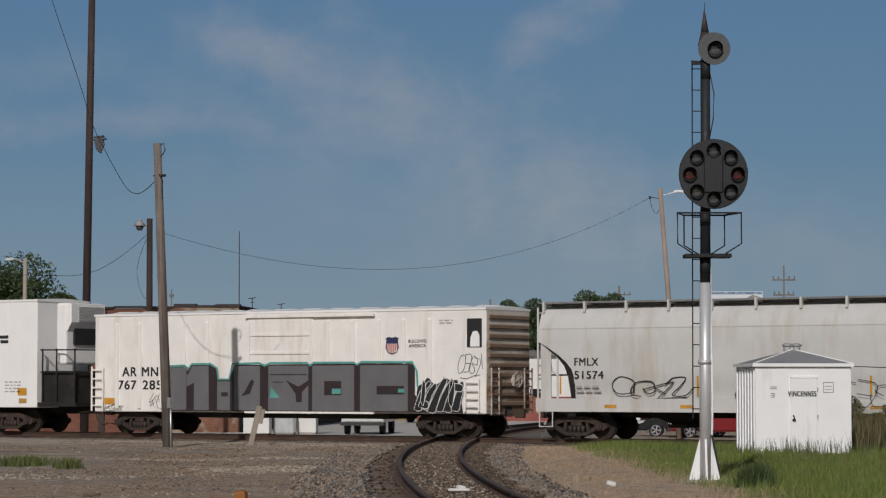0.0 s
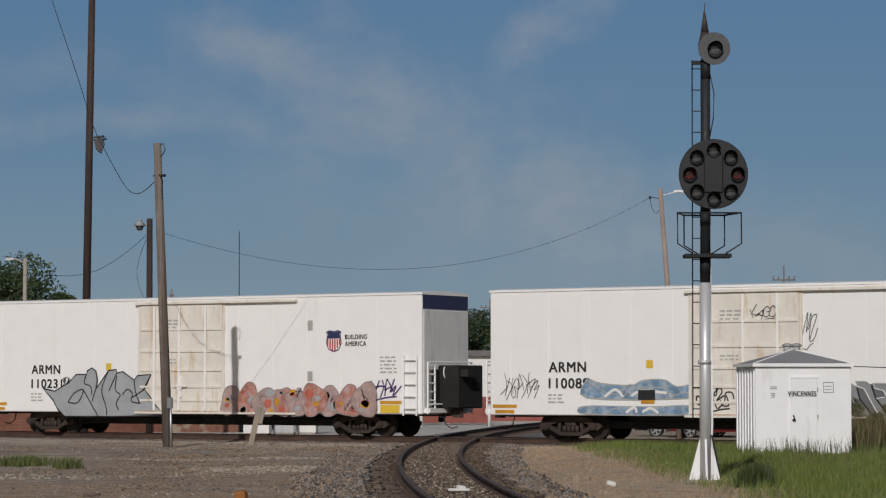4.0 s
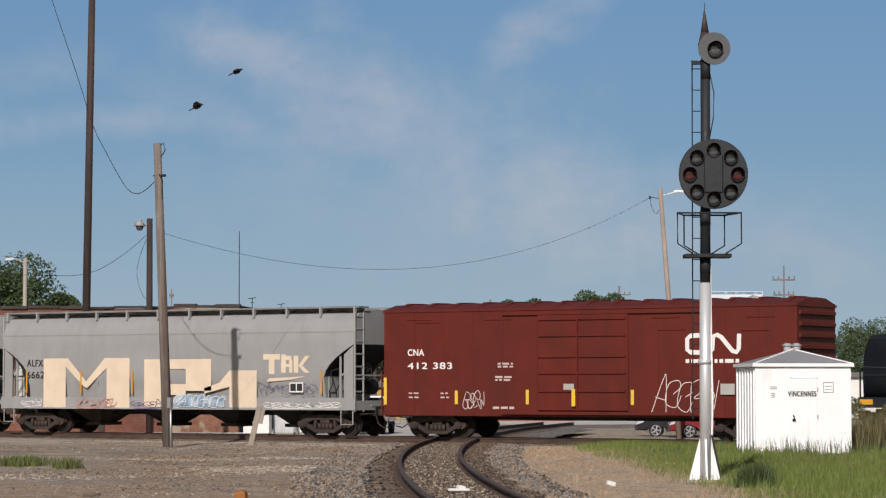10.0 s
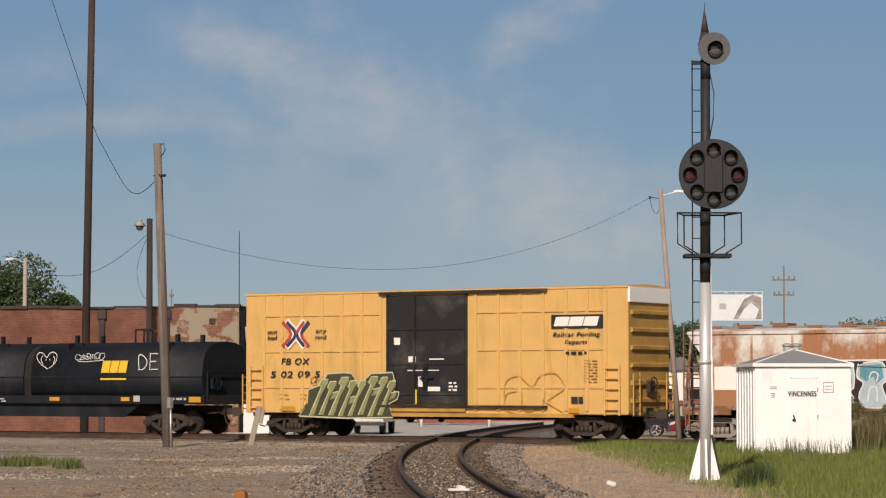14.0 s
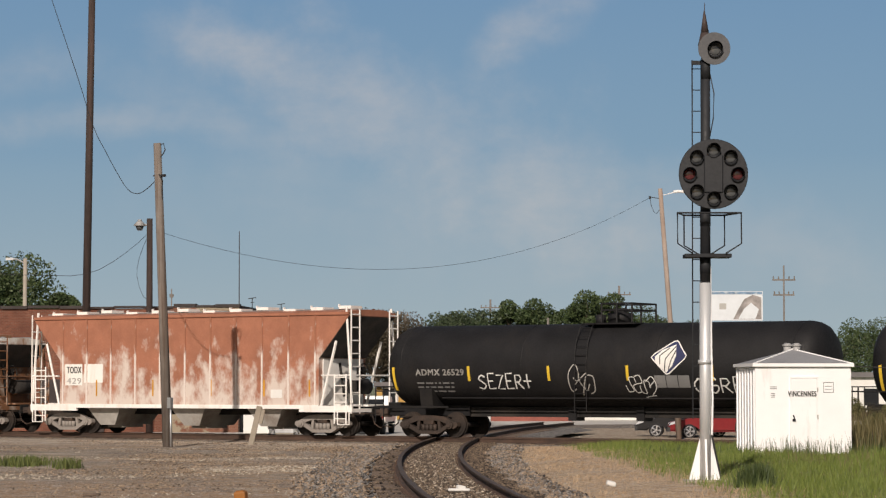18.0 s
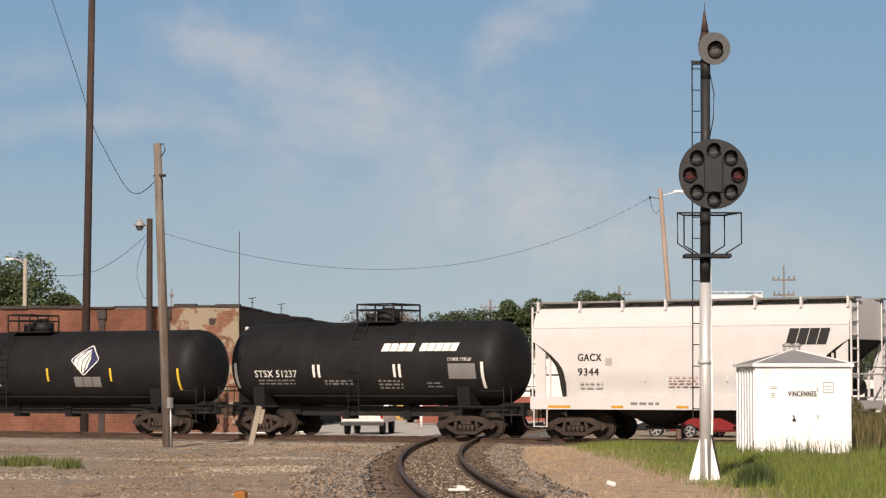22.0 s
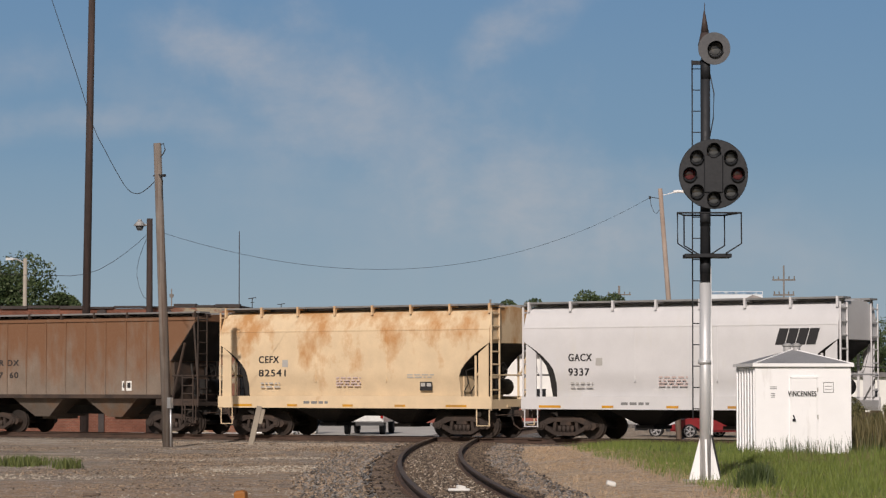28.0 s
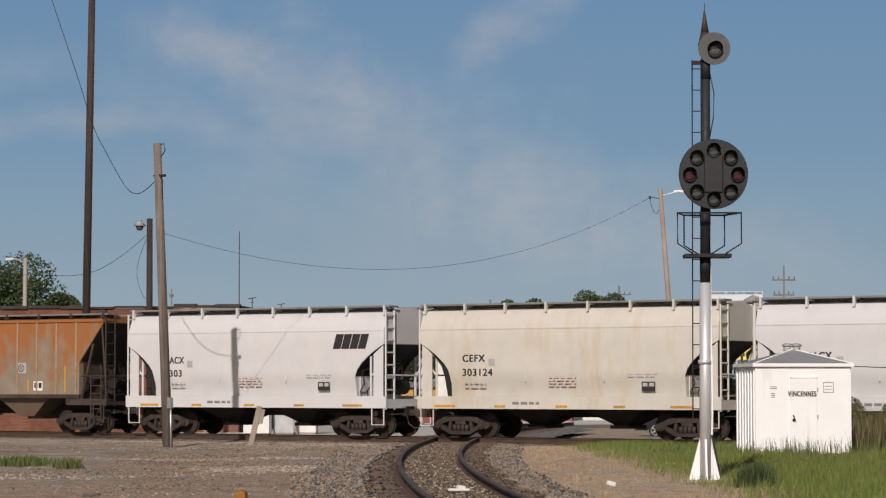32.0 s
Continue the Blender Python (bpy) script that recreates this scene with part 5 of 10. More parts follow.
patch("rust_stain", [rect(-6.4, -1.6, 1.38, 3.5)], y - 0.001, soft_stain("orange_rust_smear", (0.50, 0.25, 0.07), -3.85, 1.9, 1.0, 0.26, 28), c, "smeared orange rust stain")
patch("rust_stain", [rect(-6.4, -3.8, 1.9, 3.6)], y - 0.003, soft_stain("faint_rust_smear", (0.56, 0.40, 0.20), -4.95, 2.6, 0.4, 0.24, 40), c, "faint upper end of the rust stain")
reflectors(c, (-8.25, -5.25, -2.51, 0.03, 2.70, 5.2), 1.35, 0.42, y, True, M_brown_box)
reflectors(c, (8.1,), 1.35, 0.9, y, True, M_brown_box)
patch("stencil", bars(2, -7.5, 1.55, 0.95, 0.06, 0.14, 6), y, M_faint, c)
patch("data_panel", [rect(7.2, 7.4, 1.5, 1.7), rect(7.5, 7.7, 1.5, 1.7)], y, M_mark_black, c)

c = long_hopper(95.6, "mid-grey covered hopper with large cream painted letters", M_grey_dark, 8.2, 8.25, 6.65, ("ALFX", "66622"), (-6.95, -6.16, -5.87, 2.52, 2.07, M_spray_black), [(-4.4, 0.9, 0.4, M_truck), (-1.0, 1.0, 0.4, M_under), (2.0, 1.0, 0.4, M_under), (4.9, 0.9, 0.4, M_under)], 6.9)
B = [rect(-6.1, -5.0, 0.97, 2.82), [(-5.0, 2.82), (-4.9, 2.82), (-4.0, 1.95), (-3.95, 1.7), (-4.1, 1.75), (-5.0, 2.5)], [(-3.95, 1.7), (-4.0, 1.95), (-3.1, 2.82), (-3.0, 2.82), (-3.0, 2.45)], rect(-3.0, -1.9, 0.97, 2.82)]
B += [rect(-1.2, -0.15, 1.0, 2.76), rect(-0.15, 0.75, 2.4, 2.76), rect(0.75, 1.92, 1.6, 2.76), rect(-0.15, 0.75, 1.45, 1.85)]
B += [rect(2.75, 3.98, 1.0, 2.34), [(1.6, 1.5), (2.75, 1.75), (2.75, 2.34), (2.3, 1.9), (1.6, 1.7)]]
patch("graffiti", B, -1.56, M_spray_cream, c, "large cream roller-painted block letters")
patch("graffiti", [rect(4.25, 5.0, 2.72, 2.92), rect(4.5, 4.75, 2.2, 2.72), rect(5.05, 5.25, 2.25, 2.9), rect(5.25, 5.5, 2.7, 2.85), rect(5.4, 5.54, 2.25, 2.7), rect(5.25, 5.4, 2.46, 2.56), rect(5.6, 5.8, 2.25, 2.85), [(5.8, 2.5), (6.1, 2.85), (6.3, 2.85), (5.98, 2.5), (6.3, 2.25), (6.08, 2.25)], [(4.5, 2.05), (6.1, 2.12), (5.5, 2.0), (4.4, 1.92)]], y, M_spray_cream, c)
wild_letters(c, "graffiti", 0.1, 2.6, 1.0, 1.45, -1.568, 50, M_spray_blue, M_mark_white, None, 4, 0.03)
tag(c, "graffiti_tag", -4.6, -2.6, 1.02, 1.3, -1.566, 51, M_spray_orange, 0.06, 6)
tag(c, "graffiti_tag", -1.8, -0.1, 1.0, 1.25, -1.57, 52, M_spray_purple, 0.03, 6)
tag(c, "graffiti_tag", 4.0, 6.5, 1.5, 1.9, y, 53, M_spray_purple, 0.025, 7)
tag(c, "graffiti_tag", -7.2, -6.2, 1.05, 1.25, -1.558, 54, M_mark_white, 0.03, 5)
tag(c, "graffiti_tag", 4.3, 7.6, 1.02, 1.2, -1.558, 55, M_mark_white, 0.03, 9)
reflectors(c, (-6.95, -4.25, -1.77, 6.82), 1.5, 0.85, -1.562, True)
patch("data_panel", [rect(5.42, 6.02, 1.55, 1.9)], y - 0.003, M_mark_white, c)
patch("data_panel_print", [rect(5.46, 5.7, 1.6, 1.86), rect(5.74, 5.98, 1.6, 1.86)], y - 0.006, M_mark_black, c)


def red_boxcar():
    car = car_thing("boxcar", "oxide red steel boxcar with yellow reflector strips and white lettering", 112.89, 7.98, 5.9)
    body = box_body(car, 7.85, 1.50, 0.74, 4.36, 4.62, M_red_box, M_red_box, 15)
    corrugated_end(car, 7.85, 1, 1.5, 1.0, 4.3, 9, M_red_box, body)
    corrugated_end(car, -7.85, -1, 1.5, 1.0, 4.3, 9, M_red_box, body)
    seams(body, [-6.6, -5.4, -4.2, -3.0, 2.9, 4.1, 5.3, 6.5], 0.8, 4.3, -1.502, M_red_box, 0.05)
    bm = bmesh.new()
    box(bm, -1.62, 1.82, -1.57, -1.49, 0.95, 4.16)
    soften(bm, 0.02)
    door = part("door", bm, M_red_box, car, "closed oxide red sliding door")
    for z in (1.6, 2.2, 2.75, 3.45, 4.0):
        bm = bmesh.new()
        prism_x(bm, [(-1.57, z - 0.06), (-1.62, z - 0.02), (-1.62, z + 0.02), (-1.57, z + 0.06)], -1.55, 1.75)
        part("door_rib", bm, M_red_box, door)
    bm = bmesh.new()
    rod(bm, (-0.05, -1.64, 0.95), (-0.05, -1.64, 4.1), 0.03, 6)
    part("locking_bar", bm, M_red_box, door)
    bm = bmesh.new()
    box(bm, -3.0, 4.6, -1.58, -1.5, 4.16, 4.24)
    box(bm, -3.0, 4.6, -1.60, -1.5, 0.82, 0.92)
    part("door_track", bm, M_red_box, car)
    # pressed side beads
    me = shared(lambda bm: prism_x(bm, [(-1.5, -0.03), (-1.525, 0), (-1.5, 0.03)], -0.5, 0.5), "side_bead", M_red_box)
    for x, z in ((-6.4, 4.05), (-3.2, 4.02), (3.2, 4.0), (6.6, 3.98), (-6.0, 3.95), (3.4, 3.6), (6.4, 3.55)):
        part_of("side_bead", me, None, body).location = (x, 0, z)
    y = -1.512
    reporting_marks(car, "CNA", "412 383", -6.84, -6.18, -5.04, 2.82, 2.36, 0.22, y, M_mark_white)
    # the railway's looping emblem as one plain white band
    ln = [(4.75, 3.42), (4.1, 3.40), (3.98, 3.3), (3.98, 2.95), (4.1, 2.86), (4.75, 2.86), (4.88, 2.95), (4.92, 3.38), (5.06, 3.42), (5.2, 3.35), (5.6, 2.9), (5.74, 2.86), (5.82, 2.95), (5.84, 3.45)]
    strokes("emblem", [ln], 0.15, y, M_mark_white, car, "white looping railway emblem")
    patch("web_address", bars(1, 3.92, 2.52, 1.95, 0.12, 0.2, 8), y, M_mark_white, car)
    for x, z0, z1 in ((-7.78, 1.13, 2.07), (-4.86, 1.16, 1.62), (-2.04, 1.16, 1.65), (1.96, 1.16, 1.65), (4.8, 1.16, 1.65), (7.72, 1.19, 2.19)):
        patch("reflector", [rect(x - 0.06, x + 0.06, z0, z1)], y, M_mark_yellow, car)
    patch("reflector", [rect(-0.24, -0.1, 1.1, 1.67)], -1.676, M_mark_yellow, car)
    patch("stencil", bars(2, -3.2, 2.5, 0.6, 0.06, 0.1, 1) + bars(2, -3.3, 2.05, 0.7, 0.06, 0.1, 2) + bars(2, -6.8, 1.5, 0.4, 0.05, 0.14, 3) + bars(2, -5.5, 1.5, 0.4, 0.05, 0.14, 4) + bars(5, 6.2, 2.2, 0.75, 0.05, 0.09, 5) + bars(1, -3.4, 1.0, 0.9, 0.08, 0.1, 6), y, M_faint_red, car)
    patch("placard", [rect(-0.6, -0.2, 1.65, 1.85), rect(5.2, 5.7, 1.5, 1.85)], -1.58, M_faint, door)
    tag(car, "graffiti_tag", 2.7, 4.9, 0.9, 2.15, y - 0.003, 60, M_mark_white, 0.03, 5, "white line graffiti drawing")
    tag(car, "graffiti_tag", -4.6, -3.8, 1.0, 1.6, y - 0.003, 61, M_mark_white, 0.025, 4)
    for s in (-1, 1):
        ladder(car, M_red_box, s * 7.99, -1.42, -0.95, 0.75, 2.3, 6, r=0.025)
        ladder(car, M_red_box, s * 7.99, 0.95, 1.42, 0.75, 2.3, 6, r=0.025)
    brake_wheel(car, 8.1, -0.2, 2.1, M_red_box)


def coil_car():
    car = car_thing("coil_car", "black steel coil car with two long rounded hoods", 131.31, 8.55, 6.5)
    sec = [(-1.44, 1.44), (-1.49, 2.12), (-1.47, 2.16), (-1.42, 2.65), (-1.25, 3.0), (-0.95, 3.25), (-0.5, 3.38), (0, 3.42)]
    sec = sec + [(-a, b) for a, b in sec[-2::-1]]
    for x0, x1 in ((-8.35, -0.28), (0.10, 8.35)):
        bm = bmesh.new()
        prism_x(bm, sec, x0, x1)
        for f in bm.faces:
            f.smooth = len(f.verts) == 4
        hood = part("hood", bm, M_black_car, car, "removable black rounded hood")
        bm = bmesh.new()
        box(bm, x0, x1, -1.51, -1.46, 2.09, 2.14)
        part("hood_lip", bm, M_black_car, hood)
        for x in (x0 + 1.7, x1 - 1.7):
            for yy in (-0.75, 0.75):
                bm = bmesh.new()
                box(bm, x - 0.3, x + 0.3, yy - 0.05, yy + 0.05, 3.28, 3.42)
                box(bm, x - 0.06, x + 0.06, yy - 0.08, yy + 0.08, 3.1, 3.7)
                box(bm, x - 0.16, x - 0.08, yy - 0.42, yy, 3.05, 3.38)
                part("lifting_bracket", bm, M_black_car, hood)
        bm = bmesh.new()
        m = (x0 + x1) / 2
        for yy in (-0.25, 0.25):
            tube(bm, [(m, yy, 3.4), (m, yy, 3.9), (m + 0.45, yy, 3.9), (m + 0.6, yy, 3.78), (m + 0.6, yy, 3.4)], 0.05, 6)
        part("lifting_loop", bm, M_black_car, hood)
    bm = bmesh.new()
    prism_x(bm, [(a * 0.96, b - 0.02) for a, b in sec], -0.3, 0.12)
    part("hood_gap_band", bm, M_under, car)
    for s in (-1, 1):
        bm = bmesh.new()
        box(bm, -8.5, 8.5, s * 1.48 - 0.06, s * 1.48 + 0.06, 1.12, 1.42)
        prism_y(bm, [(-5.4, 1.12), (-4.6, 0.62), (4.6, 0.62), (5.4, 1.12)], s * 1.3 - 0.05, s * 1.3 + 0.05)
        part("side_sill", bm, M_black_car, car)
    bm = bmesh.new()
    box(bm, -8.5, 8.5, -1.4, 1.4, 1.1, 1.44)
    part("deck", bm, M_under, car)
    y = -1.545
    sheet_text("reporting_mark", "NYC 627509", -5.33, -3.0, 1.21, 1.40, y, M_mark_yellow, car)
    for x in (-4.95, 3.57):
        slanted_blocks(car, "emblem", x, x + 1.35, 2.27, 2.72, 3, -1.50, M_mark_yellow, 0.12)
        patch("emblem_bar", [rect(x, x + 1.25, 2.0, 2.07)], -1.52, M_mark_yellow, car)
    patch("reflector", [rect(-8.45, -8.0, 1.2, 1.36), rect(1.1, 1.6, 1.22, 1.36), rect(4.6, 5.0, 1.22, 1.36), rect(7.8, 8.35, 1.18, 1.38)], y, M_reflect, car)
    patch("stencil", bars(1, -7.4, 1.24, 1.0, 0.08, 0.1, 3) + bars(2, -2.4, 1.26, 1.3, 0.05, 0.09, 5) + [rect(5.2, 5.5, 1.2, 1.42), rect(6.6, 6.9, 1.25, 1.35)] + bars(1, 7.0, 1.26, 0.7, 0.08, 0.1, 8), y, M_faint, car)
    heart = ([(0.95, 2.42), (0.55, 2.65), (0.4, 2.9), (0.55, 3.05), (0.75, 3.0), (0.9, 2.85), (1.05, 3.02), (1.3, 3.05), (1.42, 2.85), (1.25, 2.6), (1.0, 2.45)], [(0.7, 2.6), (0.62, 2.82), (0.72, 2.92)], [(0.85, 2.75), (0.87, 2.8)], [(1.05, 2.75), (1.07, 2.8)], [(1.22, 2.62), (1.3, 2.8), (1.22, 2.92)])
    strokes("graffiti_tag", [flow([Vector((a, 0, b)) for a, b in ln], 4) for ln in heart], 0.03, -1.485, M_spray_white, car, "white chalk heart drawing")
    tag(car, "graffiti_tag", 2.3, 3.7, 2.75, 3.0, -1.47, 71, M_spray_white, 0.03, 6)
    hand_lettered(car, "graffiti_tag", "DE", 5.35, 6.4, 2.38, 2.95, -1.49, M_spray_white, 0.035)
    for s in (-1, 1):
        bm = bmesh.new()
        rod(bm, (s * 8.5, -1.35, 1.2), (s * 8.5, -1.35, 2.3), 0.03, 5)
        rod(bm, (s * 8.5, 1.35, 1.2), (s * 8.5, 1.35, 2.3), 0.03, 5)
        rod(bm, (s * 8.5, -1.35, 2.3), (s * 8.5, 1.35, 2.3), 0.03, 5)
        part("end_rail", bm, M_black_car, car)
    brake_wheel(car, 8.6, -0.9, 1.9, M_black_car)


def yellow_boxcar():
    car = car_thing("boxcar", "tall yellow boxcar with external posts and a black plug door", 149.46, 7.98, 5.95)
    body = box_body(car, 7.82, 1.46, 0.82, 5.06, 5.16, M_yellow_box, M_yellow_box, 0)
    xs = [-7.0, -6.2, -5.3, -4.45, -3.6, -2.75, -1.95, 1.95, 2.85, 3.7, 4.6, 5.5, 6.3, 7.0]
    post(body, xs, 0.15, 0.05, -1.46, 0.9, 5.0, M_yellow_box)
    for z in (1.74, 3.02, 4.3):
        for x0, x1 in ((-7.0, -1.95), (1.9, 7.0)):
            bm = bmesh.new()
            box(bm, x0, x1, -1.50, -1.44, z - 0.05, z + 0.03)
            part("side_rail", bm, M_yellow_box, body)
    plug_door(car, -1.58, 1.52, 1.15, 4.9, -1.49, M_black_door, (-0.48,), (1.5, 2.55, 3.75), (-1.95, 4.8, 4.95))
    bm = bmesh.new()
    box(bm, -1.68, 5.8, -1.58, -1.44, 0.72, 0.84)
    box(bm, -1.63, 1.57, -1.56, -1.44, 0.9, 1.12)
    part("door_sill", bm, M_brown_box, car)
    y = -1.5135
    patch("door_placard", [rect(-1.34, -1.09, 3.2, 3.45), rect(-0.74, -0.44, 2.6, 2.8), rect(0.11, 0.71, 2.68, 2.72), rect(-0.79, 0.51, 2.3, 2.33), rect(-0.34, -0.14, 1.75, 2.1), rect(0.06, 0.56, 1.6, 1.75)] + bars(3, 0.91, 1.85, 0.35, 0.06, 0.12, 4), -1.545, M_mark_white, car)
    patch("door_placard", [rect(-0.49, -0.37, 1.15, 1.65)], -1.58, M_mark_yellow, car)
    sheet_text("lettering", "next", -6.81, -6.39, 3.63, 3.76, y, M_spray_black, car, 0.2)
    sheet_text("lettering", "load", -6.81, -6.39, 3.43, 3.58, y, M_spray_black, car, 0.2)
    sheet_text("lettering", "any", -4.69, -4.24, 3.6, 3.76, y, M_spray_black, car, 0.2)
    sheet_text("lettering", "road", -4.72, -4.24, 3.43, 3.58, y, M_spray_black, car, 0.2)
    sheet_text("reporting_mark", "FB OX", -6.19, -4.97, 2.54, 2.76, y, M_spray_black, car, 0.15)
    sheet_text("car_number", "5 02 09 5", -6.67, -4.51, 2.08, 2.30, y, M_spray_black, car, 0.15)
    # crossed-band emblem: blue arm and red arm with white edges
    ex, ez = -5.60, 3.62
    left = [(ex - 0.42, ez + 0.44), (ex - 0.10, ez + 0.15), (ex - 0.03, ez), (ex - 0.10, ez - 0.15), (ex - 0.42, ez - 0.44)]
    right = [(ex + 0.46, ez + 0.44), (ex + 0.20, ez + 0.16), (ex + 0.12, ez), (ex + 0.20, ez - 0.16), (ex + 0.46, ez - 0.44)]
    y = -1.515
    strokes("emblem", [left], 0.34, y, M_mark_white, car, "emblem of two facing red and blue chevrons")
    strokes("emblem", [right], 0.34, y - 0.002, M_mark_white, car)
    move = lambda pts, d: [(a + d, b) for a, b in pts]
    strokes("emblem_band", [move(left, 0.06)], 0.13, y - 0.005, M_blue_mark, car)
    strokes("emblem_band", [move(left, -0.14)], 0.13, y - 0.005, M_red_mark, car)
    strokes("emblem_band", [move(right, -0.05)[2:]], 0.13, y - 0.006, M_blue_mark, car)
    strokes("emblem_band", [move(right, -0.05)[:3]], 0.13, y - 0.006, M_red_mark, car)
    strokes("emblem_band", [move(right, 0.15)[2:]], 0.13, y - 0.006, M_red_mark, car)
    strokes("emblem_band", [move(right, 0.15)[:3]], 0.13, y - 0.006, M_blue_mark, car)
    y = -1.515
    patch("emblem_plate", [rect(4.95, 6.93, 3.70, 4.15)], y, M_spray_black, car, "black plate with white block emblem")
    slanted_blocks(car, "emblem", 5.03, 6.81, 3.77, 4.08, 3, y - 0.003, M_mark_white, 0.1)
    y = -1.5135
    sheet_text("lettering", "Railcar Pooling", 5.02, 6.81, 3.38, 3.56, y, M_spray_black, car, 0.2)
    sheet_text("lettering", "Experts", 5.48, 6.33, 3.13, 3.31, y, M_spray_black, car, 0.2)
    patch("lettering", bars(1, 5.51, 2.82, 0.8, 0.1, 0.2, 3), y, M_spray_black, car)
    g = outlined(car, "graffiti", [(-5.36, 0.71), (-5.00, 1.15), (-4.95, 1.64), (-4.34, 1.85), (-4.13, 2.21), (-3.37, 2.25), (-3.07, 2.21), (-2.79, 1.80), (-2.26, 2.21), (-1.36, 2.25), (-1.29, 2.01), (-1.51, 1.64), (-1.09, 1.56), (-1.16, 1.32), (-1.51, 1.16), (-1.36, 0.68), (-3.36, 0.65)], -1.60, M_spray_moss, M_spray_pale, (), 0.05, "olive green graffiti letters with dark shading", False)
    blade_letters(g, "letters", -4.9, -0.85, 0.66, 2.1, -1.604, 81, None, M_spray_olive, M_spray_pale, M_spray_moss, 8, 0.7, 0.5, 0.04)
    strokes("graffiti_tag", [flow([Vector((a, 0, b)) for a, b in ln], 5) for ln in ([(3.1, 1.4), (3.2, 1.95), (3.7, 2.1), (4.2, 1.75), (4.5, 2.1), (5.1, 2.2), (5.5, 1.75)], [(3.6, 1.6), (3.2, 1.5), (3.15, 1.0), (3.6, 0.85)], [(3.8, 1.6), (3.9, 0.95), (4.4, 1.0)], [(4.7, 1.6), (4.6, 0.9)], [(4.6, 1.3), (5.4, 0.9)], [(5.5, 1.7), (4.8, 1.3)])], 0.035, -1.518, M_brown_box, car, "brown outline graffiti drawing")
    tag(car, "graffiti_tag", -4.9, -4.2, 1.85, 2.1, -1.5165, 83, M_spray_black, 0.025, 4)
    patch("stencil", bars(2, -6.29, 1.45, 0.5, 0.05, 0.15, 3) + bars(2, -5.39, 1.45, 0.5, 0.05, 0.15, 4) + bars(8, 6.21, 2.6, 0.5, 0.04, 0.1, 5), y, M_brown_box, car)
    patch("reflector", [rect(-6.19, -5.59, 0.88, 1.05), rect(5.61, 6.01, 0.88, 1.05)], y, M_reflect, car)
    patch("data_panel", [rect(5.71, 5.96, 1.2, 1.42), rect(5.99, 6.16, 1.2, 1.42)], y, M_mark_black, car)
    for x in (-7.45, 7.1):
        ladder(car, M_yellow_box, -1.56, x - 0.1, x + 0.45, 0.8, 2.5, 5, along="x", r=0.03)
    bm = bmesh.new()
    box(bm, 7.82, 7.9, -1.44, 1.44, 4.55, 5.05)
    part("end_band", bm, M_white_clean, car, "white painted band across the end")
    bm = bmesh.new()
    box(bm, 7.8, 7.84, -1.42, 1.42, 0.9, 4.55)
    part("end_wall", bm, M_brown_box, car)
    corrugated_end(car, 7.84, 1, 1.44, 1.0, 4.5, 6, M_brown_box, body)
    for s in (-1, 1):
        ladder(car, M_brown_box, s * 8.0, -1.4, -0.95, 0.8, 2.2, 5, r=0.025)
        ladder(car, M_brown_box, s * 8.0, 0.95, 1.4, 0.8, 2.2, 5, r=0.025)
    brake_wheel(car, 8.12, -0.2, 1.8, M_truck)


red_boxcar()
coil_car()
yellow_boxcar()

# ribbed hoppers of the middle of the train
c = covered_hopper("covered_hopper", "rusting white covered hopper with blue graffiti", 166.05, 6.55, 5.85, 2.5, 1.12, 3.52, 6.75, M_srlx_hop, 5.6, ribs=9, smooth=False, bays=[(-4.0, 0.75, 0.28, M_dust), (-0.1, 0.75, 0.28, M_dust), (3.7, 0.75, 0.28, M_dust)], sill=(0.85, 1.1), runner_z=3.72, open_low=True, ladder_paint=M_rust_frame, top=3.66, walkway=False)
dust_trucks(c)
y = -1.479
patch("marking_panel", [rect(-5.6, -3.9, 1.65, 2.4)], y + 0.003, M_white_old, c)
reporting_marks(c, "SRLX", "634", -4.65, -4.05, -4.15, 2.22, 1.79, 0.2, y, M_mark_black)
edge = [(-3.35, 1.1), (-3.3, 1.5), (-3.55, 1.75), (-3.2, 2.1), (-2.9, 2.5), (0.6, 2.58), (1.2, 2.5), (2.0, 2.48), (2.4, 2.1), (2.6, 1.7), (2.25, 1.4), (2.3, 1.1)]
g = outlined(c, "graffiti", edge, -1.506, M_spray_maroon, M_spray_white, (), 0.05, "turquoise and ice-blue graffiti letters with white edges")
rnd = random.Random(91)
for k, (a, b) in enumerate(((-3.0, -1.9), (-1.75, -0.75), (-0.6, 0.3), (0.45, 1.35), (1.4, 2.1))):
    top, mid = rnd.uniform(2.38, 2.48), rnd.uniform(1.75, 2.0)
    yy = -1.511 - 0.002 * (k % 2)
    body = outlined(g, "letter_face", [(a, top), (b - 0.1, top + 0.03), (b, mid), (b - 0.12, mid - 0.2), (b + 0.05, 1.16), (a + 0.15, 1.14), (a + 0.02, 1.5), (a + 0.16, mid - 0.1), (a - 0.05, mid + 0.1)], yy, M_spray_iceblue, M_spray_white, ([(a + 0.3, 1.3), (a + 0.38, 1.7), (a + 0.6, 1.72), (a + 0.62, 1.3)], [(a + 0.35, 2.0), (a + 0.45, 2.2), (b - 0.25, 2.15), (b - 0.3, 1.9)]), 0.045)
    patch("letter_top", [[(a + 0.05, top - 0.06), (b - 0.14, top - 0.03), (b - 0.06, mid + 0.08), (b - 0.3, mid - 0.12), (b - 0.4, mid + 0.12), (a + 0.4, mid + 0.05), (a + 0.25, mid - 0.05), (a + 0.05, mid + 0.12)]], yy - 0.0015, M_spray_sky, body)
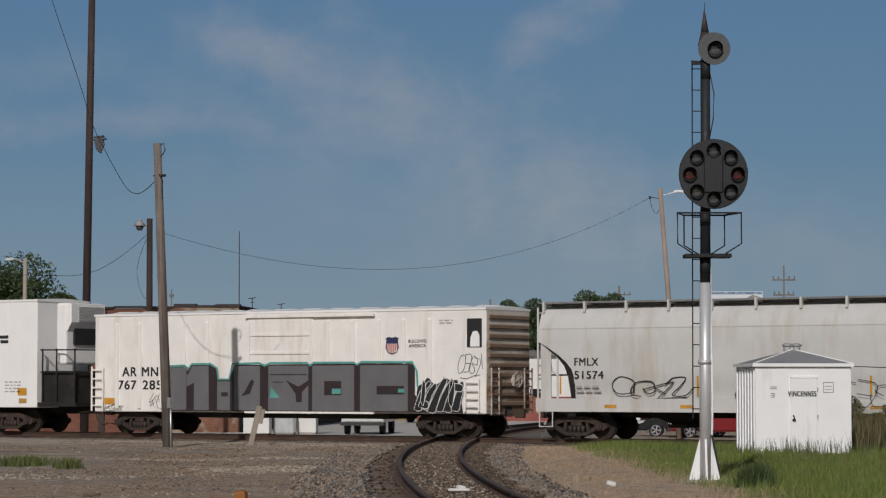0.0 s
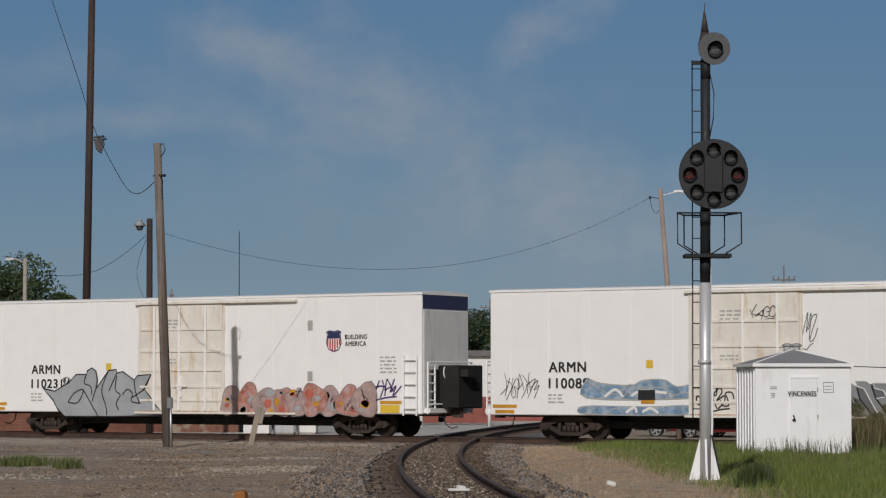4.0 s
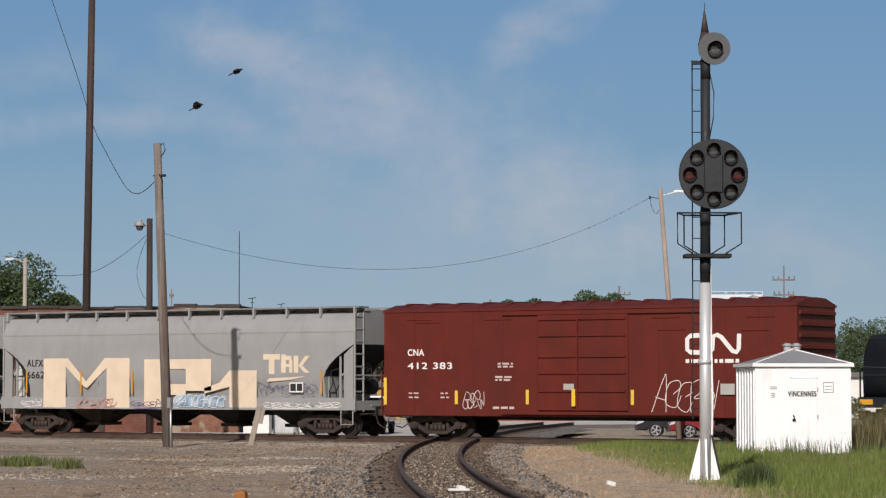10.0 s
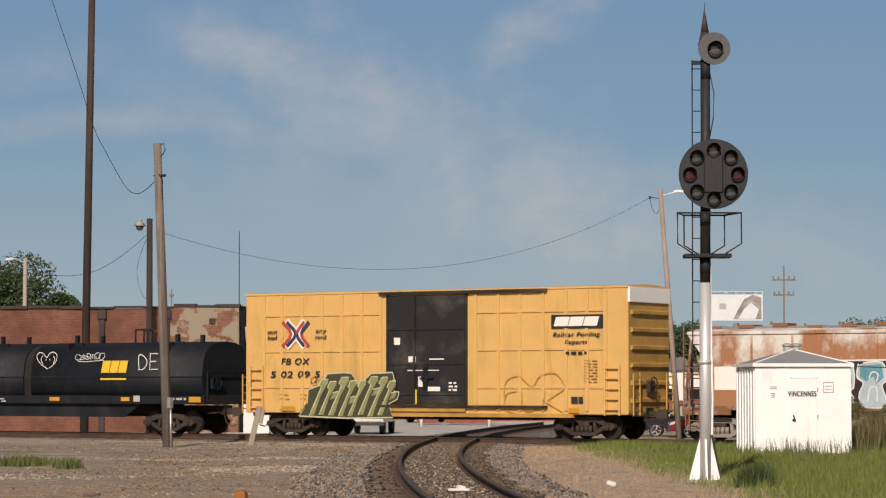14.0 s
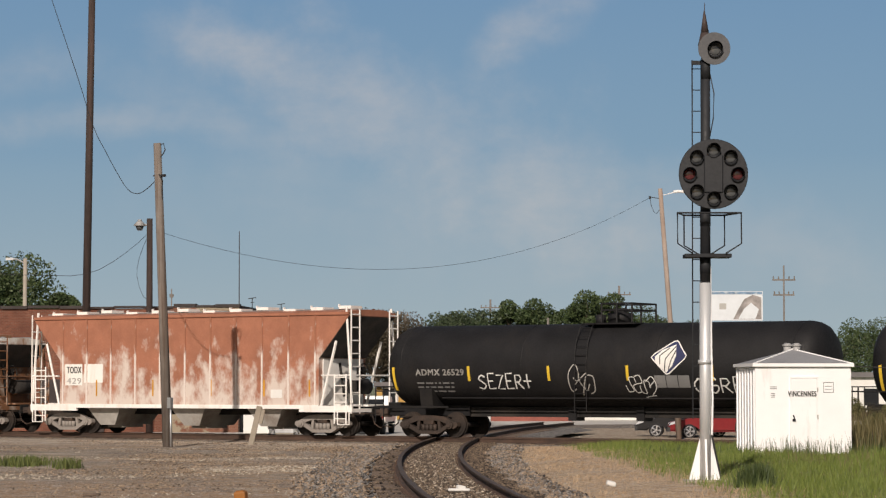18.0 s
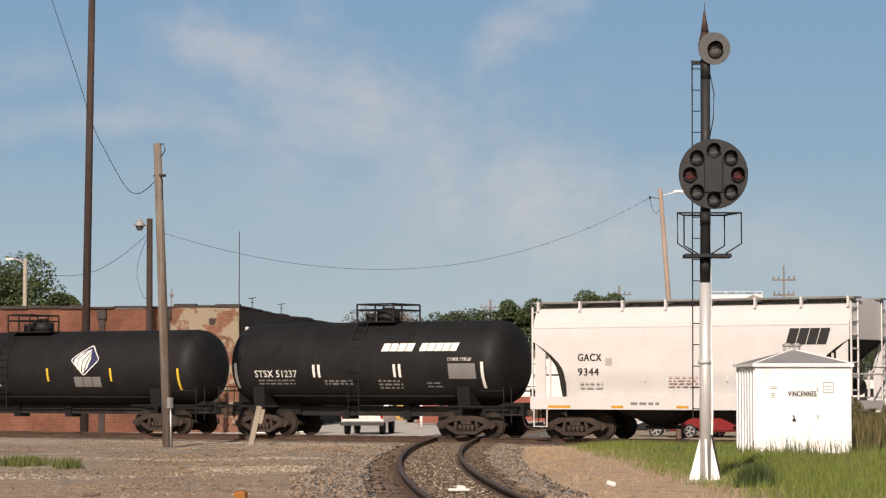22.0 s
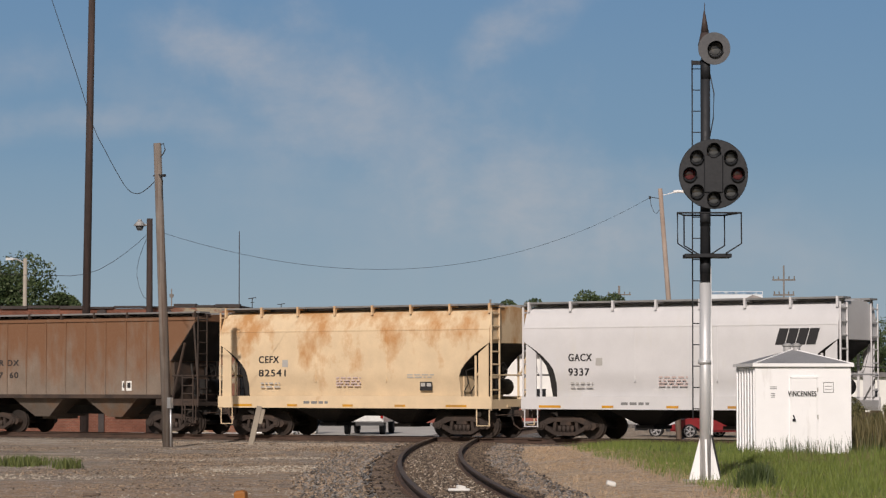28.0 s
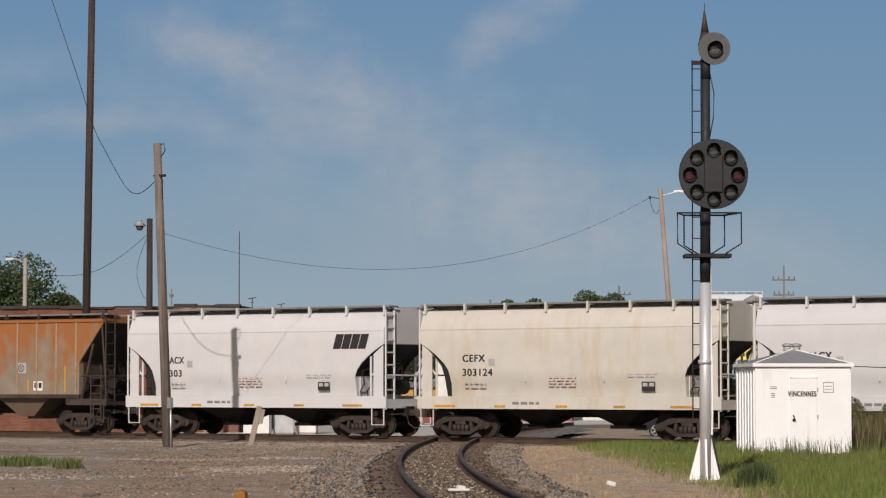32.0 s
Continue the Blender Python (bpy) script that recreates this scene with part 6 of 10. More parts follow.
tag(c, "graffiti_tag", 2.7, 3.6, 1.25, 2.0, y, 92, M_spray_pale, 0.045, 4)
tag(c, "graffiti_tag", -4.15, -3.5, 1.35, 2.1, y, 93, M_spray_pale, 0.05, 3)
reflectors(c, (-5.75, 5.4), 1.25, 0.9, y, True)
patch("data_panel", [rect(4.6, 5.2, 1.3, 1.6)], y, M_mark_white, c)
patch("data_panel_print", [rect(4.65, 4.87, 1.35, 1.56), rect(4.93, 5.15, 1.35, 1.56)], y - 0.003, M_mark_black, c)

c = covered_hopper("covered_hopper", "tall faded red covered hopper dusted white along its lower side", 181.9, 7.3, 6.0, 2.75, 1.08, 4.38, 7.45, M_pink_hop, 5.9, ribs=11, smooth=False, bays=[(-4.0, 0.8, 0.32, M_dust), (0, 0.8, 0.32, M_dust), (3.5, 0.8, 0.32, M_dust)], sill=(0.85, 1.08), runner_z=4.55, open_low=True, ladder_paint=M_white_old, top=4.5, walkway=False, rib_paint=M_pink_rib)
dust_trucks(c)
patch("marking_panel", [rect(-5.75, -4.9, 1.8, 2.6), rect(-4.8, -3.9, 1.9, 2.6)], y + 0.003, M_white_old, c)
sheet_text("reporting_mark", "TODX", -5.65, -4.95, 2.26, 2.5, y, M_mark_black, c)
sheet_text("car_number", "429", -5.65, -4.95, 1.86, 2.08, y, M_faint, c)
reflectors(c, (-4.2, -1.5, 1.2, 3.6, 5.6), 1.4, 0.6, y, True)
patch("data_panel", [rect(3.9, 4.4, 1.35, 1.65)], y, M_mark_white, c)


def tank_car(label, cen, half, r, zc, tc, name="tank_car"):
    car = car_thing(name, label, cen, half + 0.9, tc)
    bm = bmesh.new()
    n = 40
    head = [(0.58, 0.0), (0.56, 0.3), (0.50, 0.56), (0.39, 0.76), (0.23, 0.9), (0.04, 0.97), (-0.2, 1.0)]
    prof = [(-half - a, k) for a, k in head] + [(half + a, k) for a, k in head[::-1]]
    rings = []
    for x, k in prof:
        if k == 0:
            rings.append([bm.verts.new((x, 0, zc))])
        else:
            rings.append([bm.verts.new((x, r * k * math.cos(2 * math.pi * i / n), zc + r * k * math.sin(2 * math.pi * i / n))) for i in range(n)])
    for a, b in zip(rings, rings[1:]):
        for i in range(n):
            j = (i + 1) % n
            vs = ([a[0]] if len(a) == 1 else [a[i], a[j]]) + ([b[0]] if len(b) == 1 else [b[j], b[i]])
            bm.faces.new(vs).smooth = True
    tank = part("tank", bm, M_black_tank, car)
    for x in (-half + 0.3, -half / 3, half / 3, half - 0.3):
        bm = bmesh.new()
        disc(bm, (x, 0, zc), (1, 0, 0), r + 0.006, 0.05, 40)
        part("weld_band", bm, M_black_tank, tank)
    for s in (-1, 1):
        bm = bmesh.new()
        prism_x(bm, [(-1.3, zc - r * 0.55), (-1.2, 1.0), (1.2, 1.0), (1.3, zc - r * 0.55)], s * tc - 0.25, s * tc + 0.25)
        box(bm, min(s * (tc - 1.2), s * (half + 0.9)), max(s * (tc - 1.2), s * (half + 0.9)), -0.35, 0.35, 0.75, 1.2)
        part("saddle", bm, M_black_tank, car)
        bm = bmesh.new()
        rod(bm, (s * (half + 0.75), -1.4, 1.05), (s * (half + 0.75), 1.4, 1.05), 0.05, 6)
        for yy in (-1.4, -0.9, 0.9, 1.4):
            rod(bm, (s * (half + 0.75), yy, 0.5), (s * (half + 0.75), yy, 1.75), 0.02, 5)
        rod(bm, (s * (half + 0.75), -1.4, 1.75), (s * (half + 0.75), 1.4, 1.75), 0.02, 5)
        for yy in (-1.42, 1.42):
            rod(bm, (s * (half + 0.75), yy, 1.05), (s * (tc - 1.0), yy, 1.05), 0.045, 5)
            rod(bm, (s * (half + 0.75), yy, 1.6), (s * (half - 0.2), yy, 1.6), 0.025, 5)
        part("end_platform", bm, M_black_tank, car)
    bm = bmesh.new()
    for yy in (-1.0, 1.0):
        rod(bm, (-tc + 0.5, yy, zc - r * 0.78), (tc - 0.5, yy, zc - r * 0.78), 0.03, 5)
    for x in (-1.2, 1.4):
        box(bm, x - 0.15, x + 0.15, -0.3, 0.3, 0.6, 1.1)
    part("bottom_fitting", bm, M_black_tank, car)
    return car, tank


def top_platform(car, x0, x1, z, zr, r0, r1):
    bm = bmesh.new()
    box(bm, x0, x1, -0.85, 0.85, z - 0.05, z)
    part("platform", bm, M_black_tank, car, "steel grating platform around the manway")
    bm = bmesh.new()
    for x in (r0, (r0 + r1) / 2, r1):
        for yy in (-0.85, 0.85):
            rod(bm, (x, yy, z), (x, yy, zr), 0.035, 5)
    for zz in (zr, (z + zr) / 2 + 0.1):
        for yy in (-0.85, 0.85):
            rod(bm, (r0, yy, zz), (r1, yy, zz), 0.03, 5)
        for x in (r0, r1):
            rod(bm, (x, -0.85, zz), (x, 0.85, zz), 0.03, 5)
    part("platform_rail", bm, M_black_tank, car)
    bm = bmesh.new()
    m = (x0 + x1) / 2
    disc(bm, (m, 0, z + 0.15), (0, 0, 1), 0.42, 0.4, 16)
    disc(bm, (m - 0.75, 0, z + 0.12), (0, 0, 1), 0.18, 0.36, 12)
    box(bm, m - 0.2, m + 0.2, -0.1, 0.1, z + 0.3, z + 0.5)
    part("manway", bm, M_black_tank, car)
    ladder(car, M_black_tank, -1.46, x0 + 0.05, x0 + 0.5, 0.9, 2.6, 7, along="x", r=0.013)
    bm = bmesh.new()
    for xx in (x0 + 0.05, x0 + 0.5):
        tube(bm, [(xx, -1.46, 2.6), (xx, -1.36, 3.2), (xx, -1.05, 3.75), (xx, -0.85, z)], 0.016, 5)
    for i, (yy, zz) in enumerate(((-1.44, 2.8), (-1.38, 3.1), (-1.24, 3.42), (-1.05, 3.72))):
        rod(bm, (x0 + 0.05, yy, zz), (x0 + 0.5, yy, zz), 0.013, 5)
    part("ladder", bm, M_black_tank, car)


def on_tank(ob, r, zc, gap=0.006):
    """Lays a flat marking on the tank's curved side."""
    me = ob.data
    bm = bmesh.new()
    bm.from_mesh(me)
    zs = [v.co.z for v in bm.verts]
    z = min(zs) + 0.06
    while z < max(zs):
        bmesh.ops.bisect_plane(bm, geom=list(bm.verts) + list(bm.edges) + list(bm.faces), plane_co=(0, 0, z), plane_no=(0, 0, 1))
        z += 0.06
    for v in bm.verts:
        d = max(-0.97, min(0.97, (v.co.z - zc) / r))
        v.co.y = -math.sqrt(1 - d * d) * r - gap
    bm.to_mesh(me)
    bm.free()
    return ob


def leaf_emblem(car, x0, x1, z0, z1, r, zc):
    w, h = x1 - x0, z1 - z0
    f = lambda pts: [(x0 + w * a, z0 + h * b) for a, b in pts]
    rim = f([(0.42, 0.0), (0.12, 0.36), (0.0, 0.5), (0.08, 0.6), (0.58, 0.97), (0.66, 0.99), (0.72, 0.94), (0.98, 0.55), (0.94, 0.45), (0.5, 0.02)])
    on_tank(patch("emblem", [rim], 0, M_blue_mark, car, "leaf emblem in a blue and white lozenge"), r, zc, 0.006)
    on_tank(patch("emblem_leaf", [f([(0.42, 0.04), (0.12, 0.38), (0.1, 0.52), (0.3, 0.72), (0.66, 0.88), (0.70, 0.55), (0.60, 0.25)])], 0, M_mark_white, car, "white leaf shape"), r, zc, 0.011)
    on_tank(strokes("emblem_edge", [rim + rim[:1]], 0.04, 0, M_mark_white, car), r, zc, 0.012)
    on_tank(strokes("emblem_veins", [f([(0.38, 0.1), (0.40, 0.45), (0.66, 0.82)]), f([(0.25, 0.3), (0.24, 0.55), (0.5, 0.78)]), f([(0.48, 0.12), (0.56, 0.4), (0.68, 0.7)])], 0.035, 0, M_black_tank, car), r, zc, 0.013)


R1, Z1 = 1.41, 2.465
c, tank = tank_car("black tank car with leaf emblem and white graffiti tags", 198.75, 7.72, R1, Z1, 6.45)
top_platform(c, -0.5, 1.5, 3.88, 4.52, 0.25, 1.4)
on_tank(sheet_text("reporting_mark", "ADMX 26529", -6.8, -4.85, 2.14, 2.35, 0, M_faint, c), R1, Z1)
for x in (-7.72, -4.65, -1.5, 1.5, 4.6, 7.7):
    on_tank(patch("reflector_strip", [rect(x - 0.05, x + 0.05, 1.62, 2.42)] if abs(x) > 7 else [rect(x - 0.05, x + 0.05, 1.95, 2.45)], 0, M_mark_yellow, c), R1, Z1)
leaf_emblem(c, 2.40, 3.70, 2.16, 3.26, R1, Z1)
on_tank(slanted_blocks(c, "emblem_letters", 2.45, 3.78, 1.72, 2.12, 3, 0, M_faint_dark, 0.02), R1, Z1)
on_tank(hand_lettered(c, "graffiti_tag", "SEZER+", -4.3, -2.15, 1.68, 2.18, 0, M_spray_white, 0.05, "white sprayed graffiti tag"), R1, Z1, 0.008)
on_tank(hand_lettered(c, "graffiti_tag", "OGRE-", 3.9, 6.2, 1.55, 2.05, 0, M_spray_white, 0.05), R1, Z1, 0.016)
on_tank(tag(c, "graffiti_tag", 1.4, 2.4, 1.5, 2.1, 0, 103, M_spray_white, 0.04, 4), R1, Z1, 0.009)
on_tank(tag(c, "graffiti_tag", -0.8, 0.1, 1.5, 2.4, 0, 104, M_faint, 0.05, 3), R1, Z1, 0.009)
on_tank(patch("weight_panel", [rect(6.45, 7.5, 2.02, 2.5)], 0, M_faint_dark, c), R1, Z1)
on_tank(patch("stencil", bars(3, -6.8, 1.85, 1.5, 0.05, 0.14, 2), 0, M_faint_dark, c), R1, Z1)

c, tank = tank_car("black tank car with leaf emblem and white reporting marks", 216.88, 7.72, R1, Z1, 6.45)
top_platform(c, -1.2, 0.9, 3.88, 4.52, -1.2, -0.1)
on_tank(sheet_text("reporting_mark", "ADMX 26161", -6.84, -5.0, 2.14, 2.38, 0, M_mark_white, c), R1, Z1)
for x in (-7.72, -4.67, -1.7, 1.3, 4.4, 7.6):
    on_tank(patch("reflector_strip", [rect(x - 0.05, x + 0.05, 1.62, 2.42)] if abs(x) > 7 else [rect(x - 0.05, x + 0.05, 1.95, 2.45)], 0, M_mark_yellow, c), R1, Z1)
leaf_emblem(c, 2.50, 3.85, 2.2, 3.29, R1, Z1)
on_tank(slanted_blocks(c, "emblem_letters", 2.56, 3.9, 1.74, 2.12, 3, 0, M_faint_dark, 0.02), R1, Z1)
on_tank(patch("stencil", bars(3, -6.7, 1.85, 1.2, 0.05, 0.14, 2), 0, M_faint_dark, c), R1, Z1)
on_tank(patch("weight_panel", [rect(-1.45, -1.15, 1.75, 1.85)], 0, M_faint, c), R1, Z1)

R2, Z2 = 1.475, 2.575
c, tank = tank_car("black syrup tank car with white block emblem and reflector strips", 232.45, 5.30, R2, Z2, 4.35)
top_platform(c, -0.35, 1.2, 4.06, 4.66, -0.35, 1.2)
on_tank(slanted_blocks(c, "emblem", 1.05, 2.45, 2.98, 3.26, 4, 0, M_mark_white, 0.08), R2, Z2)
on_tank(slanted_blocks(c, "emblem", 2.62, 4.25, 2.98, 3.26, 5, 0, M_mark_white, 0.08), R2, Z2)
on_tank(sheet_text("reporting_mark", "STSX 51237", -4.4, -2.56, 2.09, 2.33, 0, M_mark_white, c), R2, Z2)
on_tank(sheet_text("lettering", "CORN SYRUP", 3.83, 4.8, 2.64, 2.75, 0, M_mark_white, c), R2, Z2)
for x in (-1.8, -1.58, 1.63, 1.85):
    on_tank(patch("reflector_strip", [rect(x - 0.055, x + 0.055, 2.08, 2.53)], 0, M_mark_white, c), R2, Z2)
for x in (-5.25, 5.22):
    on_tank(patch("reflector_strip", [rect(x - 0.06, x + 0.06, 1.7, 2.6)], 0, M_mark_white, c), R2, Z2)
on_tank(patch("weight_panel", [rect(3.85, 4.95, 2.02, 2.55)], 0, M_faint_dark, c), R2, Z2)
on_tank(patch("stencil", bars(2, -4.3, 1.95, 1.6, 0.05, 0.12, 2) + bars(2, -1.4, 1.92, 1.2, 0.06, 0.1, 3) + bars(3, 0.9, 1.92, 1.0, 0.06, 0.12, 4) + bars(2, 2.9, 1.85, 0.6, 0.05, 0.12, 5), 0, M_faint_dark, c), R2, Z2)


def small_hopper(cen, number, label, paint, mark="GACX", emblem=True):
    """Two-bay covered hopper with bulging sides and deep end cut-outs."""
    car = covered_hopper("covered_hopper", label, cen, 5.72, 4.5, 2.1, 1.42, 4.32, 5.82, paint, 4.35, band=3.72,
                         bays=[(-1.6, 1.2, 0.45, M_under), (1.6, 1.2, 0.45, M_under)], sill=(1.0, 1.42))
    y = SIDE - 0.004
    reporting_marks(car, mark, number, -3.98, -3.10, -3.2 if len(number) < 5 else -2.8, 2.60, 2.12, 0.24, y, M_mark_black)
    if emblem:
        slanted_blocks(car, "emblem", 3.54, 5.12, 3.08, 3.60, 4, y, M_mark_black, 0.16, "heavy black leaning block emblem")
    patch("data_panel", [rect(2.92, 3.42, 1.62, 1.92)], y, M_mark_black, car)
    patch("data_panel_print", [rect(2.96, 3.14, 1.76, 1.88), rect(3.2, 3.38, 1.76, 1.88)], y - 0.003, M_faint, car)
    patch("stencil", bars(4, -0.6, 2.04, 1.05, 0.05, 0.09, 3), y, M_faint_red, car)
    patch("stencil", bars(2, -3.9, 1.85, 0.85, 0.05, 0.13, 4) + bars(2, 2.4, 2.14, 1.1, 0.04, 0.08, 5) + [rect(-2.95, -2.7, 2.45, 2.7)], y, M_faint, car)
    for x in (-4.7, -2.5, -0.1, 2.1, 4.4):
        patch("reflector", [rect(x - (0.42 if abs(x) > 4 else 0.22), x + (0.42 if abs(x) > 4 else 0.22), 1.05, 1.13)], -1.556, M_reflect, car)
    patch("stencil", bars(1, -2.0, 1.15, 1.1, 0.09, 0.2, 6), -1.556, M_faint_dark, car)
    return car


WH = "white two-bay covered hopper with a black block emblem"
small_hopper(245.45, "9344", WH, M_white_hop)
small_hopper(258.18, "9236", WH, M_white_hop)
small_hopper(271.08, "9301", WH, M_white_hop)
small_hopper(309.6, "9337", WH, M_white_hop)
small_hopper(335.5, "9303", WH, M_white_hop)
small_hopper(348.45, "303124", "cream two-bay covered hopper with black reporting marks", M_cream_hop, "CEFX", False)
small_hopper(361.2, "9305", WH, M_white_hop)
c = small_hopper(296.8, "82541", "rust-stained tan two-bay covered hopper", M_tan_hop, "CEFX", False)


def rusty_hopper(cen, number, paint, label):
    car = covered_hopper("covered_hopper", label, cen, 5.72, 4.55, 2.68, 1.44, 4.28, 5.9, paint, 4.3, ribs=10, smooth=False,
                         bays=[(-2.0, 1.3, 0.62, M_rust_bay), (1.6, 1.3, 0.62, M_rust_bay)], sill=(1.06, 1.3), runner_z=4.48, open_low=True, ladder_paint=M_truck, top=4.42, rib_paint=M_tan_rib if paint is M_rust_hop else None)
    y = -1.479
    sheet_text("reporting_mark", "CR DX", -4.13, -2.82, 2.55, 2.77, y, M_mark_black, car)
    sheet_text("car_number", number, -4.08, -2.85, 2.08, 2.30, y, M_mark_black, car)
    patch("stripe", [rect(-5.3, -4.7, 3.83, 3.9)], y, M_faint, car)
    patch("data_panel", [rect(2.28, 2.74, 1.6, 1.96)], y, M_mark_white, car)
    patch("data_panel_print", [rect(2.33, 2.49, 1.7, 1.9), rect(2.54, 2.69, 1.7, 1.9)], y - 0.003, M_mark_black, car)
    return car


rusty_hopper(284.15, "97  60", M_rust_hop2, "rusted brown ribbed covered hopper")
c = rusty_hopper(322.8, "98  78", M_rust_hop, "grey ribbed covered hopper with heavy orange rust")
y = -1.479
for x in (-2.29, 1.41):
    patch("emblem_plate", [rect(x, x + 0.5, 2.26, 2.66)], y, M_faint, c)
    strokes("emblem", [[(x + 0.25 + 0.14 * math.cos(a), 2.46 + 0.14 * math.sin(a)) for a in [k * 0.524 for k in range(13)]], [(x + 0.16, 2.36), (x + 0.34, 2.56)], [(x + 0.16, 2.56), (x + 0.34, 2.36)]], 0.03, y - 0.003, M_mark_black, c)
reflectors(c, (-2.56, -0.76, 2.01), 1.55, 0.45, y, True)
reflectors(c, (3.86,), 1.53, 1.0, y, True)
patch("placard", [rect(-4.05, -3.7, 1.7, 1.95), rect(-3.2, -2.75, 1.75, 1.95)], y, M_faint, c)


TRAIN_SPEED = 10.752


def train_run(t):
    """How far the train has come; it hesitates by 0.4 m shortly before 14 s."""
    lag = 0.0 if t < 13.5 else min(0.4, (t - 13.5) / 0.5 * 0.4)
    return TRAIN_SPEED * t - lag


TRAIN_TIMES = [0.0, 6.0, 12.0, 12.5, 13.0, 13.5, 14.0, 14.5, 15.0, 16.0, 22.0, 27.0, 32.0]


def motions():
    walk(CLOUD, [(t, pose(*(CLOUD_AT - CLOUD_RIGHT * (2.3 * t)), 0, 0, 32.5)) for t in (0.0, 32.0)])
    fly(*BIRDS[0], [(0.0, -12.7, 9.15), (8.85, -12.7, 9.15), (9.0, -12.58, 9.68), (9.2, -11.84, 10.31), (9.6, -10.28, 10.75), (10.0, -7.61, 11.57), (10.4, -3.69, 12.41), (10.8, 1.11, 13.77), (11.2, 5.77, 15.52), (13.0, 28.0, 24.0), (32.0, 30.0, 26.0)], 8.85)
    fly(*BIRDS[1], [(0.0, -12.62, 9.06), (9.3, -12.62, 9.06), (9.6, -11.5, 9.37), (10.0, -9.06, 10.27), (10.4, -6.47, 11.82), (10.8, -3.63, 13.42), (11.2, -0.71, 15.31), (13.0, 14.0, 24.0), (32.0, 16.0, 26.0)], 9.3)
    # the wheels roll with the train; alike wheels share one set of keys
    times = [0.06 * i for i in range(534)]
    for (x, y, turn), group in ROLLING.items():
        walk(group[0], [(t, pose(x, y, 0.43) @ pose(0, 0, 0, 0, -math.degrees(train_run(t) / 0.43), 0) @ pose(0, 0, 0, 0, 0, turn)) for t in times])
        for w in group[1:]:
            w.rotation_mode = "QUATERNION"
            w.animation_data_create()
            w.animation_data.action = group[0].animation_data.action
            w.animation_data.action_slot = group[0].animation_data.action_slot
    for car, cen in TRAIN:
        walk(car, [(t, pose(cen - train_run(t), 0, 0)) for t in TRAIN_TIMES])


# ---- ground, tracks ----
def bend(y):
    """Centre line of the curving track."""
    return -0.336 - 0.539 * y + 0.00239 * y * y


def ground_z(x, y):
    z = -0.22 if y < 0 else -0.22 - 0.28 * min(1, max(0, (y - 4) / 8))
    if y < -4:
        z += 0.12 * min(1, max(0, (x - bend(y) - 3.2) / 3))
        z -= 0.07 * min(1, max(0, 3.6 - abs(x - bend(y))))
    return z + 0.025 * noise.noise(Vector((x * 0.5, y * 0.5, 0))) + 0.012 * noise.noise(Vector((x * 2.1, y * 2.1, 3)))


def stony(nt, vec, c, size, light, dark, much=0.7, cover=0.35):
    """Single stones of a given size over a soil colour, some pale and some dark, with relief."""
    v = nt.nodes.new("ShaderNodeTexVoronoi")
    v.inputs["Scale"].default_value = 1 / size
    link(nt, vec, v.inputs["Vector"])
    sep = nt.nodes.new("ShaderNodeSeparateColor")
    link(nt, v.outputs["Color"], sep.inputs[0])
    c = mix_col(nt, ramp(nt, sep.outputs[0], 1 - cover, 1.0, 0, much), c, light)
    c = mix_col(nt, ramp(nt, sep.outputs[1], 1 - cover, 1.0, 0, much), c, dark)
    return c, v.outputs["Distance"]


def relief(nt, b, height, far):
    bp = nt.nodes.new("ShaderNodeBump")
    bp.inputs["Distance"].default_value = far
    link(nt, height, bp.inputs["Height"])
    link(nt, bp.outputs[0], b.inputs["Normal"])


